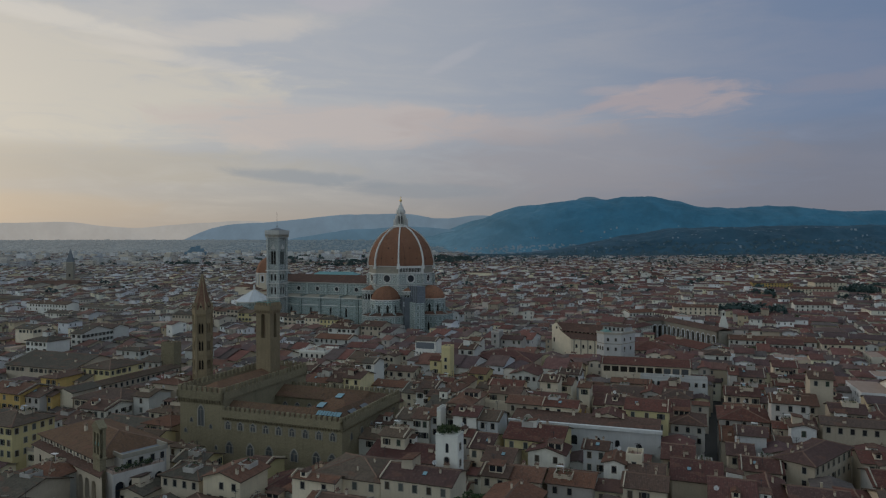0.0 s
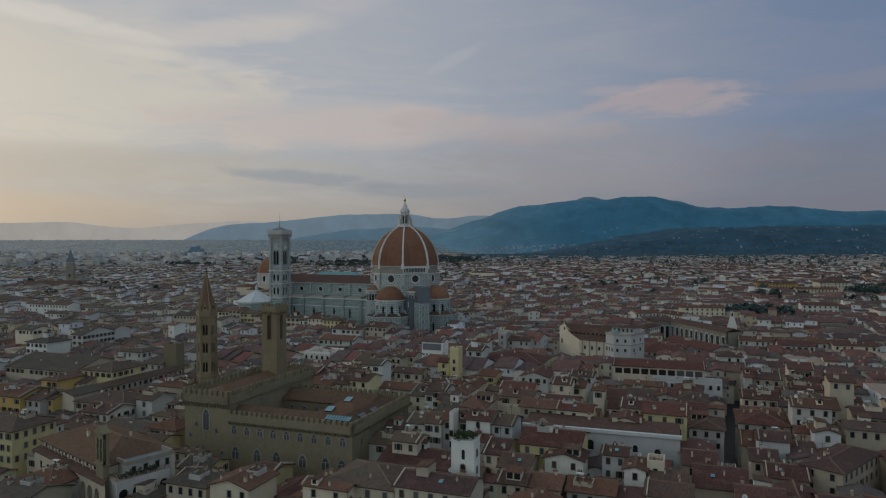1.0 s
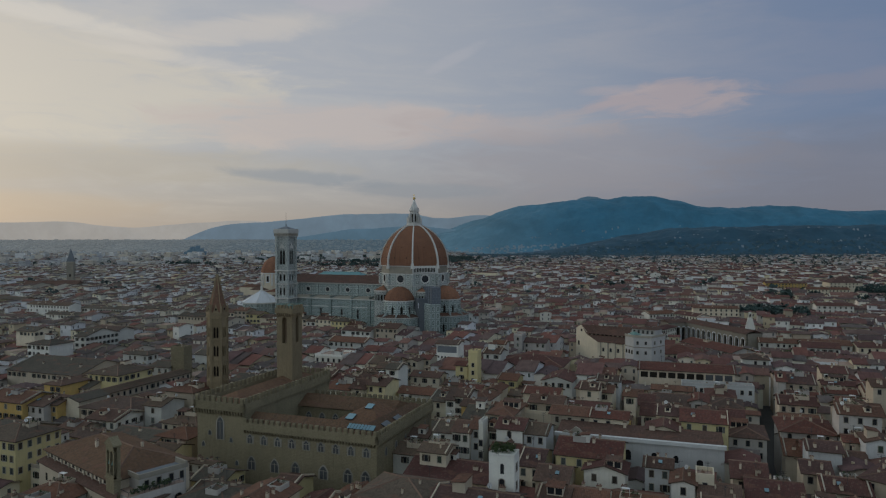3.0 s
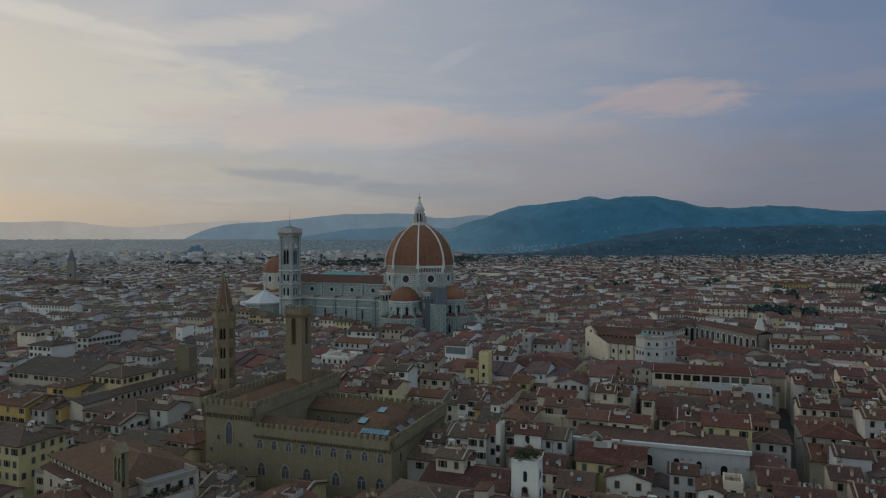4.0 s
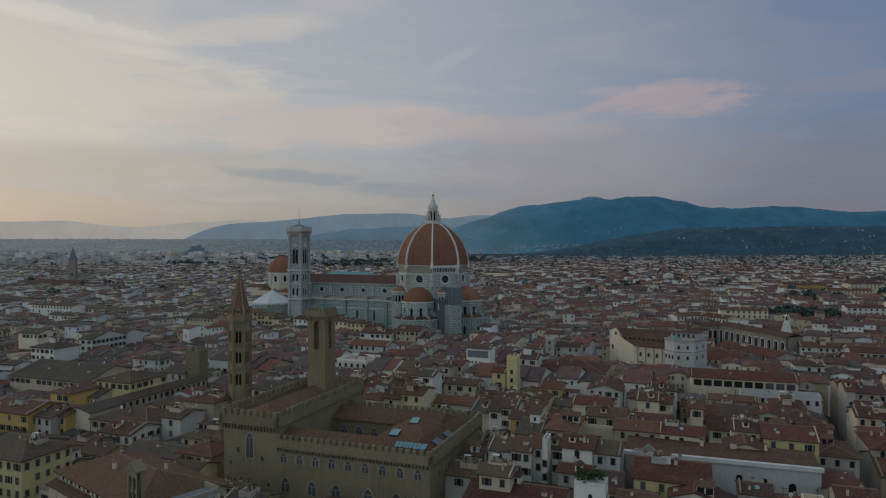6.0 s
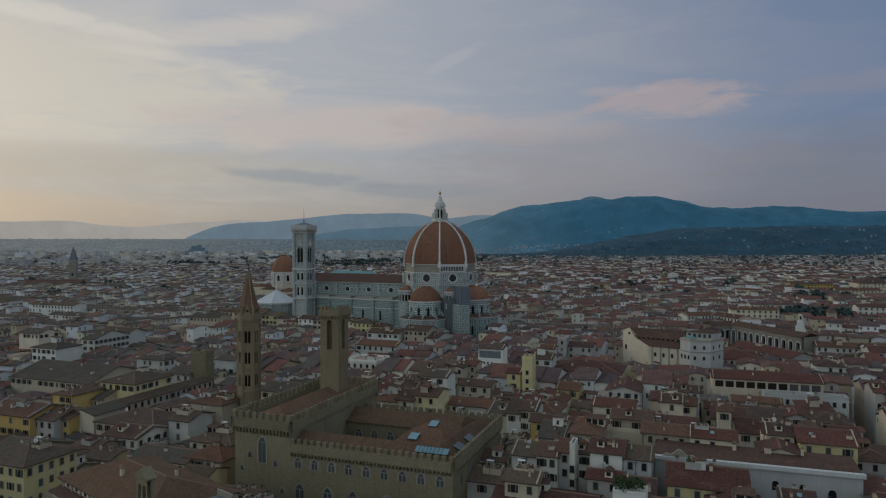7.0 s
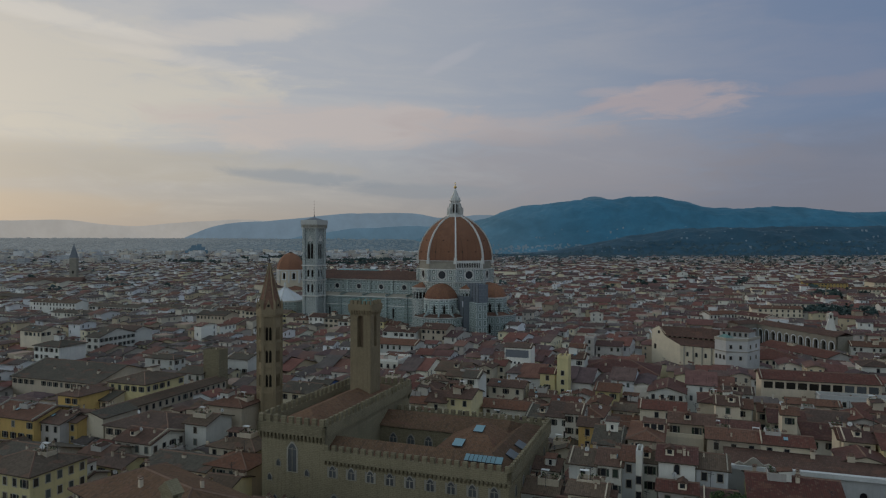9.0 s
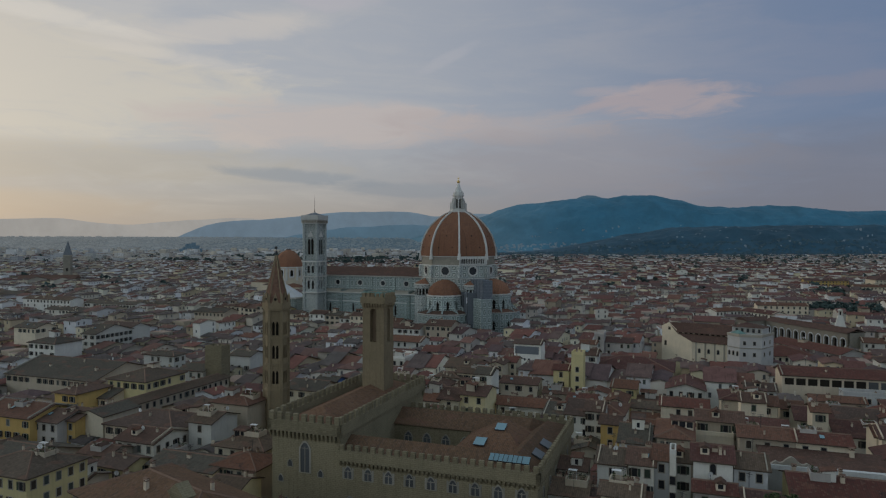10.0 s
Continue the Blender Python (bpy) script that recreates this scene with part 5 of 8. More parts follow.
def chimney_mesh(k):
    s = Shape()
    if k == 0:
        s.box(-0.45, 0.45, -0.35, 0.35, -1.5, 1.3, 0)
        s.box(-0.55, 0.55, -0.45, 0.45, 1.3, 1.45, 1)
        s.join([(-0.6, -0.5, 1.75), (0.6, -0.5, 1.75), (0.6, 0.5, 1.75), (-0.6, 0.5, 1.75), (-0.6, 0, 2.05), (0.6, 0, 2.05)], [(0, 1, 5, 4), (2, 3, 4, 5), (1, 2, 5), (3, 0, 4), (3, 2, 1, 0)], 1)
        for x in (-0.4, 0.28):
            s.box(x, x + 0.12, -0.35, 0.35, 1.45, 1.76, 0)
    elif k == 1:
        s.box(-0.8, 0.8, -0.4, 0.4, -1.5, 1.0, 0)
        s.box(-0.9, 0.9, -0.5, 0.5, 1.0, 1.12, 1)
        for x in (-0.5, 0.0, 0.5):
            s.prism(ngon(6, 0.16, 0, x, 0), 1.1, 1.75, 1)
    else:
        s.box(-0.3, 0.3, -0.3, 0.3, -1.2, 1.6, 0)
        s.cone(ngon(4, 0.6, 45), 1.6, (0, 0, 2.0), 1)
    return s.mesh("chimney", [MAT["beige"], MAT["ridge"]])


CHIMNEYS = [chimney_mesh(k) for k in range(3)]


def aerial_mesh():
    s = Shape()
    s.prism(ngon(5, 0.05, 0), -0.3, 3.2)
    for z, l in ((3.1, 0.9), (2.7, 0.7), (2.3, 0.5)):
        s.box(-l, l, -0.03, 0.03, z, z + 0.06)
    s.box(-0.03, 0.03, -0.9, 0.9, 2.9, 2.96)
    return s.mesh("aerial", [MAT["metal"]])


def dish_mesh():
    s = Shape()
    n = 12
    rings = [[(r * math.cos(6.2832 * i / n), -0.12 + r * r * 0.35 * -1 + 0.2, r * math.sin(6.2832 * i / n)) for i in range(n)] for r in (0.6, 0.4, 0.15)]
    s.loft(rings, 0)
    s.prism(ngon(5, 0.05, 0), -1.2, 0.0, 1)
    return s.mesh("satellite_dish", [MAT["dish"], MAT["metal"]])


def dormer_mesh():
    s = Shape()
    s.box(-0.9, 0.9, -0.9, 1.6, -0.6, 1.1, 0)
    s.join([(-1.15, -1.15, 1.05), (1.15, -1.15, 1.05), (1.15, 1.8, 1.05), (-1.15, 1.8, 1.05), (0, -1.15, 1.75), (0, 1.8, 1.75)], [(0, 4, 5, 3), (1, 2, 5, 4), (0, 1, 4)], 1)
    s.face([(-0.5, -0.94, 0.0), (0.5, -0.94, 0.0), (0.5, -0.94, 0.95), (-0.5, -0.94, 0.95)], 2)
    return s.mesh("dormer", [MAT["cream"], MAT["tile"], MAT["glass"]])


def skylight_mesh():
    s = Shape()
    s.box(-0.5, 0.5, -0.7, 0.7, -0.1, 0.14, 1, 0)
    return s.mesh("skylight", [MAT["skylight"], MAT["metal"]])


def hut_mesh(k):
    """A small room built on a roof: an open loggia, a stair head, or a glazed studio."""
    s = Shape()
    w, d, h = ((1.9, 1.4, 2.3), (1.2, 1.2, 2.1), (2.6, 1.5, 2.2), (1.5, 1.8, 2.6))[k]
    s.box(-w, w, -d, d, -2.0, h, 0)
    if k in (0, 2):
        n = 3 if k == 2 else 2
        for i in range(n):
            u = -w + (i + 0.5) * 2 * w / n
            s.box(u - w / n + 0.18, u + w / n - 0.18, -d - 0.03, -d + 0.1, 0.5, h - 0.3, 2)
    else:
        s.box(-0.35, 0.35, -d - 0.03, -d + 0.1, 0.4, 1.6, 2)
    z = h + 0.02
    s.join([(-w - 0.3, -d - 0.4, z), (w + 0.3, -d - 0.4, z), (w + 0.3, d + 0.2, z + 0.5), (-w - 0.3, d + 0.2, z + 0.5), (-w - 0.3, -d - 0.4, z - 0.16), (w + 0.3, -d - 0.4, z - 0.16), (w + 0.3, d + 0.2, z + 0.3), (-w - 0.3, d + 0.2, z + 0.3)],
           [(0, 1, 2, 3), (4, 5, 1, 0), (5, 6, 2, 1), (6, 7, 3, 2), (7, 4, 0, 3), (7, 6, 5, 4)], 1)
    return s.mesh("roof_room", [MAT["white" if k % 2 else "beige"], MAT["tile"], MAT["glass"]])


def deck_mesh(k):
    """A terrace let into a roof: low walls, paving, a railing, pots of green, a folded awning."""
    s = Shape()
    w, d = ((2.4, 1.8), (1.8, 2.0))[k]
    s.box(-w, w, -d, d, -2.0, 0.2, 0, 1)
    for a, b, c, e in ((-w, w, -d, -d + 0.2), (-w, w, d - 0.2, d), (-w, -w + 0.2, -d + 0.2, d - 0.2), (w - 0.2, w, -d + 0.2, d - 0.2)):
        s.box(a, b, c, e, 0.2, 1.1, 0)
    q = random.Random(k)
    for _ in range(5):
        u, v = q.uniform(-w + 0.5, w - 0.5), q.choice((-d + 0.5, d - 0.5))
        s.box(u - 0.2, u + 0.2, v - 0.2, v + 0.2, 0.2, 0.7, 1)
        n0 = len(s.f)
        clump(s, u, v, 1.15, 0.4, 0.45, 10, q, 0.18)
        s.m[n0:] = [2] * (len(s.f) - n0)
    if k == 0:
        s.box(-w + 0.3, -0.2, d - 1.3, d - 0.2, 2.2, 2.3, 3)
        for u in (-w + 0.35, -0.3):
            s.box(u, u + 0.08, d - 1.3, d - 1.22, 0.2, 2.2, 3)
    return s.mesh("roof_terrace", [MAT["grey" if k else "beige"], MAT["terrace"], MAT["leaf"], MAT["dish"]])


def clump(s, cx, cy, cz, rx, rz, n, r, leaf=1.0):
    """A crown of many small tilted leaf tufts."""
    for _ in range(n):
        while True:
            a, b, c = r.uniform(-1, 1), r.uniform(-1, 1), r.uniform(-1, 1)
            if 0.25 < a * a + b * b + c * c < 1:
                break
        p = Vector((cx + a * rx, cy + b * rx, cz + c * rz))
        q = Euler((r.uniform(-1, 1), r.uniform(-1, 1), r.uniform(0, 6.28))).to_matrix()
        k = leaf * r.uniform(0.6, 1.3)
        s.join([p + q @ Vector(v) for v in ((-k, -k * 0.6, 0), (k, -k * 0.5, 0.2 * k), (k * 0.7, k * 0.7, 0), (-k * 0.6, k * 0.6, 0.3 * k), (0, 0, k * 0.8))],
               [(0, 1, 4), (1, 2, 4), (2, 3, 4), (3, 0, 4)])


HUTS, DECKS = [hut_mesh(k) for k in range(4)], [deck_mesh(k) for k in range(2)]
AERIAL, DISH, DORMER, SKYLIGHT = aerial_mesh(), dish_mesh(), dormer_mesh(), skylight_mesh()
WALL_WORDS = {"mixed": "plastered", "white": "white plastered", "cream": "cream plastered", "yellow": "pale yellow plastered", "ochre": "ochre plastered",
              "grey": "grey plastered", "beige": "beige plastered", "stone": "brown stone", "blue": "blue painted"}
ROOF_WORDS = {"gable": "a red tiled gable roof", "hip": "a hipped red tiled roof", "shed": "a single-slope tiled roof", "flat": "a flat roof terrace"}


def house(x, y, w, d, h, wall="mixed", roof="gable", ridge="x", pitch=0.30, deg=GRID, sides="s", rows=2, style=None, trim=None, seed=None, gap=3.1, extras=True):
    """A town house: walls, roof, windows on the sides named, chimneys and small things on the roof. (x, y) is the middle of its footprint."""
    r = random.Random(seed if seed is not None else int(x * 13 + y * 7 + w * 31))
    t = thing("house", at_grid(x, y, deg), f"{WALL_WORDS.get(wall, 'plastered')} town house with {ROOF_WORDS[roof]}", "house", "town houses")
    claim(x, y, w, d, deg)
    rise = pitch * (d if roof == "shed" else (d if ridge == "x" else w) / 2 if roof == "gable" else min(w, d) / 2)
    if roof == "shed":
        rise = pitch * d * 0.7
    s = Shape()
    block_shape(s, w, d, h, roof, ridge, rise)
    part("wall", s, [wall], t)
    if roof == "flat":
        s = Shape()
        s.box(-w / 2, w / 2, -d / 2, -d / 2 + 0.3, h - 0.1, h + 1.0)
        s.box(-w / 2, w / 2, d / 2 - 0.3, d / 2, h - 0.1, h + 1.0)
        s.box(-w / 2, -w / 2 + 0.3, -d / 2 + 0.3, d / 2 - 0.3, h - 0.1, h + 1.0)
        s.box(w / 2 - 0.3, w / 2, -d / 2 + 0.3, d / 2 - 0.3, h - 0.1, h + 1.0)
        s.face([(-w / 2 + 0.3, -d / 2 + 0.3, h + 0.02), (w / 2 - 0.3, -d / 2 + 0.3, h + 0.02), (w / 2 - 0.3, d / 2 - 0.3, h + 0.02), (-w / 2 + 0.3, d / 2 - 0.3, h + 0.02)], 1)
        part("parapet", s, [wall, "terrace"], t)
    else:
        s = Shape()
        caps = roof_shape(s, w, d, h, roof, ridge, rise)
        # westward roofs go greyer in place of the haze on that side
        tone = r.random() + (0.45 if x > 60 else -0.4 if x < -30 else 0)
        ridge_caps(part("roof", s, ["tile_red" if tone > 0.8 else "tile_grey" if tone < 0.25 else "tile", "bark"], t), caps)
    if roof == "gable" and ridge == "x" and w > 4:
        for end in (-1, 1):
            if r.random() < 0.28:
                g = Shape()
                x0 = end * (w / 2 - 0.12)
                up, bb = r.uniform(0.28, 0.6), d / 2 + 0.55
                eave = h - pitch * 0.55
                for side_y in (-1, 1):
                    g.join([(x0 - 0.13, side_y * bb, eave - 0.1), (x0 + 0.13, side_y * bb, eave - 0.1), (x0 + 0.13, 0, h + rise - 0.1), (x0 - 0.13, 0, h + rise - 0.1),
                            (x0 - 0.13, side_y * bb, eave + up), (x0 + 0.13, side_y * bb, eave + up), (x0 + 0.13, 0, h + rise + up), (x0 - 0.13, 0, h + rise + up)],
                           [(0, 1, 5, 4), (0, 4, 7, 3), (1, 2, 6, 5), (4, 5, 6, 7)])
                part("party_wall", g, ["beige" if wall in ("white", "cream", "yellow") else "stone_trim"], t)
    style = style or r.choice(("open", "open", "plain", "closed", "plain"))
    faces = {"s": (w, pose(0, -d / 2, 0)), "e": (d, pose(w / 2, 0, 0, 0, 0, 90)), "w": (d, pose(-w / 2, 0, 0, 0, 0, -90))}
    for k in sides:
        length, m = faces[k]
        n = max(1, int(length / gap))
        for row in range(rows):
            z = h - 2.9 - 3.5 * row
            if z < 3:
                continue
            for i in range(n):
                if r.random() < 0.10:
                    continue
                u = (i + 0.5) * length / n - length / 2
                kind = style if r.random() < 0.75 else r.choice(("open", "plain", "closed"))
                window(t, m @ pose(u, 0, z), kind)
    if not extras:
        return t

    def on_roof():
        u, v = r.uniform(-0.4, 0.4) * w, r.uniform(-0.4, 0.4) * d
        if roof == "flat":
            return u, v, h
        if roof == "shed":
            return u, v, h + rise * (v / d + 0.5)
        if roof == "hip":
            return u, v, h + rise * max(0, min(1, 2 * min(w / 2 - abs(u), d / 2 - abs(v)) / min(w, d)))
        return u, v, h + rise * (1 - abs(v) / (d / 2) if ridge == "x" else 1 - abs(u) / (w / 2))

    for _ in range(r.choice((1, 2, 2, 3, 4))):
        u, v, z = on_roof()
        part("chimney", r.choice(CHIMNEYS), (), t, "", pose(u, v, z, 0, 0, r.choice((0, 90))) @ Matrix.Scale(r.choice((0.62, 0.72, 0.85)), 4))
    if w > 6 and d > 6 and r.random() < 0.26:
        u, v, z = on_roof()
        part("roof_room", r.choice(HUTS), (), t, "", pose(u * 0.6, v * 0.6, z - 0.2, 0, 0, r.choice((0, 0, 90, -90))))
    if w > 7 and d > 7 and r.random() < 0.30:
        u, v, z = on_roof()
        part("roof_terrace", r.choice(DECKS), (), t, "", pose(u * 0.6, v * 0.5, z + 0.1))
    if r.random() < 0.55:
        u, v, z = on_roof()
        part("aerial", AERIAL, (), t, "", pose(u, v, z, 0, 0, r.uniform(0, 180)))
    if r.random() < 0.16:
        u, v, z = on_roof()
        part("satellite_dish", DISH, (), t, "", pose(u, v, z + 1.2, 0, 0, r.uniform(-40, 40)))
    if roof == "gable" and ridge == "x" and r.random() < 0.35:
        z = h + rise * 0.5
        if r.random() < 0.5:
            part("skylight", SKYLIGHT, (), t, "", pose(r.uniform(-0.3, 0.3) * w, -d / 4, z + 0.1, math.degrees(math.atan(pitch)), 0, 0))
        else:
            part("dormer", DORMER, (), t, "", pose(r.uniform(-0.3, 0.3) * w, -d / 4 - 0.3, z))
    return t

NEAR_MAX = 150

# ---------------------------------------------------------------- single buildings of the foreground and middle distance
def build_convent_church():
    t = thing("convent_church", at_grid(-66.5, -355.3, -39.5), "long church with brown tiled roof and tall bell gable", "church")
    w, d, h = 39.0, 20.0, 19.6
    claim(-66.5, -355.3, w + 2, d + 14, -39.5)
    claim(-66.5 + 3 * 0.772 - 20 * 0.636, -355.3 - 3 * 0.636 - 20 * 0.772, 66, 20, -39.5)
    s = Shape()
    block_shape(s, w, d, h, "hip", "x", 3.6)
    body = part("wall", s, ["cream"], t)
    s = Shape()
    caps = roof_shape(s, w, d, h, "hip", "x", 3.6, 1.0)
    ridge_caps(part("roof", s, ["tile_warm", "bark"], t, "broad brown tiled roof"), caps)
    for k in range(8):
        window(body, pose(-w / 2 + 2.6 + k * 4.6, -d / 2, 17.5), "plain")
        g = Shape()
        g.box(-0.25, 0.25, -0.35, 0, 14.6, 19.3)
        part("pilaster", g, ["stone_trim"], body, "", pose(-w / 2 + 0.4 + k * 4.6, -d / 2, 0))
    # lower aisle along the front, ending in an arcade
    s = Shape()
    s.wall((-w / 2 - 1, -12.0), (25.5, -12.0), 0, 16.4, [(24.8 + 4.1 * k, 1.35, 6.5, 12.9, 1.35) for k in range(5)], 0, 1, 1.4)
    s.box(-w / 2 - 1, w / 2, -10.6, -d / 2, 0, 16.4)
    for k in range(4):
        s.box(-16 + 5.2 * k, -14.9 + 5.2 * k, -12.08, -11.9, 12.0, 14.0, 1)
    aisle = part("aisle", s, ["beige", "hole"], t, "beige side aisle with round arches")
    s = Shape()
    s.join([(-w / 2 - 1.6, -12.6, 16.3), (25.9, -12.6, 16.3), (22.5, -d / 2, 17.2), (-w / 2 - 1.6, -d / 2, 17.2), (-w / 2 - 1.6, -12.6, 16.1), (25.9, -12.6, 16.1)], [(0, 1, 2, 3), (4, 5, 1, 0)])
    part("aisle_roof", s, ["tile_dark"], aisle)
    # bell gable at the near corner
    s = Shape()
    x0, y0 = w / 2 + 1.0, -d / 2 - 0.4
    s.box(x0 - 2.1, x0 + 2.1, y0 - 0.8, y0 + 0.8, 0, 20.4)
    s.wall((x0 - 2.1, y0 - 0.8), (x0 + 2.1, y0 - 0.8), 20.4, 28.2, [(1.2, 0.62, 21.2, 26.3, 0.62), (3.0, 0.62, 21.2, 26.3, 0.62)], 0, 1, 0.8)
    s.box(x0 - 2.1, x0 + 2.1, y0 + 0.0, y0 + 0.8, 20.4, 28.2)
    s.box(x0 - 2.4, x0 + 2.4, y0 - 1.0, y0 + 1.0, 20.0, 20.4)
    s.box(x0 - 2.3, x0 + 2.3, y0 - 1.0, y0 + 1.0, 28.0, 28.4)
    s.join([(x0 - 2.5, y0 - 1.1, 28.4), (x0 + 2.5, y0 - 1.1, 28.4), (x0, y0 - 1.1, 30.2), (x0 - 2.5, y0 + 1.1, 28.4), (x0 + 2.5, y0 + 1.1, 28.4), (x0, y0 + 1.1, 30.2)],
           [(0, 1, 2), (0, 2, 5, 3), (1, 4, 5, 2), (3, 5, 4), (0, 3, 4, 1)])
    part("bell_gable", s, ["stone", "hole"], t, "weathered brown bell gable with two arches")
    for x in (-0.9, 0.9):
        g = Shape()
        g.loft([[(*p, z) for p in ngon(8, q, 0, x0 + x, y0 - 0.4)] for q, z in ((0.42, 23.6), (0.34, 23.9), (0.22, 24.5), (0.05, 24.7))], 0)
        part("bell", g, ["bronze"], t, "small bronze bell")
    # roof terrace at the end, and a lower planted one in front of it over an arcade
    s = Shape()
    s.box(w / 2, w / 2 + 5, -6, 6.2, 0, 19.6, 0, 1)
    wing = part("end_wing", s, ["grey", "slate"], t)
    for v in (-4.2, -1.0, 2.2, 5.0):
        window(wing, pose(w / 2 + 5, v, 17.0, 0, 0, 90), "plain")
    s = Shape()
    s.box(w / 2 - 0.2, w / 2 + 5.3, -6.3, -5.9, 19.4, 20.6)
    s.box(w / 2 + 4.9, w / 2 + 5.3, -5.9, 6.1, 19.4, 20.6)
    s.box(w / 2 - 0.2, w / 2 + 5.3, 6.1, 6.5, 19.4, 20.9)
    part("parapet", s, ["stone_trim"], wing)
    s = Shape()
    s.wall((26.8, -9.8), (26.8, 4.5), 0, 16.6, [(1.9 + 3.6 * k, 1.25, 6.0, 13.0, 1.25) for k in range(4)], 0, 1, 0.8)
    s.wall((w / 2, -9.8), (26.8, -9.8), 0, 16.6, [], 0, 1, 0.8)
    s.box(w / 2 + 5, 26.7, -9.7, 4.5, 16.4, 16.6, 2)
    s.box(w / 2, w / 2 + 5, -9.7, -6, 16.4, 16.6, 2)
    low = part("terrace_arcade", s, ["grey", "glass", "terrace"], t, "grey arcaded terrace")
    g = Shape()
    for k in range(12):
        g.prism(ngon(5, 0.05, 0, 26.6, -9.6 + 1.27 * k), 16.5, 17.7)
    g.box(26.54, 26.66, -9.7, 4.4, 17.65, 17.75)
    g.box(w / 2, 26.6, -9.7, -9.6, 17.65, 17.75)
    part("railing", g, ["metal"], low, "thin metal railing")
    g = Shape()
    r = random.Random(9)
    for _ in range(14):
        clump(g, r.uniform(24.8, 26.3), r.uniform(-9, 4), 17.1 + r.uniform(0, 0.8), r.uniform(0.4, 0.8), r.uniform(0.5, 0.9), 18, r, 0.26)
    tagged(part("terrace_greenery", g, ["leaf"], low, "leafy potted plants"), kind="stuff")
    for u, v in ((-12, 2), (-3, -4), (8, 3)):
        part("chimney", CHIMNEYS[(u + 12) % 3], (), t, "", pose(u, v, h + 2.4))


build_convent_church()


def build_garden_tower():
    t = thing("garden_tower", at_grid(36.4, -383.4, GRID), "white plastered tower house with a roof garden", "tower house")
    w, d, h = 6.0, 4.6, 28.2
    claim(36.4, -383.4, w, d, GRID)
    s = Shape()
    s.wall((-w / 2, -d / 2), (w / 2, -d / 2), 0, h, [(w / 2 + 0.1, 0.45, 24.0, 26.0, 0.45)], 0, 1, 0.25)
    s.join([(w / 2, -d / 2, 0), (w / 2, d / 2, 0), (-w / 2, d / 2, 0), (-w / 2, -d / 2, 0), (w / 2, -d / 2, h), (w / 2, d / 2, h), (-w / 2, d / 2, h), (-w / 2, -d / 2, h)],
           [(0, 1, 5, 4), (1, 2, 6, 5), (2, 3, 7, 6), (4, 5, 6, 7)])
    wall = part("wall", s, ["white", "glass"], t)
    part("window", WINDOWS["arch"], (), wall, "", pose(0.05, -d / 2, 20.6) @ Matrix.Scale(1.1, 4))
    for z in (20.4, 24.6):
        part("window", WINDOWS["plain"], (), wall, "", pose(w / 2, -0.4, z, 0, 0, 90))
    s = Shape()
    for a, b, c, e in ((-w / 2, w / 2, -d / 2, -d / 2 + 0.25), (-w / 2, w / 2, d / 2 - 0.25, d / 2), (-w / 2, -w / 2 + 0.25, -d / 2 + 0.25, d / 2 - 0.25), (w / 2 - 0.25, w / 2, -d / 2 + 0.25, d / 2 - 0.25)):
        s.box(a, b, c, e, h - 0.1, h + 0.5)
    part("parapet", s, ["white"], t)
    g = Shape()
    r = random.Random(4)
    for _ in range(16):
        clump(g, r.uniform(-2.6, 2.6), r.uniform(-2, 2), h + 0.9 + r.uniform(0, 0.9), r.uniform(0.5, 1.0), r.uniform(0.5, 1.0), 26, r, 0.26)
    tagged(part("roof_greenery", g, ["leaf"], t, "leafy potted plants along the roof"), kind="stuff")
    s = Shape()
    s.box(-1.0, 1.6, 0.4, 2.1, h, h + 1.2)
    s.join([(-1.3, 0.2, h + 1.2), (1.9, 0.2, h + 1.2), (1.9, 2.3, h + 1.5), (-1.3, 2.3, h + 1.5)], [(0, 1, 2, 3)], 1)
    part("stair_hut", s, ["white", "tile"], t)


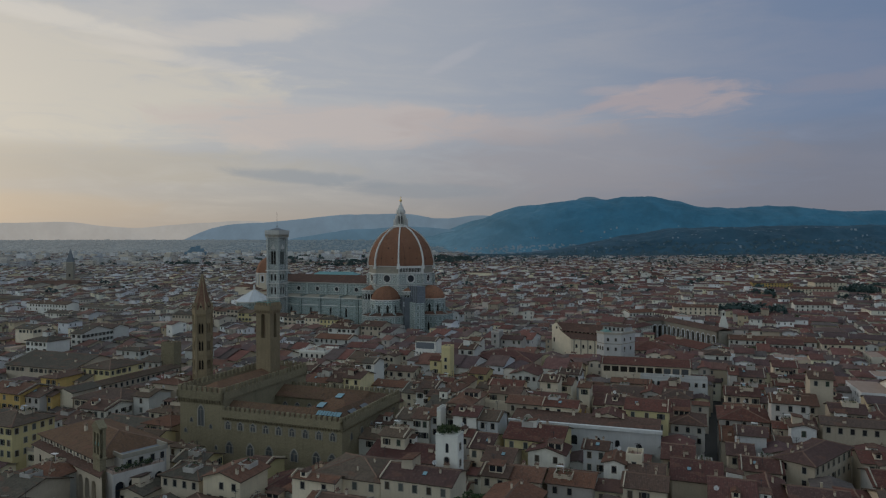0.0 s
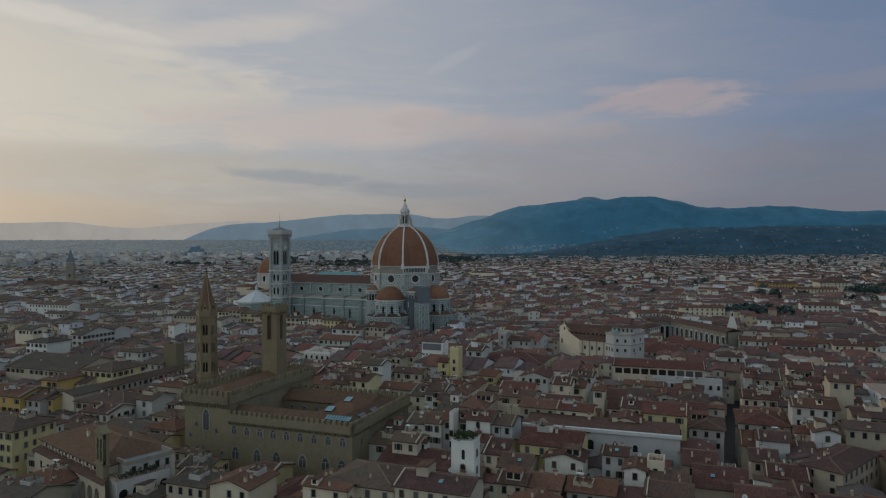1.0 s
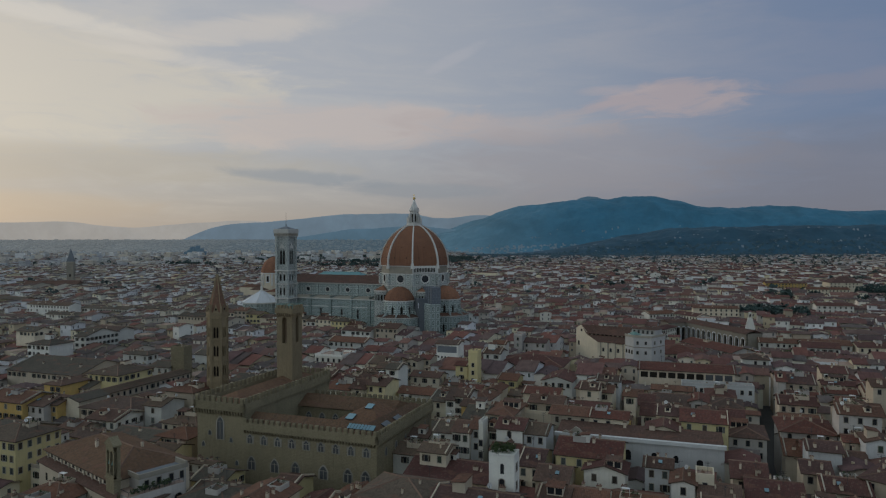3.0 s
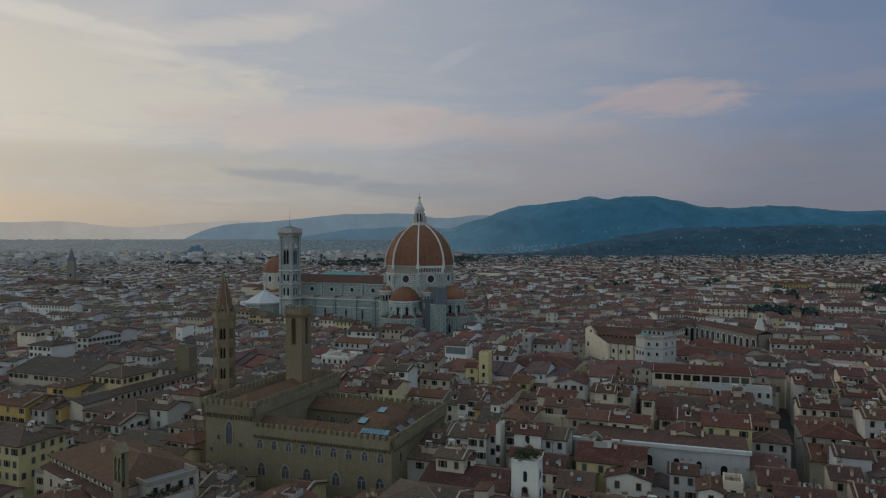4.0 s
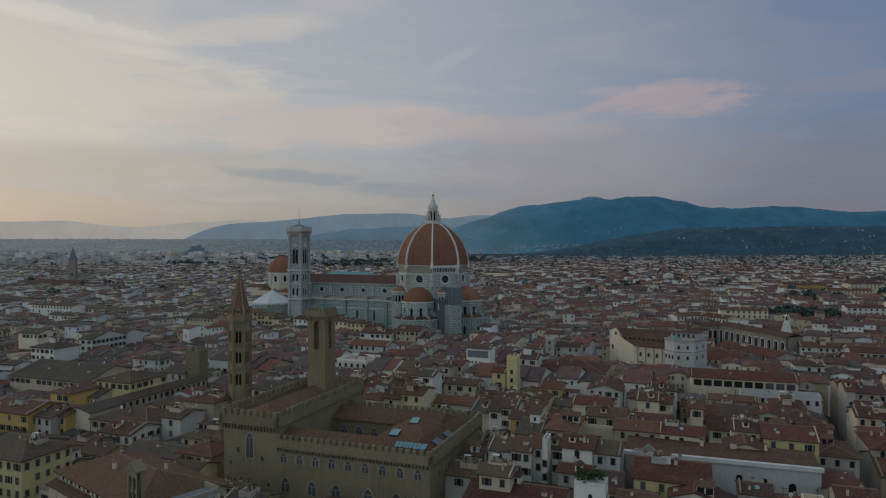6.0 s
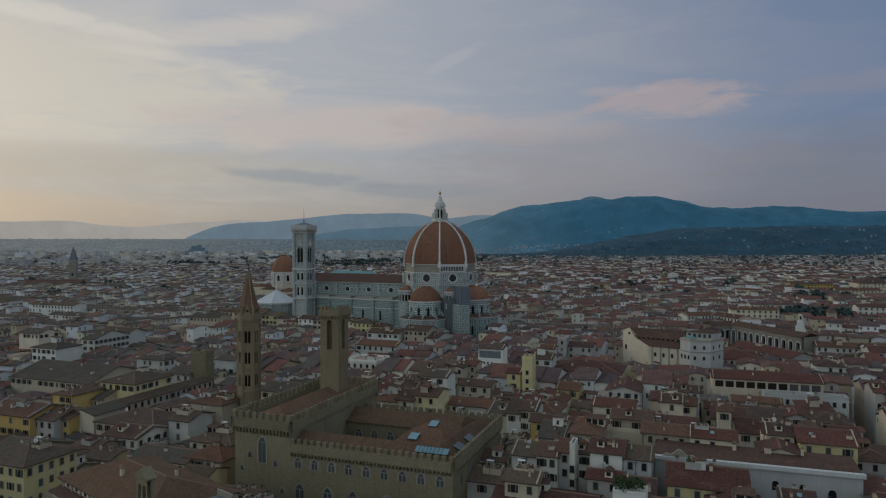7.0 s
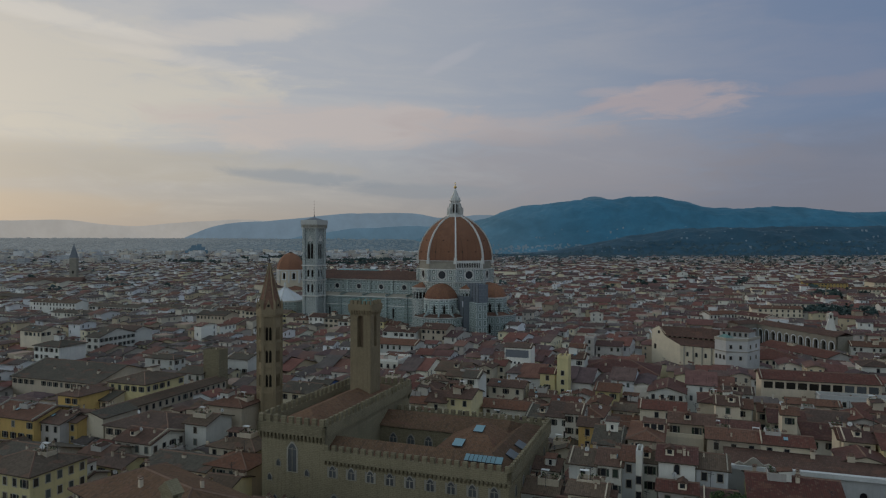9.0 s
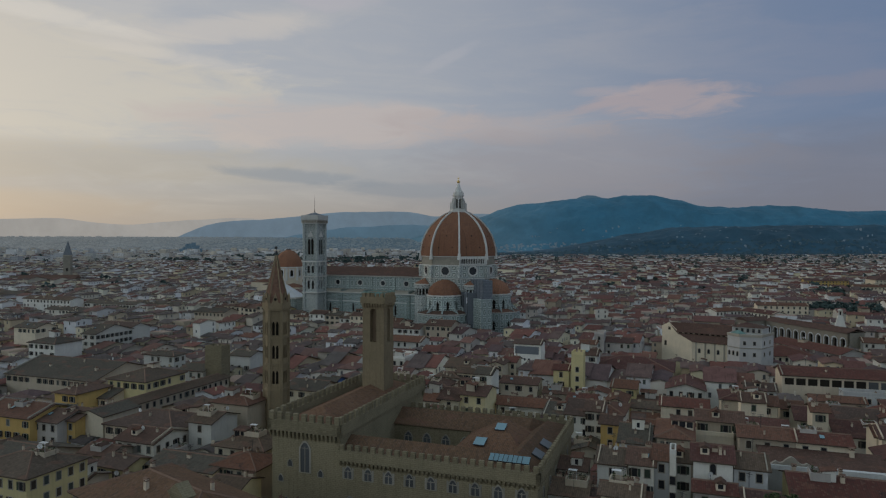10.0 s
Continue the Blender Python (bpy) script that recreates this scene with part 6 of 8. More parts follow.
def build_long_palace():
    # white palace front with a scrolled crest, its long cornice falling away along the street
    t = thing("long_white_palace", at_grid(81.0, -336.4, -18.6), "long white palace with a deep pale cornice and a scrolled crest", "palace")
    w, d, h = 47.5, 10.0, 18.6
    claim(81.0, -336.4, w, d, -18.6)
    s = Shape()
    s.wall((-w / 2, -d / 2), (w / 2, -d / 2), 0, h, [(17.8, 1.0, 12.4, 14.6, 1.0), (19.4 + 1.6, 1.0, 12.4, 14.6, 1.0), (28.5, 0.8, 12.8, 14.6, 0.8), (34.5, 0.7, 12.8, 14.4, 0.7), (41, 0.9, 11.5, 13.6, 0.9)], 0, 1, 0.6)
    s.join([(w / 2, -d / 2, 0), (w / 2, d / 2, 0), (-w / 2, d / 2, 0), (-w / 2, -d / 2, 0), (w / 2, -d / 2, h), (w / 2, d / 2, h), (-w / 2, d / 2, h), (-w / 2, -d / 2, h)],
           [(0, 1, 5, 4), (1, 2, 6, 5), (2, 3, 7, 6), (4, 5, 6, 7)])
    wall = part("wall", s, ["pale_wash", "glass"], t)
    s = Shape()
    s.box(-w / 2 - 0.5, w / 2 + 0.5, -d / 2 - 0.7, -d / 2 + 0.6, h - 0.5, h + 0.5)
    part("cornice", s, ["pale_wash"], wall)
    s = Shape()
    s.join([(-w / 2, -d / 2 + 0.6, h + 0.3), (w / 2, -d / 2 + 0.6, h + 0.3), (w / 2, d / 2 + 0.6, h + 1.6), (-w / 2, d / 2 + 0.6, h + 1.6)], [(0, 1, 2, 3)])
    part("roof", s, ["tile"], t)
    s = Shape()
    n = 16
    top = [(-4.2 + 8.4 * i / n, h + 0.5 + 1.9 * math.exp(-((-4.2 + 8.4 * i / n) / 1.6) ** 2) + 0.7 * math.exp(-((abs(-4.2 + 8.4 * i / n) - 3.2) / 0.6) ** 2)) for i in range(n + 1)]
    verts = [(x, -0.4, h) for x, z in top] + [(x, -0.4, z) for x, z in top] + [(x, 0.4, h) for x, z in top] + [(x, 0.4, z) for x, z in top]
    m = n + 1
    faces = [(i, i + 1, m + i + 1, m + i) for i in range(n)] + [(2 * m + i + 1, 2 * m + i, 3 * m + i, 3 * m + i + 1) for i in range(n)] + [(m + i, m + i + 1, 3 * m + i + 1, 3 * m + i) for i in range(n)]
    s.join([(x - w / 2 + 6.0, y - d / 2 + 0.2, z) for x, y, z in verts], faces)
    part("crest", s, ["stone_trim"], t, "scrolled white crest")
    for k in range(3):
        part("chimney", CHIMNEYS[k], (), t, "", pose(-4 + 8 * k, 3, h + 1.6))


def build_basilica():
    # plain church: a bare, slightly askew gable front, the nave behind it and a lower side aisle
    t = thing("plain_church", at_grid(106.6, -131.5, -25), "plain church with pale gable front and dark tiled roof", "church")
    claim(114, -144, 38, 34, -25)
    s = Shape()
    s.join([(x, y, z) for x, y, z in ((-4, 2.5, 0), (12, -12, 0), (12, -12, 18.9), (4, -4.7, 21.9), (4, -4.7, 23.4), (0, -1.1, 27.0), (-4, 2.5, 24.6))]
           + [(x + 0.7, y + 0.7, z) for x, y, z in ((-4, 2.5, 0), (12, -12, 0), (12, -12, 18.9), (4, -4.7, 21.9), (4, -4.7, 23.4), (0, -1.1, 27.0), (-4, 2.5, 24.6))],
           [(0, 1, 2, 3, 4, 5, 6), (13, 12, 11, 10, 9, 8, 7)] + [(k, k + 7, (k + 1) % 7 + 7, (k + 1) % 7) for k in range(7)])
    front = part("gable_front", s, ["cream"], t, "pale plastered gable front")
    for u, z, w, h in ((0.2, 23.0, 0.8, 1.5), (-1.9, 14.5, 0.8, 2.6)):
        g = Shape()
        g.box(-w, w, -0.08, 0.1, z, z + h)
        part("front_window", g, ["hole"], front, "", pose(u, -1.1 - 0.906 * u, 0, 0, 0, -42))
    s = Shape()
    s.join([(0.6, -0.8, 0), (4.4, -4.4, 0), (29.5, -9.6, 0), (29.5, 3.0, 0), (-3.4, 3.0, 0), (4.4, -4.4, 22.9), (29.5, -9.6, 22.9), (29.5, 3.0, 23.4), (-3.4, 3.0, 24.0), (29.5, -4.2, 26.7), (0.4, -0.8, 26.7)],
           [(1, 2, 6, 5), (2, 3, 7, 9, 6), (3, 4, 8, 7), (5, 6, 9, 10), (10, 9, 7, 8)])
    nave = part("nave_wall", s, ["cream"], t)
    s = Shape()
    s.join([(3.6, -5.0, 22.7), (30.0, -10.3, 22.7), (30.0, -4.2, 27.1), (-0.2, -0.9, 27.1), (30.0, 3.6, 23.2), (-4.2, 3.4, 24.3), (3.6, -5.0, 22.4), (30.0, -10.3, 22.4)], [(0, 1, 2, 3), (3, 2, 4, 5), (6, 7, 1, 0)])
    part("nave_roof", s, ["tile_dark"], nave, "dark tiled nave roof")
    for k in range(9):
        g = Shape()
        x = 6.0 + 2.6 * k
        g.box(-0.7, 0.7, -0.16, 0.1, 21.9, 22.4)
        part("clerestory_window", g, ["hole"], nave, "", pose(x, -4.75 - 0.2072 * (x - 4.4), 0, 0, 0, -11.7))
    s = Shape()
    s.join([(12, -12, 0), (29.0, -15.6, 0), (29.0, -9.4, 0), (29.0, -15.6, 19.0), (29.0, -9.4, 21.6), (12, -12, 19.0), (4.5, -4.6, 21.8)], [(0, 1, 3, 5), (1, 2, 4, 3), (5, 3, 4, 6)])
    side = part("side_aisle", s, ["cream"], t)
    s = Shape()
    s.join([(11.8, -12.6, 19.1), (29.4, -16.3, 19.1), (29.4, -9.4, 21.9), (3.9, -4.4, 22.0), (11.8, -12.6, 18.8), (29.4, -16.3, 18.8)], [(0, 1, 2, 3), (4, 5, 1, 0)])
    part("aisle_roof", s, ["tile_dark"], side)
    for k in range(4):
        m = pose(14.0 + 4.4 * k, -12.0 - 0.2118 * (2.0 + 4.4 * k), 0, 0, 0, -12)
        if k < 3:
            window(side, m @ pose(1.6, 0, 13.6), "arch")
        g = Shape()
        g.box(-0.35, 0.35, -0.35, 0.1, 0, 18.7)
        part("pilaster", g, ["stone_trim"], side, "", m)
    # many-sided white annexe at the far end, with a set-back upper storey
    a = thing("white_annexe", at_grid(106.6, -131.5, -25), "white many-sided church annexe with tall windows", "building")
    claim(138, -158, 24, 20, -25)
    plan = [(29.6, -4.5), (28.6, -16.5), (34.0, -22.0), (43.5, -20.5), (49.0, -7.5), (46.0, 2.0)]
    s = Shape()
    s.prism(plan, 0, 24.3)
    wall = part("wall", s, ["pale_annexe"], a)
    for (xa, ya), (xb, yb) in zip(plan[1:4], plan[2:5]):
        length, turn = math.hypot(xb - xa, yb - ya), math.degrees(math.atan2(yb - ya, xb - xa))
        m = pose(xa, ya, 0, 0, 0, turn)
        g = Shape()
        g.box(-0.1, length + 0.1, -0.35, 0.25, 23.8, 25.1)
        part("parapet", g, ["stone_trim"], wall, "", m)
        g = Shape()
        g.box(0.0, length, -0.25, 0.05, 18.3, 18.7)
        part("string_course", g, ["stone_trim"], wall, "", m)
        for k in range(3):
            if length > 9 and k == 2:
                continue
            u = (k + 0.5) * length / (2.2 if length > 9 else 3)
            window(wall, m @ pose(u, 0, 14.6), "arch" if length < 9 else "plain")
            if length > 9:
                window(wall, m @ pose(u, 0, 20.0), "plain")
    s = Shape()
    s.prism([(30.4, -5.0), (31.0, -9.5), (44.0, -12.0), (47.0, -5.0), (45.0, 2.0)], 24.3, 27.2)
    upper = part("upper_storey", s, ["pale_annexe"], a)
    for k in range(5):
        window(upper, pose(32.6 + 2.5 * k, -9.8 - 0.192 * (1.6 + 2.5 * k), 24.9, 0, 0, -10.9), "plain")
    s = Shape()
    s.cone([(30.2, -4.5), (30.6, -10.1), (44.4, -12.7), (47.6, -5.0), (45.4, 2.6)], 27.2, (38.5, -5.0, 28.3), 0)
    part("upper_roof", s, ["tile"], upper)
    s = Shape()
    s.cone([(30.0, -15.5), (33.8, -19.4), (37.5, -16.5), (36.0, -12.5), (30.6, -12.0)], 24.9, (33.2, -15.0, 26.4), 0)
    part("apse_roof", s, ["bronze"], a, "green metal roof over the apse")


def build_arcade():
    # hospital loggia: a long white-arched front turned towards the west
    t = thing("arcaded_loggia", at_grid(211.8, -69.5, -76.4), "long loggia with tall white-framed arches under a tiled roof", "loggia")
    L, h = 66.0, 16.8
    claim(217, -68, L, 16, -76.4)
    claim(198, -70, L, 22, -76.4)
    s = Shape()
    n = 11
    s.wall((-L / 2, 0), (L / 2, 0), 0, h, [((k + 0.5) * L / n, 1.7, 3.0, 11.6, 1.7) for k in range(n)], 0, 1, 1.4)
    s.box(-L / 2, L / 2, 1.5, 12, 0, h)
    s.wall((-L / 2, -14), (-L / 2, 0), 0, h, [(2.4 + 4.6 * k, 1.5, 3.0, 11.6, 1.5) for k in range(3)], 0, 1, 1.4)
    s.box(-L / 2 - 12, -L / 2 - 1.5, -14, 1.5, 0, h)
    wall = part("wall", s, ["bare_stone", "hole"], t, "dark plastered wall with round arches")
    for m in [pose((k + 0.5) * L / n - L / 2, 0, 0) for k in range(n)] + [pose(-L / 2, -11.6 + 4.6 * k, 0, 0, 0, 90) for k in range(3)]:
        g = Shape()
        g.box(-2.15, -1.7, -0.3, 0, 3, 12.4)
        g.box(1.7, 2.15, -0.3, 0, 3, 12.4)
        rim = [(math.cos(radians(180 - 22.5 * k)), math.sin(radians(180 - 22.5 * k))) for k in range(9)]
        for (c0, s0), (c1, s1) in zip(rim, rim[1:]):
            g.face([(1.7 * c0, -0.3, 12.0 + 1.7 * s0), (1.7 * c1, -0.3, 12.0 + 1.7 * s1), (2.2 * c1, -0.3, 12.0 + 2.2 * s1), (2.2 * c0, -0.3, 12.0 + 2.2 * s0)], 0)
        part("arch_frame", g, ["lead"], wall, "white arch surround", m)
    s = Shape()
    s.join([(-L / 2 - 0.8, -0.9, h), (L / 2 + 0.8, -0.9, h), (L / 2 + 0.8, 6, h + 2.4), (-L / 2 - 0.8, 6, h + 2.4), (L / 2 + 0.8, 12.9, h), (-L / 2 - 0.8, 12.9, h)], [(0, 1, 2, 3), (3, 2, 4, 5)])
    x0, x1 = -L / 2 - 12.8, -L / 2 + 0.7
    s.join([(x0, -14.8, h), (x1, -14.8, h), (x1, 1, h + 0.1), (x0, 1, h + 0.1), ((x0 + x1) / 2, -14.8, h + 2.0), ((x0 + x1) / 2, 6, h + 2.0)], [(1, 2, 5, 4), (4, 5, 3, 0), (0, 1, 4)])
    part("roof", s, ["tile_dark"], t)


def build_market_hall():
    t = thing("market_hall", at_grid(-127, 464, -14), "iron market hall with a blue-green metal roof", "market hall")
    claim(-127, 464, 84, 62, -14)
    s = Shape()
    s.box(-40, 40, -28, 28, 0, 18)
    wall = part("wall", s, ["stone_trim"], t)
    for k in range(13):
        part("window", WINDOWS["arch"], (), wall, "", pose(-36 + 6 * k, -28, 8) @ Matrix.Scale(2.2, 4))
    s = Shape()
    s.join([(-41, -29, 18), (41, -29, 18), (34, -14, 24), (-34, -14, 24), (41, 29, 18), (-41, 29, 18), (34, 14, 24), (-34, 14, 24)], [(0, 1, 2, 3), (1, 4, 6, 2), (4, 5, 7, 6), (5, 0, 3, 7), (3, 2, 6, 7)])
    part("lower_roof", s, ["teal"], t)
    s = Shape()
    s.box(-33, 33, -13, 13, 24, 28, 1)
    s.join([(-35, -15, 28), (35, -15, 28), (28, 0, 33), (-28, 0, 33), (35, 15, 28), (-35, 15, 28)], [(0, 1, 2, 3), (3, 2, 4, 5), (1, 4, 2), (0, 3, 5)])
    part("upper_roof", s, ["teal", "glass"], t)


def build_far_spire():
    t = thing("distant_spire", at_grid(-529, 464, 10), "grey stone church with a slim pointed bell tower", "church tower")
    claim(-529, 464, 16, 16, 10)
    claim(-540, 440, 110, 34, -8)
    h = 4.6
    ring = [(-h, -h), (h, -h), (h, h), (-h, h)]
    s = Shape()
    for i in range(4):
        s.wall(ring[i], ring[(i + 1) % 4], 0, 48, [(h, 1.3, 26 + 7 * k, 29.2 + 7 * k, 1.3) for k in (0,)], 0, 1, 0.8)
    part("shaft", s, ["bare_stone", "hole"], t)
    s = Shape()
    s.prism([(x * 1.1, y * 1.1) for x, y in ring], 47.4, 48.6, 0, bottom=True)
    part("cornice", s, ["stone_trim"], t)
    s = Shape()
    s.cone(ring, 48.6, (0, 0, 69))
    part("spire", s, ["slate"], t, "grey pointed spire")
    s = Shape()
    s.box(-50, 20, -34, -14, 0, 17)
    part("nave", s, ["bare_stone"], t)
    s = Shape()
    s.join([(-51, -35, 17), (21, -35, 17), (21, -24, 22), (-51, -24, 22), (21, -13, 17), (-51, -13, 17)], [(0, 1, 2, 3), (3, 2, 4, 5), (1, 4, 2), (0, 3, 5)])
    part("nave_roof", s, ["tile"], t)


def build_law_courts():
    t = thing("angular_tower_block", at_grid(-1275, 3000, -10), "cluster of jagged modern towers on the horizon", "building")
    # the towers' blue haze is a glow in their own material
    far_tower = haze_glow_material("far_towers", (0.05, 0.07, 0.09), (0.034, 0.062, 0.086), 0.8)
    for x, w, h in ((k * 0.72, v * 0.72, 30 + (u - 54) * 0.55) for k, v, u in ((-52, 30, 54), (-34, 16, 70), (-16, 10, 98), (-4, 12, 78), (8, 14, 88), (26, 9, 108), (38, 16, 72), (52, 14, 82), (68, 24, 54))):
        g = Shape()
        g.join([(x - w / 2, -20, 0), (x + w / 2, -20, 0), (x + w / 2, 20, 0), (x - w / 2, 20, 0), (x - w / 2, -20, h * 0.86), (x + w / 2, -20, h), (x + w / 2, 20, h), (x - w / 2, 20, h * 0.86)],
               [(0, 1, 5, 4), (1, 2, 6, 5), (2, 3, 7, 6), (3, 0, 4, 7), (4, 5, 6, 7)])
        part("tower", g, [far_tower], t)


def build_corner_palace():
    house(138.4, -368.4, 25.7, 10.1, 19, "beige", "hip", deg=40.3, sides="sw", rows=2, style="plain", gap=3.4)


build_garden_tower()
build_long_palace()
build_basilica()
build_arcade()
build_market_hall()
build_far_spire()
build_law_courts()
build_corner_palace()
house(104, -168, 28, 10, 11.0, "beige", deg=-22, rows=0)
house(136, -183, 34, 11, 11.0, "beige", "hip", deg=-16, rows=0)
house(164, -134, 26, 24, 11.5, "cream", "hip", deg=-5, rows=1, style="plain")
house(199, -104, 50, 17, 9.5, "grey", "gable", deg=-74, rows=1, style="plain")
house(203, 24, 26, 12, 17.5, "white", deg=18, rows=2, style="plain")
house(225, 10, 30, 12, 17.5, "white", deg=-70, rows=2, style="plain")
house(180, -56, 26, 10, 15.5, "white", "hip", deg=48, rows=3, style="plain")
gallery = house(129.4, -241.9, 39, 14, 21.2, "beige", deg=-17.7, rows=0)
# near-black boxes on the wall stand in for the shaded loggia
for k in range(10):
    s = Shape()
    s.box(-1.5, 1.5, -0.06, 0.1, 17.6, 20.0)
    part("gallery_opening" if k < 7 else "gallery_window", s, ["hole" if k < 7 else "pane"], gallery, "", pose(-17.2 + 3.8 * k, -7.0, 0))
house(137, -257.5, 28, 6, 17.0, "pale_wash", "flat", deg=-17.7, rows=1, style="plain")
# the straight narrow street that runs away from the eye
claim(137.5, -301, 142, 6.6, 66.2)
# the square beside the palace and the street in front of it
claim(-1, -357, 70, 7, -20.5)
claim(-52, -318, 8, 60, -20.5)

# houses along the south side of the cathedral square
r = random.Random(31)
step = -186.0
while step < -24:
    w = r.uniform(8, 15)
    p = pose(0, 0, 0, 0, 0, -23) @ Vector((step + w / 2, -46 + r.uniform(-1.5, 1.5), 0))
    house(p.x, p.y, w, 12, (r.uniform(19.5, 22.5) if step < -122 else r.uniform(15, 18.5)), r.choice(("white", "cream", "beige", "white", "yellow")), r.choice(("gable", "gable", "hip")), deg=-23, rows=2, gap=3.2, extras=r.random() < 0.5)
    step += w + 0.1
# town houses of the foreground, quarter by quarter
house(-106.5, -334.9, 18.0, 15.0, 20, "yellow", "hip", rows=3, style='closed', gap=2.7, sides='se')
house(-139.2, -280.0, 20.5, 15.6, 18, "ochre")
house(-126.8, -283.5, 10.2, 13.0, 17, "grey")
house(-121.2, -282.1, 6.6, 13.0, 17, "ochre")
house(-115.1, -280.5, 9.6, 13.0, 18, "cream", "gable", "y", sides='')
house(-137.4, -251.8, 9.4, 14.3, 18, "ochre", "hip")
house(-132.7, -244.7, 14.4, 13.0, 15, "cream")
house(-121.3, -238.0, 16.8, 19.7, 20, "yellow", "hip", rows=1, sides='se')
house(-136.2, -184.9, 16.4, 7.4, 19, "white", "hip", style='closed', sides='se')
house(-193.8, -117.0, 9.2, 24.9, 20, "white", rows=3, sides='se')
house(-201.6, -153.3, 16.7, 15.6, 20, "white", "hip")
house(-240.1, -104.8, 16.1, 13.0, 21, "cream", rows=1, sides='se')
house(-160.8, -207.2, 45.3, 31.2, 16, "beige", rows=1)
house(-112.5, -207.6, 11.9, 11.7, 17, "white", style='closed')
house(-104.1, -212.4, 7.9, 5.5, 26, "stone", "flat", rows=0)
house(-101.8, -178.9, 11.4, 10.4, 18, "white")
house(-110.7, -237.0, 8.0, 47.8, 15, "beige", "gable", "y", rows=1, sides='e')
house(-97.8, -284.0, 24.1, 18.2, 16, "beige", "hip")
house(-80.7, -289.2, 7.7, 11.7, 18, "white", style='closed', gap=4.5)
house(-95.2, -296.2, 13.0, 13.4, 15, "white", rows=1, sides='se')
house(-76.0, -273.5, 13.1, 15.6, 20, "beige", "hip", rows=0)
house(-65.2, -301.0, 15.1, 15.6, 15, "cream", "hip", rows=1)
house(-63.5, -315.0, 12.5, 11.7, 14, "beige", "hip", rows=1)
house(-77.5, -312.6, 19.4, 11.7, 13, "cream", rows=1)
house(-48.7, -338.9, 10.8, 3.1, 12, "white", rows=1, sides='se')
house(-36.6, -360.1, 13.4, 13.0, 11, "white", rows=1)
house(-74.1, -370.3, 14.2, 13.0, 15, "white", "hip", rows=1, gap=3.0, style='plain')
house(-75.8, -378.8, 13.8, 15.6, 14, "beige", rows=0)
house(-21.0, -391.8, 24.6, 15.6, 12, "beige", "hip", rows=0)
house(-49.8, -396.2, 22.8, 10.4, 13, "beige", rows=0)
house(-66.8, -393.1, 18.8, 10.4, 13, "beige", rows=0)
house(-19.3, -352.9, 6.2, 11.7, 11, "yellow")
house(-23.8, -358.1, 8.9, 13.0, 11, "beige", "hip", rows=1)
house(-10.5, -367.8, 10.8, 15.6, 10, "cream", "gable", "y", rows=1)
house(3.0, -386.2, 12.2, 4.5, 18.5, "cream", rows=1, style='plain', gap=6)
house(10.7, -398.9, 14.0, 6.0, 17.5, "beige", rows=0)
house(29.9, -388.7, 18.3, 11.7, 20, "cream", rows=1, style='closed', gap=3.3)
house(13.3, -379.0, 18.5, 16.9, 18.5, "cream", "hip", rows=1, style='closed', gap=4.5)
house(19.1, -402.4, 28.4, 4.0, 18, "beige", rows=0)
house(13.0, -336.4, 8.3, 10.4, 15, "white", rows=1, style='closed', gap=5)
house(18.8, -339.1, 4.1, 9.1, 14, "grey", rows=1)
house(25.8, -351.5, 22.9, 16.9, 14, "beige", rows=0)
house(15.5, -326.6, 7.3, 8.7, 17, "white", sides='se')
house(51.5, -327.2, 7.3, 13.0, 18, "grey", style='closed')
house(64.2, -349.2, 17.1, 16.9, 19, "yellow", rows=1, style='closed', gap=4)
house(48.1, -350.9, 6.3, 15.6, 17, "cream")
house(52.1, -361.1, 8.1, 13.0, 16, "beige", rows=1)
house(49.4, -377.4, 7.0, 9.1, 17, "cream", rows=1)
house(14.1, -258.9, 17.4, 10.4, 15, "white", rows=1)
house(2.2, -241.1, 5.8, 10.4, 22, "white", rows=4)
house(-3.8, -210.5, 13.0, 15.6, 19, "cream", rows=1)
house(-15.1, -232.3, 10.0, 11.7, 16, "white", "hip", rows=1)
house(-22.1, -234.2, 6.6, 11.7, 16, "white", rows=1)
house(-32.8, -229.2, 16.8, 11.7, 17, "white", rows=1)
house(-33.3, -126.3, 24.4, 13.0, 17, "white", rows=1, style='arch')
house(-33.4, -82.6, 21.3, 13.0, 18, "white")
house(-12.1, -84.5, 15.7, 15.6, 20, "beige")
house(-34.9, -177.6, 16.4, 15.6, 17, "white", "flat", rows=1)
house(37.0, -232.7, 4.3, 6.0, 27, "yellow", "flat", rows=4, gap=3, sides='sw')
house(68.3, -139.1, 4.8, 10.4, 22, "grey", "flat")
house(78.6, -137.8, 12.9, 11.7, 18, "grey")
house(68.7, -194.3, 33.7, 23.4, 16, "beige", "hip", rows=1)
house(74.9, -239.3, 12.7, 18.2, 17, "white", "gable", "y", rows=1)
house(82.7, -261.4, 8.4, 14.3, 18, "cream", "hip", rows=1, gap=4)
house(101.0, -263.0, 6.2, 10.4, 15, "beige")
house(75.3, -292.7, 15.2, 11.7, 17, "white", rows=1)
house(62.2, -272.2, 13.8, 10.4, 18, "cream", rows=1)
house(46.2, -300.1, 11.7, 11.7, 18, "white", rows=1)
house(35.2, -249.9, 9.6, 13.0, 14, "cream", rows=1)
house(58.9, -296.3, 8.4, 10.4, 16, "cream", rows=1)
house(69.1, -304.2, 10.9, 13.0, 17, "cream", rows=1)
house(81.2, -303.6, 13.2, 11.7, 15, "ochre", rows=1)
house(103.8, -359.1, 8.2, 14.3, 16, "beige", rows=1)
house(104.2, -371.9, 12.3, 18.2, 15, "beige", rows=0)
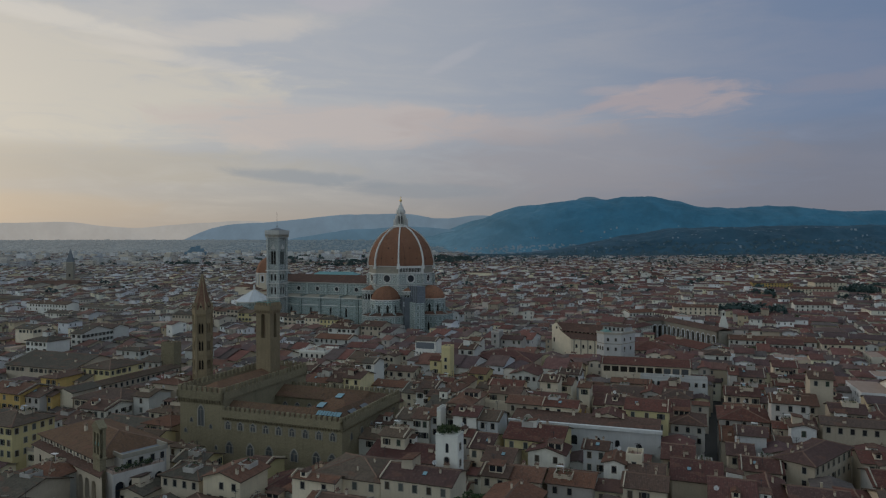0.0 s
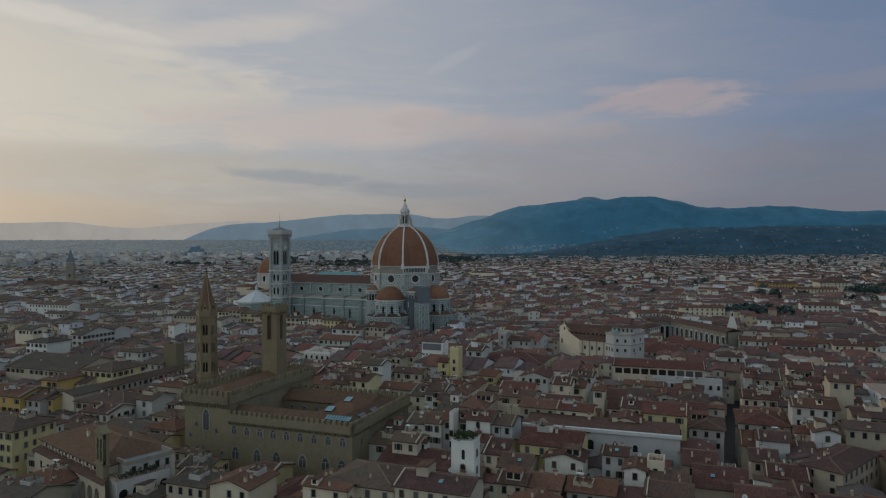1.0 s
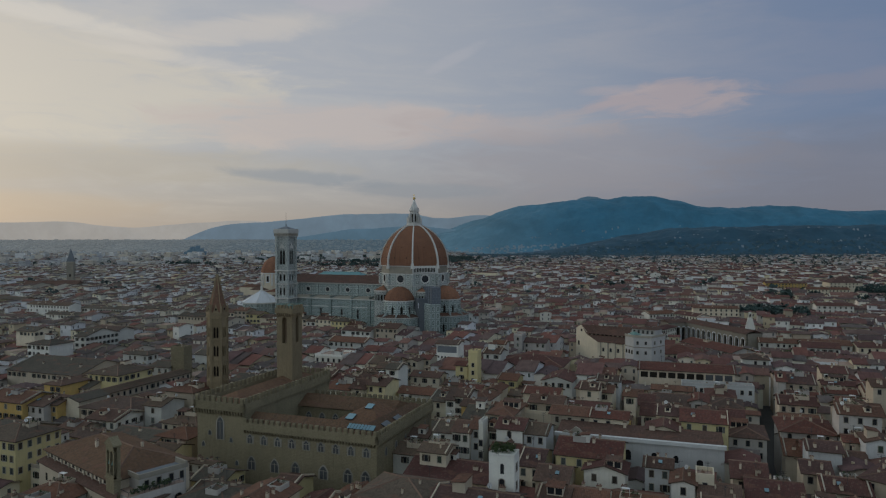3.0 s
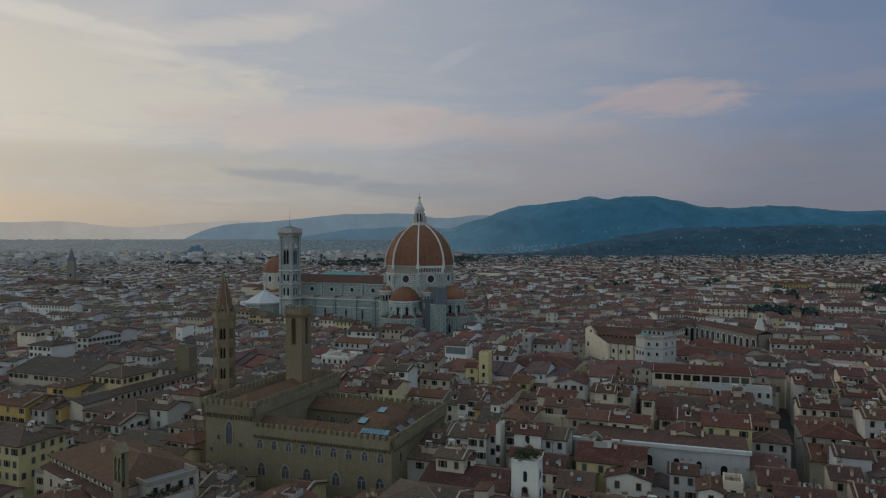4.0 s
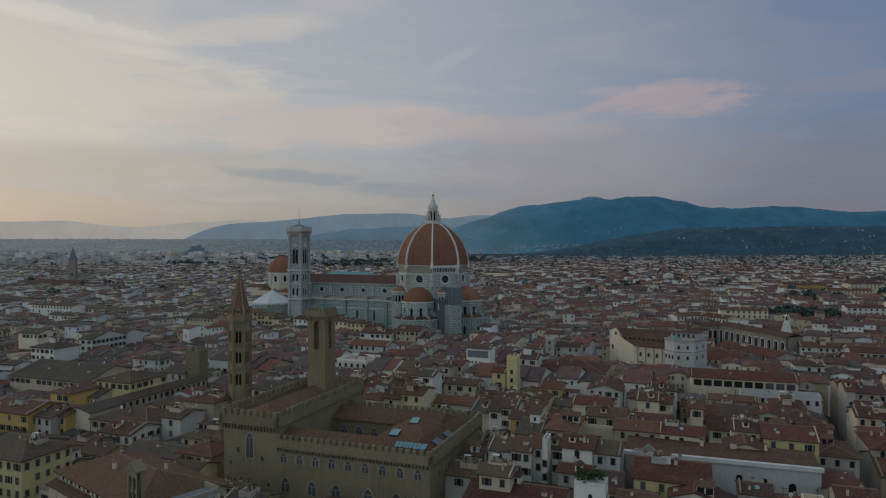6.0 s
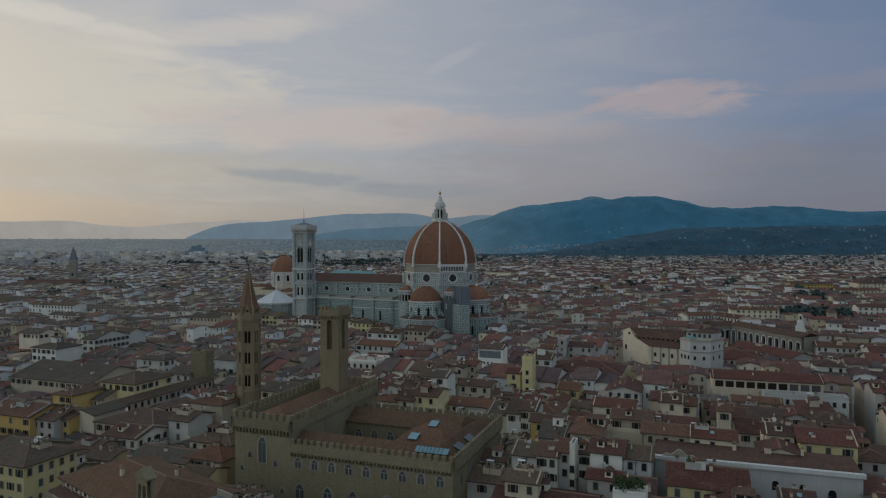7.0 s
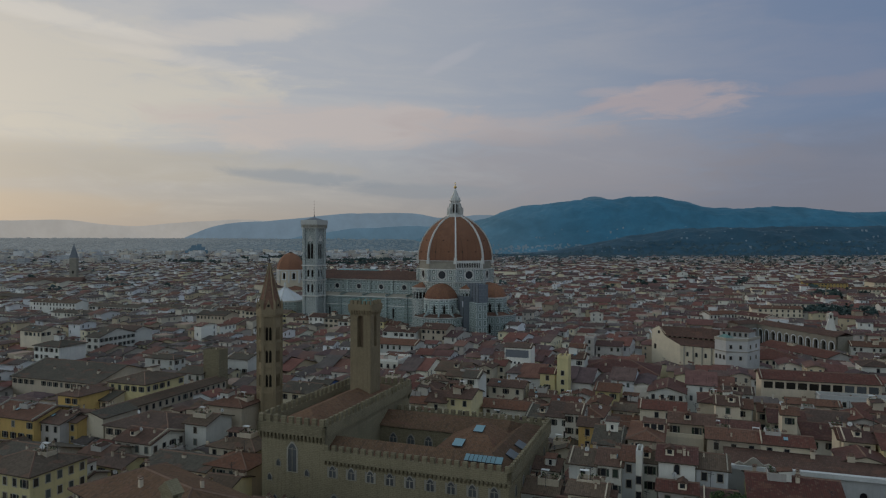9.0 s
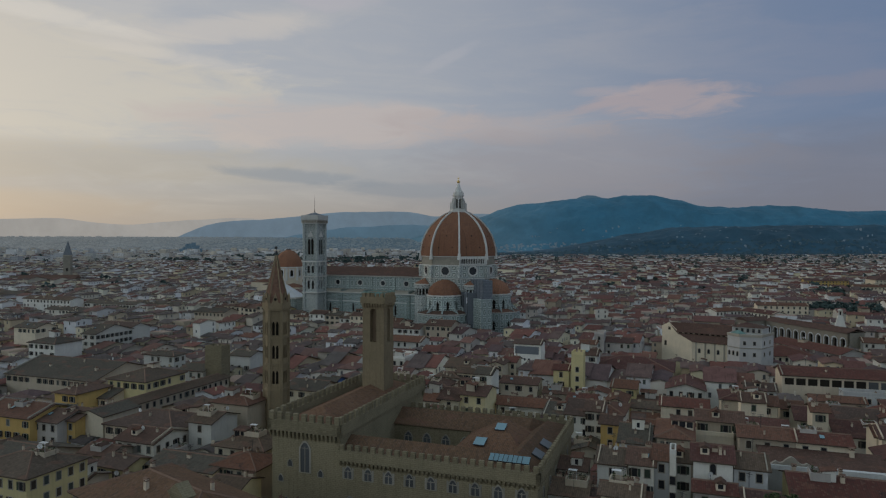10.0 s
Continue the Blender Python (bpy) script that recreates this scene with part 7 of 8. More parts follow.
house(89.9, -374.1, 8.9, 11.7, 16, "beige", rows=1)
house(133.3, -323.6, 5.0, 23.4, 12, "beige", rows=0)
house(120.1, -321.9, 10.8, 15.6, 16, "grey", "hip", rows=2, style='plain')
house(181.7, -195.0, 12.2, 13.0, 18, "white", "hip", rows=1, style='plain')
house(163.6, -256.7, 3.0, 15.6, 20, "grey", rows=3, style='arch')
house(171.4, -256.7, 10.7, 15.6, 19, "beige", rows=1)
house(153.0, -289.5, 12.2, 13.0, 18, "beige", rows=1, style='plain', gap=3)
house(140.2, -319.4, 15.8, 18.2, 17, "grey", "hip", rows=2, style='arch', gap=4.2)
house(136.7, -334.0, 9.5, 13.0, 14, "beige", rows=0)
house(165.1, -306.6, 13.0, 15.6, 19, "beige", rows=2, style='plain')
house(160.1, -322.7, 5.7, 10.4, 15, "pale_wash", rows=1)
house(191.7, -246.3, 9.9, 13.0, 21, "beige", rows=1, style='plain')
house(195.0, -270.5, 9.4, 13.0, 18, "beige", rows=1, gap=5)
house(242.4, -145.6, 19.0, 15.6, 16, "white", rows=1)
house(122.8, -356.7, 6.7, 11.7, 16, "beige", rows=1)
house(140.7, -345.4, 4.5, 10.4, 15, "beige", rows=0)
house(-331.2, 75.4, 51.5, 13.0, 21, "white", rows=2, style='plain', gap=3.6)
house(-291.5, 28.4, 40.2, 10.4, 17, "white", rows=1)
house(-277.4, 68.9, 52.9, 11.7, 18, "white", rows=1)
house(-172.6, -1.6, 25.1, 15.6, 19, "beige", rows=1)
house(-55.7, -231.3, 7.9, 9.1, 17, "blue", rows=0)
house(-241.4, 70.4, 44.0, 11.7, 18, "cream", rows=2)
# larger buildings and gardens of the eastern quarters
house(510.0, 419.7, 53.7, 16, 18, "ochre", deg=-14, rows=2, style="plain", gap=4.0)
house(564.2, 373.8, 39.2, 34, 22, "cream", "hip", pitch=0.45, deg=-14, rows=2, style="plain", gap=4.0)
house(507.0, 310.3, 48.8, 15, 17, "cream", deg=-14, rows=2, style="plain", gap=4.0)
house(266.4, 63.6, 38.2, 12, 18, "cream", deg=-14, rows=2, style="plain", gap=4.0)
house(390.7, 95.9, 31.4, 14, 17, "white", deg=-14, rows=2, style="plain", gap=4.0)
house(318.2, 19.6, 22.5, 12, 12, "cream", deg=-14, rows=2, style="plain", gap=4.0)
house(259.2, -121.9, 26.5, 14, 14, "white", deg=-14, rows=2, style="plain", gap=4.0)
house(283.9, -133.4, 24.0, 14, 14, "cream", deg=-14, rows=2, style="plain", gap=4.0)
for x, y, w, d in ((300, 72, 36, 20), (326, 60, 40, 18), (289.5, 11, 10, 9), (336.3, 18, 8, 8), (505, 330, 44, 22), (560, 300, 50, 24)):
    claim(x, y, w, d, -10)


def build_bell_wall():
    # a free-standing white bell wall, broad below and tapering to one small arch
    t = thing("bell_wall", at_grid(243.5, -55.0, -12), "white plastered bell wall tapering to a small arch", "bell wall")
    claim(243.5, -55, 7, 3, -12)
    s = Shape()
    s.loft([[(-a, -0.7, z), (a, -0.7, z), (a, 0.7, z), (-a, 0.7, z)] for a, z in ((3.2, 0), (3.2, 15.0), (1.5, 21.6), (1.4, 22.0))], 0)
    wall = part("wall", s, ["white"], t)
    s = Shape()
    s.wall((-1.3, -0.6), (1.3, -0.6), 21.9, 25.4, [(1.3, 0.6, 22.4, 24.2, 0.6)], 0, 1, 0.9)
    s.join([(-1.6, -0.9, 25.4), (1.6, -0.9, 25.4), (0, -0.9, 26.4), (-1.6, 0.6, 25.4), (1.6, 0.6, 25.4), (0, 0.6, 26.4)], [(0, 1, 2), (0, 2, 5, 3), (1, 4, 5, 2), (3, 5, 4)])
    part("bell_arch", s, ["white", "hole"], wall)


build_bell_wall()
house(400.8, 627.3, 42.4, 18.2, 20, "beige", "hip")
house(599.3, 809.4, 47.4, 18.2, 20, "white", "hip")
house(385.0, 606.0, 17.0, 6.0, 23, "white", "gable", "y", rows=1, style="arch", gap=9)
house(-419.0, 160.0, 42.0, 14.0, 19, "stone", "gable", rows=0, extras=False)
house(-34.0, -371.6, 12.7, 10.4, 15, "beige", "hip", rows=1)
house(-194.7, -96.5, 23.0, 15.6, 20, "white", rows=2, style='plain')
house(241.7, -105.0, 28.9, 13.0, 12.5, "white", rows=1)
house(171.5, -343.1, 10.2, 11.7, 13, "beige", rows=1)
house(24.4, -330.7, 6.4, 12.0, 20, "white", "gable", rows=2, style='plain', gap=4)
house(29.7, -334.3, 5.3, 12.0, 21, "white", "gable", rows=3, style='open', gap=2.6)
house(34.0, -334.7, 3.0, 11.0, 22, "pale_wash", "gable", rows=2, style='plain')
house(34.2, -340.8, 1.3, 5.0, 24, "white", "flat", rows=3, style='plain', extras=False)
house(39.0, -333.9, 3.1, 9.0, 21, "white", "gable", rows=2, style='open', gap=2.4)
house(43.6, -338.4, 7.7, 12.0, 23, "white", "gable", rows=1, style='arch', gap=5)
house(50.6, -340.5, 6.5, 11.0, 22, "pale_wash", "gable", rows=2, style='plain')
house(20.9, -349.8, 7.8, 8.0, 19.3, "cream", "gable", rows=2, style='closed', gap=3.4)
house(40.8, -346.5, 7.7, 7.0, 18.5, "grey", "gable", rows=1, style='plain')
house(35.2, -311.4, 7.1, 17.0, 19.5, "pale_wash", "gable", rows=0)
house(43.5, -316.2, 8.2, 17.0, 22, "beige", "hip", rows=1, style='open', gap=3)
house(32.9, -295.9, 5.1, 9.0, 19, "ochre", "gable", rows=2, style='plain')
house(31.3, -284.8, 5.1, 11.0, 20, "white", "gable", rows=2, style='open', gap=2.5)
house(54.9, -310.6, 10.6, 3.0, 19, "cream", "flat", rows=0, extras=False)
house(58.9, -305.9, 11.1, 10.0, 22.5, "beige", "gable", rows=1, style='open', gap=2.6)
house(64.5, -319.6, 12.2, 10.0, 22, "beige", "gable", rows=1, style='closed', gap=3.6)
house(75.5, -324.3, 11.5, 9.0, 22, "cream", "gable", rows=1, style='plain', gap=3.2)
house(76.4, -322.9, 11.8, 5.0, 18.5, "ochre", "flat", rows=0, extras=False)
house(78.8, -282.7, 7.0, 10.0, 22, "cream", "gable", rows=1, style='closed', gap=3.6)
house(90.7, -262.7, 9.1, 9.0, 21, "pale_wash", "gable", rows=1, style='plain', gap=3)
house(89.3, -299.1, 3.9, 8.0, 23, "cream", "gable", rows=1, style='open', gap=4)
house(97.4, -318.0, 9.4, 10.0, 21.5, "cream", "gable", rows=1, style='closed', gap=5)
house(95.7, -320.1, 6.9, 11.0, 22, "cream", "gable", rows=1, style='closed', gap=3.4)
house(90.4, -331.3, 10.0, 9.0, 20, "cream", "gable", ridge='y', rows=1, style='plain', gap=6)
house(65.7, -360.1, 10.5, 9.0, 17.5, "white", "gable", ridge='y', rows=1, style='closed', gap=5)
house(79.6, -360.3, 6.6, 8.0, 18.5, "pale_wash", "gable", rows=2, style='closed', gap=3.2)
house(82.5, -370.4, 5.5, 9.0, 18, "white", "gable", ridge='y', rows=2, style='plain', gap=4)
house(87.5, -371.3, 4.3, 6.0, 19, "cream", "flat", rows=2, style='plain', gap=2.4)
house(57.2, -378.2, 8.7, 11.0, 16.5, "beige", "gable", rows=1, style='plain')
house(68.8, -380.2, 11.3, 11.0, 16, "grey", "gable", rows=1, style='plain')
house(85.7, -387.3, 10.1, 11.0, 17.5, "cream", "gable", rows=1, style='open', gap=3.2)
house(151.9, -328.0, 11.4, 11.0, 24, "grey", "gable", rows=2, style='plain', gap=3.4)
house(176.5, -302.6, 7.6, 11.0, 27, "beige", "gable", rows=1, style='open', gap=3.2)
house(170.9, -328.8, 10.2, 12.0, 21, "beige", "gable", rows=1)
house(166.9, -340.8, 20.0, 9.0, 19.5, "beige", "gable", rows=1, style='plain')
house(129.9, -347.9, 8.3, 10.0, 19, "pale_wash", "gable", rows=0)
house(147.9, -344.1, 7.0, 9.0, 20, "pale_wash", "gable", ridge='y', rows=1, style='plain', gap=5)
house(104.6, -327.1, 13.4, 14.0, 22, "yellow", "gable", rows=3, style='closed', gap=3.6)
house(16.0, -231.0, 13.6, 10.0, 16.5, "cream", "gable", rows=1, style='plain', gap=4.5, sides='se')
house(14.1, -249.6, 19.5, 7.0, 13.5, "white", "gable", rows=1, style='plain', gap=4)
house(9.1, -213.4, 5.5, 9.0, 20.5, "cream", "gable", ridge='y', rows=4, style='plain', gap=2.6, sides='sw')
house(-0.5, -225.1, 13.5, 9.0, 19, "cream", "gable", rows=2, style='open', gap=2.6, sides='se')
house(-11.0, -224.8, 9.5, 8.0, 17.5, "white", "hip", rows=2, style='plain', gap=3, sides='se')
house(-1.7, -232.6, 13.6, 7.0, 15, "white", "gable", rows=1, style='plain', gap=3.2, sides='se')
# lower back buildings in front of the taller eastern houses
for x, y, w, d, h in ((171.4, -256.7, 12, 15.6, 19), (191.7, -246.3, 12, 13.0, 21), (195.0, -270.5, 11, 13.0, 18), (165.1, -306.6, 14, 15.6, 19), (153.0, -289.5, 13, 13.0, 18), (176.5, -302.6, 9, 11.0, 25), (120, -254, 16, 6, 20), (137, -258.5, 28, 7.0, 17.5), (151.9, -328.0, 11, 11.0, 21)):
    for row in range(2):
        p = at_grid(x, y, GRID) @ Vector((0, -d / 2 - 3.9 - 7.4 * row, 0))
        if free(p.x, p.y, w, 7, GRID, 1.2):
            house(p.x, p.y, w, 7.4, h - 3.6 - 2.0 * row, ("beige", "grey")[row], deg=GRID, rows=1)
awning_house = house(26.5, -177.2, 12.3, 9.0, 23, "white", "gable", rows=0, extras=False)
for z0, z1, mat, nm, words in ((18.2, 21.6, "slate", "loggia_awning", "grey awning drawn across the loggia"), (15.2, 16.2, "glass", "window_strip", "")):
    s = Shape()
    if nm == "loggia_awning":
        s.box(-5.6, 5.2, -4.62, -4.40, z0, z1)
    else:
        for k in range(4):
            s.box(-5.4 + 1.9 * k, -5.4 + 0.8 + 1.9 * k, -4.55, -4.40, z0, z1)
    part(nm, s, [mat], awning_house, words)
house(15.3, -205.5, 5.4, 10.0, 20, "cream", "gable", rows=2, style='plain', gap=2.4)
house(48.9, -197.0, 8.7, 11.0, 21.5, "white", "gable", rows=3, style='plain', gap=3.2)
house(53.7, -178.2, 6.7, 8.0, 23, "white", "gable", rows=1, style='plain', gap=4)
house(32.6, -225.7, 5.8, 9.0, 20.5, "yellow", "gable", rows=3, style='closed', gap=3)


# ---------------------------------------------------------------- the rest of the old town
def in_view(x, y, margin=20.0):
    return any(abs(x - cx) < 0.70 * (y - cy) + margin and y > cy + 10 for cx, cy in ((34.8, -556.3), (-17.0, -484.2)))


def to_world(e, n):
    return E_AX * e + N_AX * n


def city_lots():
    """Blocks of narrow lots along the street grid: middle of the lot, its size, and which way its ridge runs."""
    r = random.Random(5)
    n = -760.0
    while n < 1500:
        bd = r.uniform(24, 40)
        e = -1700.0 + r.uniform(0, 40)
        while e < 1700:
            bw = r.uniform(38, 85)
            mid = to_world(e + bw / 2, n + bd / 2)
            if in_view(mid.x, mid.y, 60) and mid.length < 1500:
                bend = r.uniform(-5, 5) if mid.y < -150 else r.uniform(-24, 24)
                if mid.y > -160 and r.random() < 0.10:
                    # a large single building with a long roof
                    yield mid.x, mid.y, min(bw * 0.7, 42), bd * 0.4, GRID + bend * 0.5, r
                    e += bw + r.uniform(3.2, 5.5)
                    continue
                two = bd > 30
                depths = [(n, bd * r.uniform(0.40, 0.52))] if two else [(n, bd)]
                if two:
                    depths.append((n + bd - bd * r.uniform(0.36, 0.46), bd * r.uniform(0.36, 0.46)))
                for n0, dd in depths:
                    x = e
                    while x < e + bw - 5:
                        w = min(r.uniform(9, 22) if mid.x > 140 and mid.y > -150 and r.random() < 0.3 else r.uniform(6, 14) if mid.y < -230 else r.choice((r.uniform(4.5, 8), r.uniform(5, 11))), e + bw - x)
                        if w < 4.5:
                            break
                        d2 = dd * r.uniform(0.8, 1.08)
                        p = to_world(x + w / 2, n0 + dd / 2 + r.uniform(-1, 1))
                        yield p.x, p.y, w - 0.05, d2, GRID + bend * 0.5, r
                        x += w
            e += bw + r.uniform(3.2, 5.5)
        n += bd + r.uniform(3.2, 6.0)


def low_roofs(x, y):
    """The most that roofs may rise where lower quarters lie before a large building."""
    return min([10.5 if math.hypot(x - a, y - b) < q else 99 for a, b, q in ((502, 370, 48), (566, 330, 42), (498, 275, 40), (384, 66, 34), (258, 34, 32), (254, -146, 26), (280, -158, 24))])


near_count = 0
mid = Shape()
mid_roof = Shape()


def stuff_house(s, sr, x, y, w, d, h, roof, ridge, deg, windows, r, mats=(0, 0)):
    rise = (0.30 if y < -120 else 0.23) * ((d if ridge == "x" else w) / 2 if roof == "gable" else min(w, d) / 2)
    a = Shape()
    block_shape(a, w, d, h, roof, ridge, rise, mats[0], 2)
    m = at_grid(x, y, deg)
    k = len(s.v)
    s.v.extend(tuple(m @ Vector(p)) for p in a.v)
    s.f.extend(tuple(k + i for i in f) for f in a.f)
    s.m.extend(a.m)
    if roof != "flat":
        o = 0.6
        aa, bb, z0 = w / 2 + o, d / 2 + o, h - 0.12
        if roof == "gable" and ridge == "x":
            q, f = [(-aa, -bb, z0), (aa, -bb, z0), (aa, 0, h + rise), (-aa, 0, h + rise), (aa, bb, z0), (-aa, bb, z0)], [(0, 1, 2, 3), (3, 2, 4, 5)]
        elif roof == "gable":
            q, f = [(-aa, -bb, z0), (0, -bb, h + rise), (0, bb, h + rise), (-aa, bb, z0), (aa, -bb, z0), (aa, bb, z0)], [(0, 1, 2, 3), (1, 4, 5, 2)]
        else:
            q = [(-aa, -bb, z0), (aa, -bb, z0), (aa, bb, z0), (-aa, bb, z0)]
            if aa > bb:
                q, f = q + [(-(aa - bb), 0, h + rise), (aa - bb, 0, h + rise)], [(0, 1, 5, 4), (1, 2, 5), (2, 3, 4, 5), (3, 0, 4)]
            else:
                q, f = q + [(0, -(bb - aa), h + rise), (0, bb - aa, h + rise)], [(0, 1, 4), (1, 2, 5, 4), (2, 3, 5), (3, 0, 4, 5)]
        tone = r.random() + (0.35 if x > 40 + 0.1 * y else -0.08 if x < -60 - 0.1 * y else 0.1)
        sr.join([m @ Vector(p) for p in q], f, 2 if tone > 0.75 else 3 if tone < 0.2 else 0)
        sr.join([m @ Vector((x0, y0, z1 - 0.3)) for x0, y0, z1 in q], [tuple(reversed(g)) for g in f], 1)
        if windows:
            for _ in range(r.choice((0, 1, 1, 2))):
                cu, cv = r.uniform(-0.35, 0.35) * w, r.uniform(-0.35, 0.35) * d
                cz = h + rise * 0.4
                kk = Shape()
                e2 = r.choice((0.22, 0.28, 0.36))
                kk.box(cu - e2, cu + e2, cv - 0.28, cv + 0.28, cz - 0.8, cz + r.uniform(0.7, 1.7))
                s.join([m @ Vector(p) for p in kk.v], kk.f, 3)
    if windows:
        for length, mm in ((w, pose(0, -d / 2, 0)), (d, pose(w / 2, 0, 0, 0, 0, 90)), (d, pose(-w / 2, 0, 0, 0, 0, -90))):
            g = m @ mm
            n = max(1, int(length / 3.3))
            tall = r.uniform(1.5, 1.9)
            for row in range(2):
                z = h - 2.8 - 3.4 * row
                for i in range(n):
                    if r.random() < 0.42 or z < 2:
                        continue
                    u = (i + 0.5) * length / n - length / 2
                    s.face([g @ Vector((u + dx, -0.05, z + dz)) for dx, dz in ((-0.5, 0), (0.5, 0), (0.5, tall), (-0.5, tall))], r.choice((1, 1, 4)))


def settle(x, y, w, d, deg, r, h):
    """Builds a house of the general town, as a thing of its own near by, joined with the rest far off."""
    global near_count
    dist = math.hypot(x - 5, y + 520)
    roof, ridge = r.choice((("gable", "x"), ("gable", "x"), ("gable", "y"), ("hip", "x"), ("gable", "x"), ("gable", "y")))
    if ridge == "y" and (w > 12 or (dist > 320 and r.random() < 0.25)):
        ridge = "x"
    if roof == "gable" and r.random() < (0.04 if dist < 320 else 0.07):
        roof = "flat"
    if dist < 290 and near_count < NEAR_MAX:
        near_count += 1
        # darker plasters eastwards stand in for the dimmer light on that side
        house(x, y, w, d, h, r.choice(("beige", "grey", "beige", "mixed")) if x > 110 else r.choice(("mixed", "beige", "white", "cream", "mixed")) if x > 60 else r.choice(("mixed", "cream", "yellow", "beige", "mixed")) if x < -40 else "mixed", roof, ridge, 0.31, deg, "s" if r.random() < 0.6 else ("se" if x < 5 else "sw"), 2, gap=3.6)
    else:
        claim(x, y, w, d, deg)
        stuff_house(mid, mid_roof, x, y, w, d, h, roof, ridge, deg, dist < 1000, r, (3 if r.random() < (0.35 if dist < 900 and x > 60 else 0.4 if x < -50 and dist < 700 else 0.1) else 0, 0))


for x, y, w, d, deg, r in city_lots():
    dist = math.hypot(x - 5, y + 520)
    if not in_view(x, y, 25) or y < -470 or dist < 120 or not free(x, y, w, d, deg, 0.6):
        continue
    h = r.choice((r.uniform(12, 14.5), r.uniform(13, 16), r.uniform(14, 17.5), r.uniform(13, 15)))
    if dist > 400:
        # farther off the roofs are narrower and the heights more broken
        d *= r.uniform(0.72, 1.0)
        h = r.choice((r.uniform(10, 13), r.uniform(12, 15.5), r.uniform(13.5, 17), r.uniform(15, 20)))
        if x > 130:
            h = 10.5 + (h - 10) * 0.9
        if math.hypot(x - 213, y + 100) < 52 or math.hypot(x - 182, y + 130) < 50:
            h = min(h, 9)
        h = min(h, low_roofs(x, y))
        if abs(x) < 130 and y < -20:
            h = min(h, 16)
    if x < -75 and -330 < y < -70:
        h = min(h, 10 + 0.4 * (h - 9))
    if dist < 360 and x > 100:
        h = 14.5 + (h - 14.5) * 0.4
    if dist < 330 and x > -60:
        h += 2.5
    settle(x, y, w, d, deg, r, h)
# courts and gaps are filled with lower back buildings
r = random.Random(77)
for band in range(2):
    e = -420.0
    while e < 520:
        n = -620.0
        while n < 240:
            p = to_world(e + r.uniform(-2, 2), n + r.uniform(-2, 2))
            w, d = (r.uniform(8, 11), r.uniform(8, 11)) if band == 0 else (r.uniform(5, 7), r.uniform(5.5, 8))
            if in_view(p.x, p.y, 15) and p.y > -450 and math.hypot(p.x - 5, p.y + 520) > 115 and free(p.x, p.y, w, d, GRID, 0.9):
                cap = 8.5 if math.hypot(p.x - 182, p.y + 130) < 50 else low_roofs(p.x, p.y)
                settle(p.x, p.y, w, d, GRID + r.uniform(-4, 4), r, min(cap, (r.uniform(12.5, 15.5) if p.x > 100 else r.uniform(9.5, 14)) if band == 0 else r.uniform(8, 12.5)))
            n += 5.5
        e += 5.5
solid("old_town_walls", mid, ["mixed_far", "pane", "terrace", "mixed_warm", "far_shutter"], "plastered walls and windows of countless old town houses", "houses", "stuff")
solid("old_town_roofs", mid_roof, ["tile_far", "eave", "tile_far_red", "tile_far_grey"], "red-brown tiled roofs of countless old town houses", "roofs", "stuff")


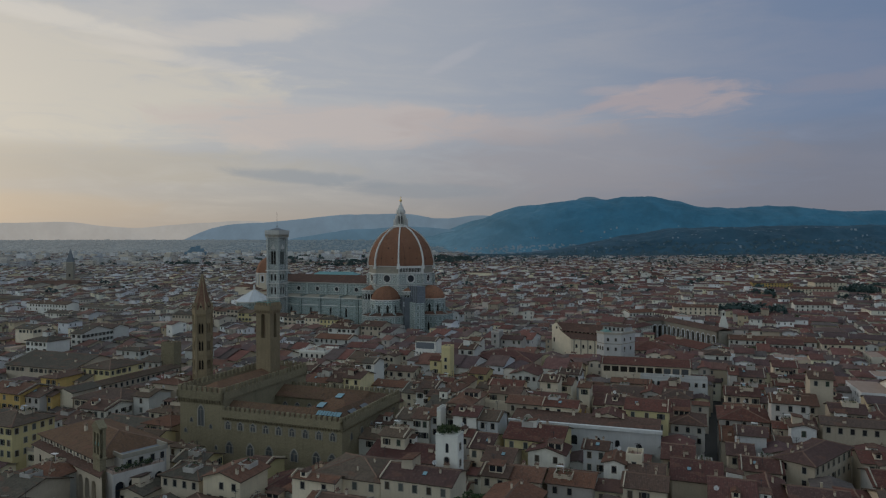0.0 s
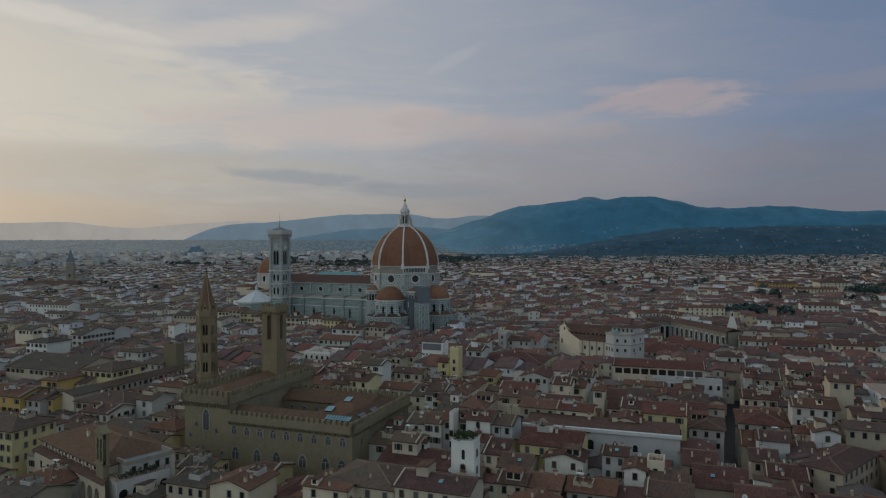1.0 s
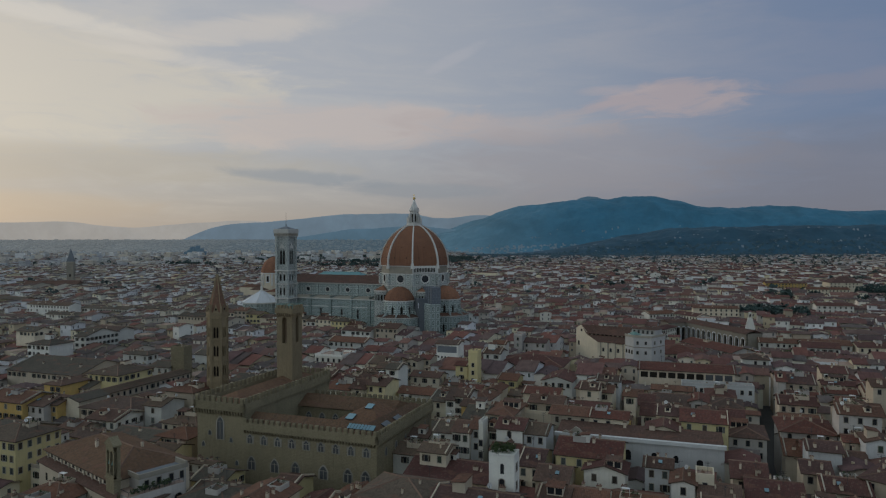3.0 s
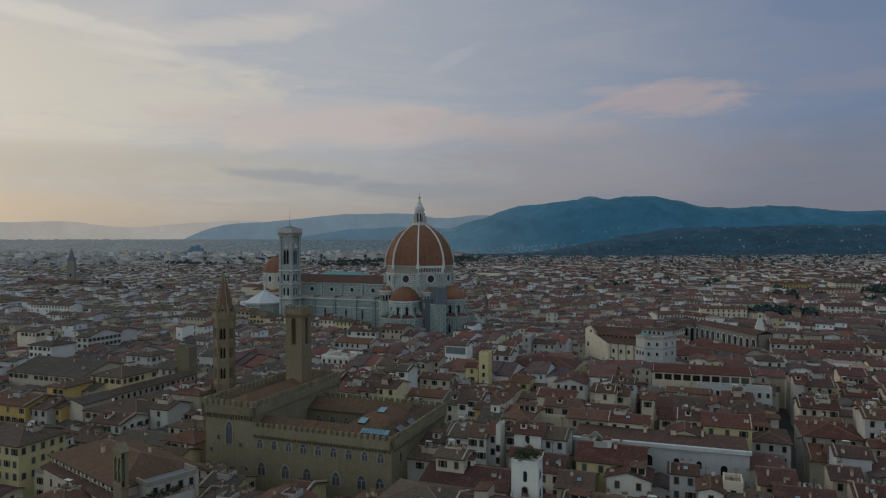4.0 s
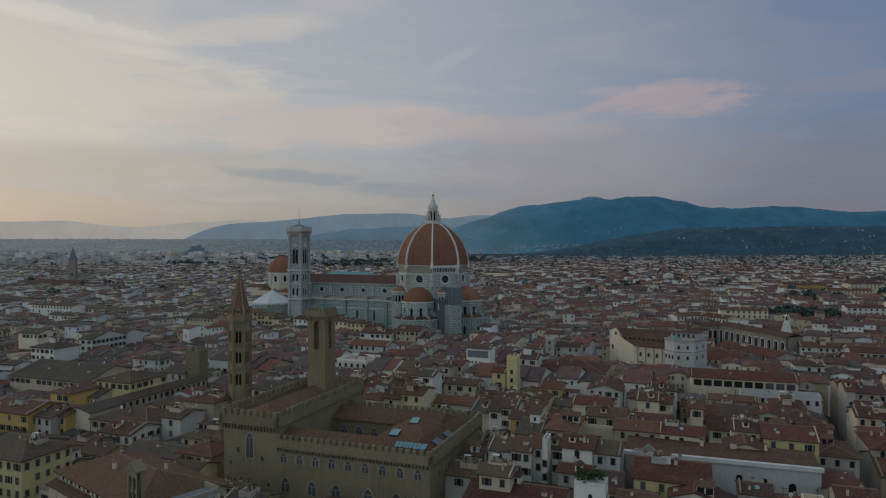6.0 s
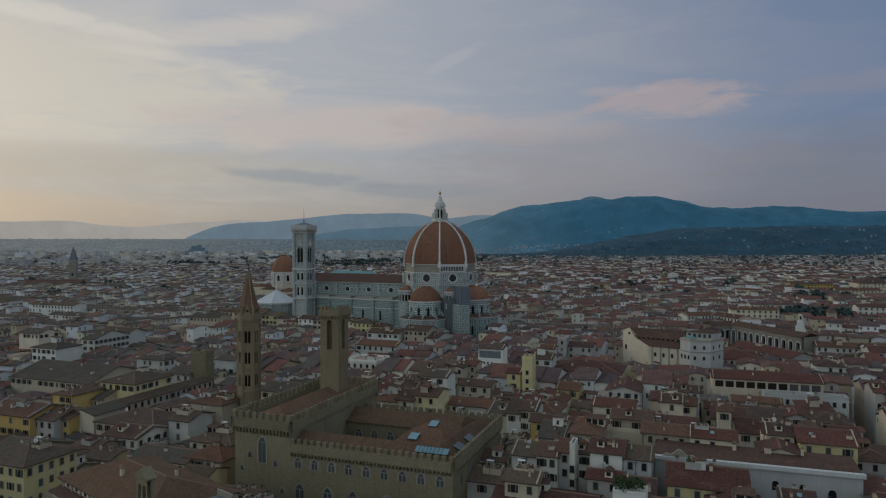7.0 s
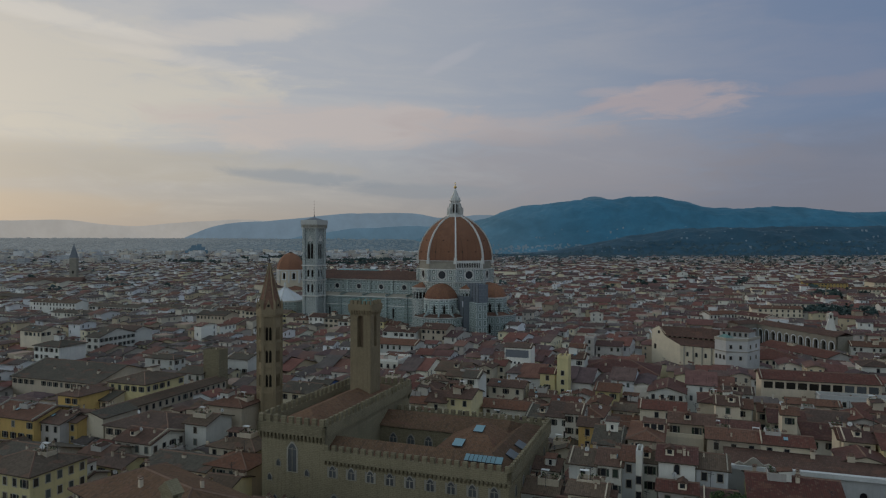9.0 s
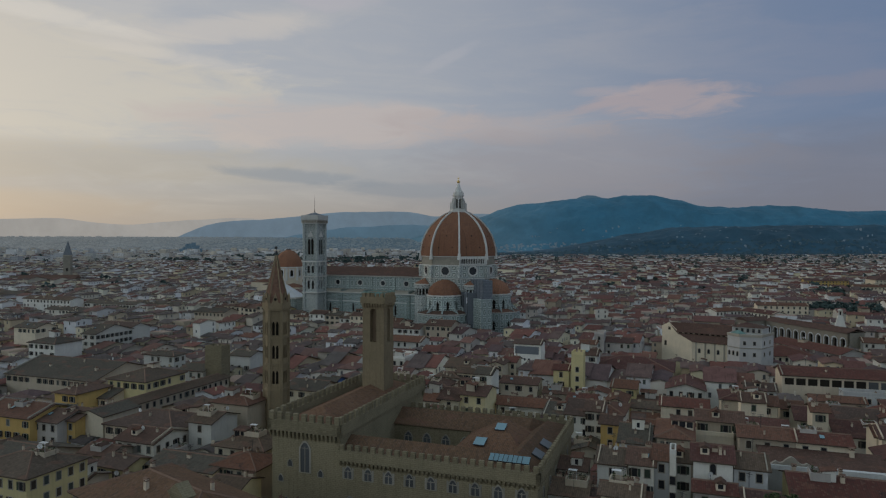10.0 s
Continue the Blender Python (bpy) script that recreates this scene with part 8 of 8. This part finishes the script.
def build_far_city():
    """The plain beyond the old town: pale blocks and small houses thinning towards the hills."""
    r = random.Random(21)
    s, sr = Shape(), Shape()
    for _ in range(21000):
        q = r.random() ** 0.62
        y = 900 + 2750 * q
        x = r.uniform(-0.74, 0.74) * (y + 540)
        if math.hypot(x, y) < 1430 or (x > 150 and y > 1750 + 0.12 * x + r.uniform(0, 1000)):
            continue
        big = r.random() < 0.14
        w, d = (r.uniform(16, 38), r.uniform(10, 14)) if big else (r.uniform(8, 18), r.uniform(8, 12))
        h = (r.uniform(11, 18) if x < 0 else r.uniform(9, 14)) if big else r.uniform(7, 14)
        if big and x < 0 and r.random() < 0.16:
            h = r.uniform(22, 32)
        deg = GRID + r.choice((0, 0, 12, 35, 90)) + r.uniform(-8, 8)
        m = at_grid(x, y, deg)
        if big or r.random() < (0.3 if x < 0 else 0.15):
            k = Shape()
            k.box(-w / 2, w / 2, -d / 2, d / 2, 0, h)
            n0 = len(s.v)
            s.v.extend(tuple(m @ Vector(p)) for p in k.v)
            s.f.extend(tuple(n0 + i for i in f) for f in k.f)
            s.m.extend([0, 0, 0, 0, 1, 0])
            if big and y < 2000:
                for z in range(3, int(h) - 2, 4):
                    for u in range(int(w / 4)):
                        c = (u + 0.5) / int(w / 4) * w - w / 2
                        s.face([m @ Vector((c + dx, -d / 2 - 0.1, z + dz)) for dx, dz in ((-0.8, 0), (0.8, 0), (0.8, 1.7), (-0.8, 1.7))], 2)
        else:
            stuff_house(s, sr, x, y, w, d, h, "hip" if r.random() < 0.5 else "gable", "x", deg, False, r)
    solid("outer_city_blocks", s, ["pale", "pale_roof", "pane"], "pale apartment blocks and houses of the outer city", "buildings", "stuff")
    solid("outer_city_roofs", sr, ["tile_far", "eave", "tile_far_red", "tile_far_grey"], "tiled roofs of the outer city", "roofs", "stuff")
    # villas on the slopes
    s = Shape()
    for name, count, lo, hi in (("backdrop_wooded_slope", 90, 0.0, 0.8), ("backdrop_mountain", 60, 0.05, 0.4)):
        near, far, *rest = SLOPES[name]
        for _ in range(count):
            y = near + (far - near) * r.uniform(lo, hi)
            x = r.uniform(350, 0.74 * (y + 540))
            z = hill_height(x, y, near, far, *rest)
            for _ in range(r.choice((1, 1, 2, 3))):
                w, d, h = r.uniform(4, 10), r.uniform(6, 10), r.uniform(2, 4.5)
                cx, cy = x + r.uniform(-40, 40), y + r.uniform(-8, 8)
                s.box(cx - w / 2, cx + w / 2, cy - d / 2, cy + d / 2, z - 12, z + h, 0, 1)
    t = Shape()
    near, far, *rest = SLOPES["backdrop_hazy_plain"]
    for _ in range(2600):
        y = near + (far - near) * r.random() ** 1.2 * 0.86
        x = r.uniform(-0.74 * (y + 540), 250)
        z = hill_height(x, y, near, far, *rest)
        w, h = r.uniform(6, 22), r.uniform(3, 8)
        t.box(x - w / 2, x + w / 2, y - 6, y + 6, z - 8, z + h, 0, 1)
    g = Shape()
    near, far, *rest = SLOPES["backdrop_mountain"]
    for _ in range(300):
        y = near + (far - near) * r.random() * 0.16
        x = r.uniform(-100, 1150) if r.random() < 0.8 else r.uniform(1100, 3000)
        z = hill_height(x, y, near, far, *rest)
        w, h = r.uniform(6, 20), r.uniform(3, 8)
        g.box(x - w / 2, x + w / 2, y - 6, y + 6, z - 8, z + h, 0, 1)
    # these four materials glow faintly to imitate the haze before far buildings
    pale_far = haze_glow_material("far_town_walls", (0.11, 0.12, 0.125), (0.060, 0.083, 0.098), 0.9, west=((0.120, 0.130, 0.132), -2600, -300))
    roof_far = haze_glow_material("far_town_roofs", (0.05, 0.055, 0.06), (0.050, 0.070, 0.085), 0.9, west=((0.090, 0.102, 0.106), -2600, -300))
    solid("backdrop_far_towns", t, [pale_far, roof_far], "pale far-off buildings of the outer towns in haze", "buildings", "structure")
    dim = haze_glow_material("foothill_walls", (0.10, 0.12, 0.13), (0.050, 0.075, 0.098), 0.9)
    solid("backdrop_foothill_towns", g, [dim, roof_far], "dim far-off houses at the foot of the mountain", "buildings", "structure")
    dusk = haze_glow_material("far_villas", (0.11, 0.12, 0.13), (0.048, 0.070, 0.090), 0.8)
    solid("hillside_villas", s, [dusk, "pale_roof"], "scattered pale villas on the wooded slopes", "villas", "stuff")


build_far_city()


# ---------------------------------------------------------------- greenery
def build_woods():
    r = random.Random(8)
    s = Shape()
    # parks behind the cathedral, in uneven groves
    for g in range(60):
        gx, gy = (r.uniform(-760, 140), r.uniform(1250, 2500)) if g < 34 else (r.uniform(-330, 40), r.uniform(1180, 1750))
        for _ in range(r.choice((5, 8, 12, 16))):
            x, y, k = gx + r.gauss(0, 46), gy + r.gauss(0, 40), r.uniform(6, 12)
            clump(s, x, y, k * 0.9 + 3, k, k * 0.9, 26, r, 3.6)
    for _ in range(620):
        y = 250 + 2000 * r.random()
        x = r.uniform(-0.7, 0.72) * (y + 540)
        if x < 0 and r.random() < 0.6:
            continue
        if math.hypot(x, y) < 330:
            continue
        k = r.uniform(4, 8)
        clump(s, x, y, k + 7, k * 1.2, k, 18, r, 2.8)
    # old garden trees among the roofs to the east
    for gx, gy, spread, count in ((300, 72, 9, 11), (326, 60, 10, 12), (505, 330, 13, 13), (560, 300, 16, 14), (504, 180, 16, 9), (725, 594, 40, 20), (300, 60, 9, 5), (420, 250, 14, 7), (620, 380, 24, 10), (380, 560, 18, 8)):
        for _ in range(count):
            k = r.uniform(4.5, 8)
            clump(s, gx + r.gauss(0, spread), gy + r.gauss(0, spread * 0.6), k * 0.8 + 8, k, k * 0.85, 60, r, 1.6)
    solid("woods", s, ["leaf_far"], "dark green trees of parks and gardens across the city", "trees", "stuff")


build_woods()


def build_slope_woods():
    """Woods on the far slope and along its foot; their blue haze is painted emission."""
    r = random.Random(18)
    s = Shape()
    near, far, *rest = SLOPES["backdrop_wooded_slope"]
    for _ in range(5200):
        y = r.uniform(1900, 3230)
        x = r.uniform(100, 0.74 * (y + 540))
        if y < 2250 + 0.1 * x and r.random() < 0.6:
            continue
        k = r.uniform(6, 11)
        z = hill_height(x, y, near, far, *rest) if y > near else 0
        clump(s, x, y, z + k * 0.6, k, k * 0.6, 8, r, 5.0)
    wood = haze_glow_material("slope_trees", (0.018, 0.032, 0.030), (0.016, 0.033, 0.050), 0.80)
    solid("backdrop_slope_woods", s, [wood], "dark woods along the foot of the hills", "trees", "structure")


build_slope_woods()


def tree(x, y, h, spread, seed, base=0.0):
    """A garden tree: tapered trunk, a few limbs, and a crown of many leaf tufts in uneven clumps."""
    r = random.Random(seed)
    t = thing("tree", pose(x, y, base), "leafy green garden tree between the houses", "tree", "garden trees")
    s = Shape()
    s.loft([[(*p, 0) for p in ngon(7, 0.32, 0)], [(*p, h * 0.35) for p in ngon(7, 0.24, 8, 0.1, 0)], [(*p, h * 0.7) for p in ngon(7, 0.12, 16, 0.2, 0.1)]], 0)
    trunk = part("trunk", s, ["bark"], t)
    tips = []
    for k in range(6):
        a, z = k * 1.05 + r.uniform(-0.3, 0.3), h * r.uniform(0.35, 0.6)
        tip = Vector((math.cos(a) * spread * 0.6, math.sin(a) * spread * 0.6, z + h * r.uniform(0.12, 0.28)))
        tips.append(tip)
        b = Shape()
        p = Vector((0.1, 0, z))
        b.loft([[c + Vector((0.1 * q * math.cos(j * 2.1), 0.1 * q * math.sin(j * 2.1), 0)) for j in range(3)] for c, q in ((p, 1.2), ((p + tip) / 2 + Vector((0, 0, 0.3)), 0.8), (tip, 0.3))], 0)
        part("limb", b, ["bark"], trunk)
    c = Shape()
    for tip in tips + [Vector((0.2, 0.1, h * 0.82))]:
        clump(c, tip.x, tip.y, tip.z, spread * r.uniform(0.35, 0.55), spread * r.uniform(0.3, 0.5), 110, r, spread * 0.09)
    tagged(part("crown", c, ["leaf"], t), kind="stuff")


tree(40.6, -397.8, 21, 4.0, 1)
tree(43.7, -398.0, 20.5, 3.0, 2)
tree(159.4, -128.2, 12, 4, 3)
tree(227.4, -139.2, 13, 5, 4)
tree(240.4, -135.2, 13, 5, 5)
tree(34.8, -258.0, 12, 3, 6)
tree(228.4, -149.1, 11, 4, 7)
tree(34.2, -259.7, 12, 3.2, 8)
tree(34.6, -262.8, 12, 3.2, 9)
tree(289.6, 149.7, 14, 6, 10)
tree(336.1, 174.0, 15, 6, 11)
tree(289.5, 11.7, 13, 6, 12)
tree(336.3, 18.2, 16, 4, 13)
tree(235.5, -140.4, 12, 5, 14)
tree(237.2, -144.6, 11, 4, 15)
tree(460.1, 120.7, 14, 6, 16)
tree(447.1, 109.7, 13, 6, 17)
tree(154.7, -130.8, 12, 4, 18)
tree(467.5, 575.4, 15, 8, 19)
tree(386.7, 503.6, 15, 8, 20)
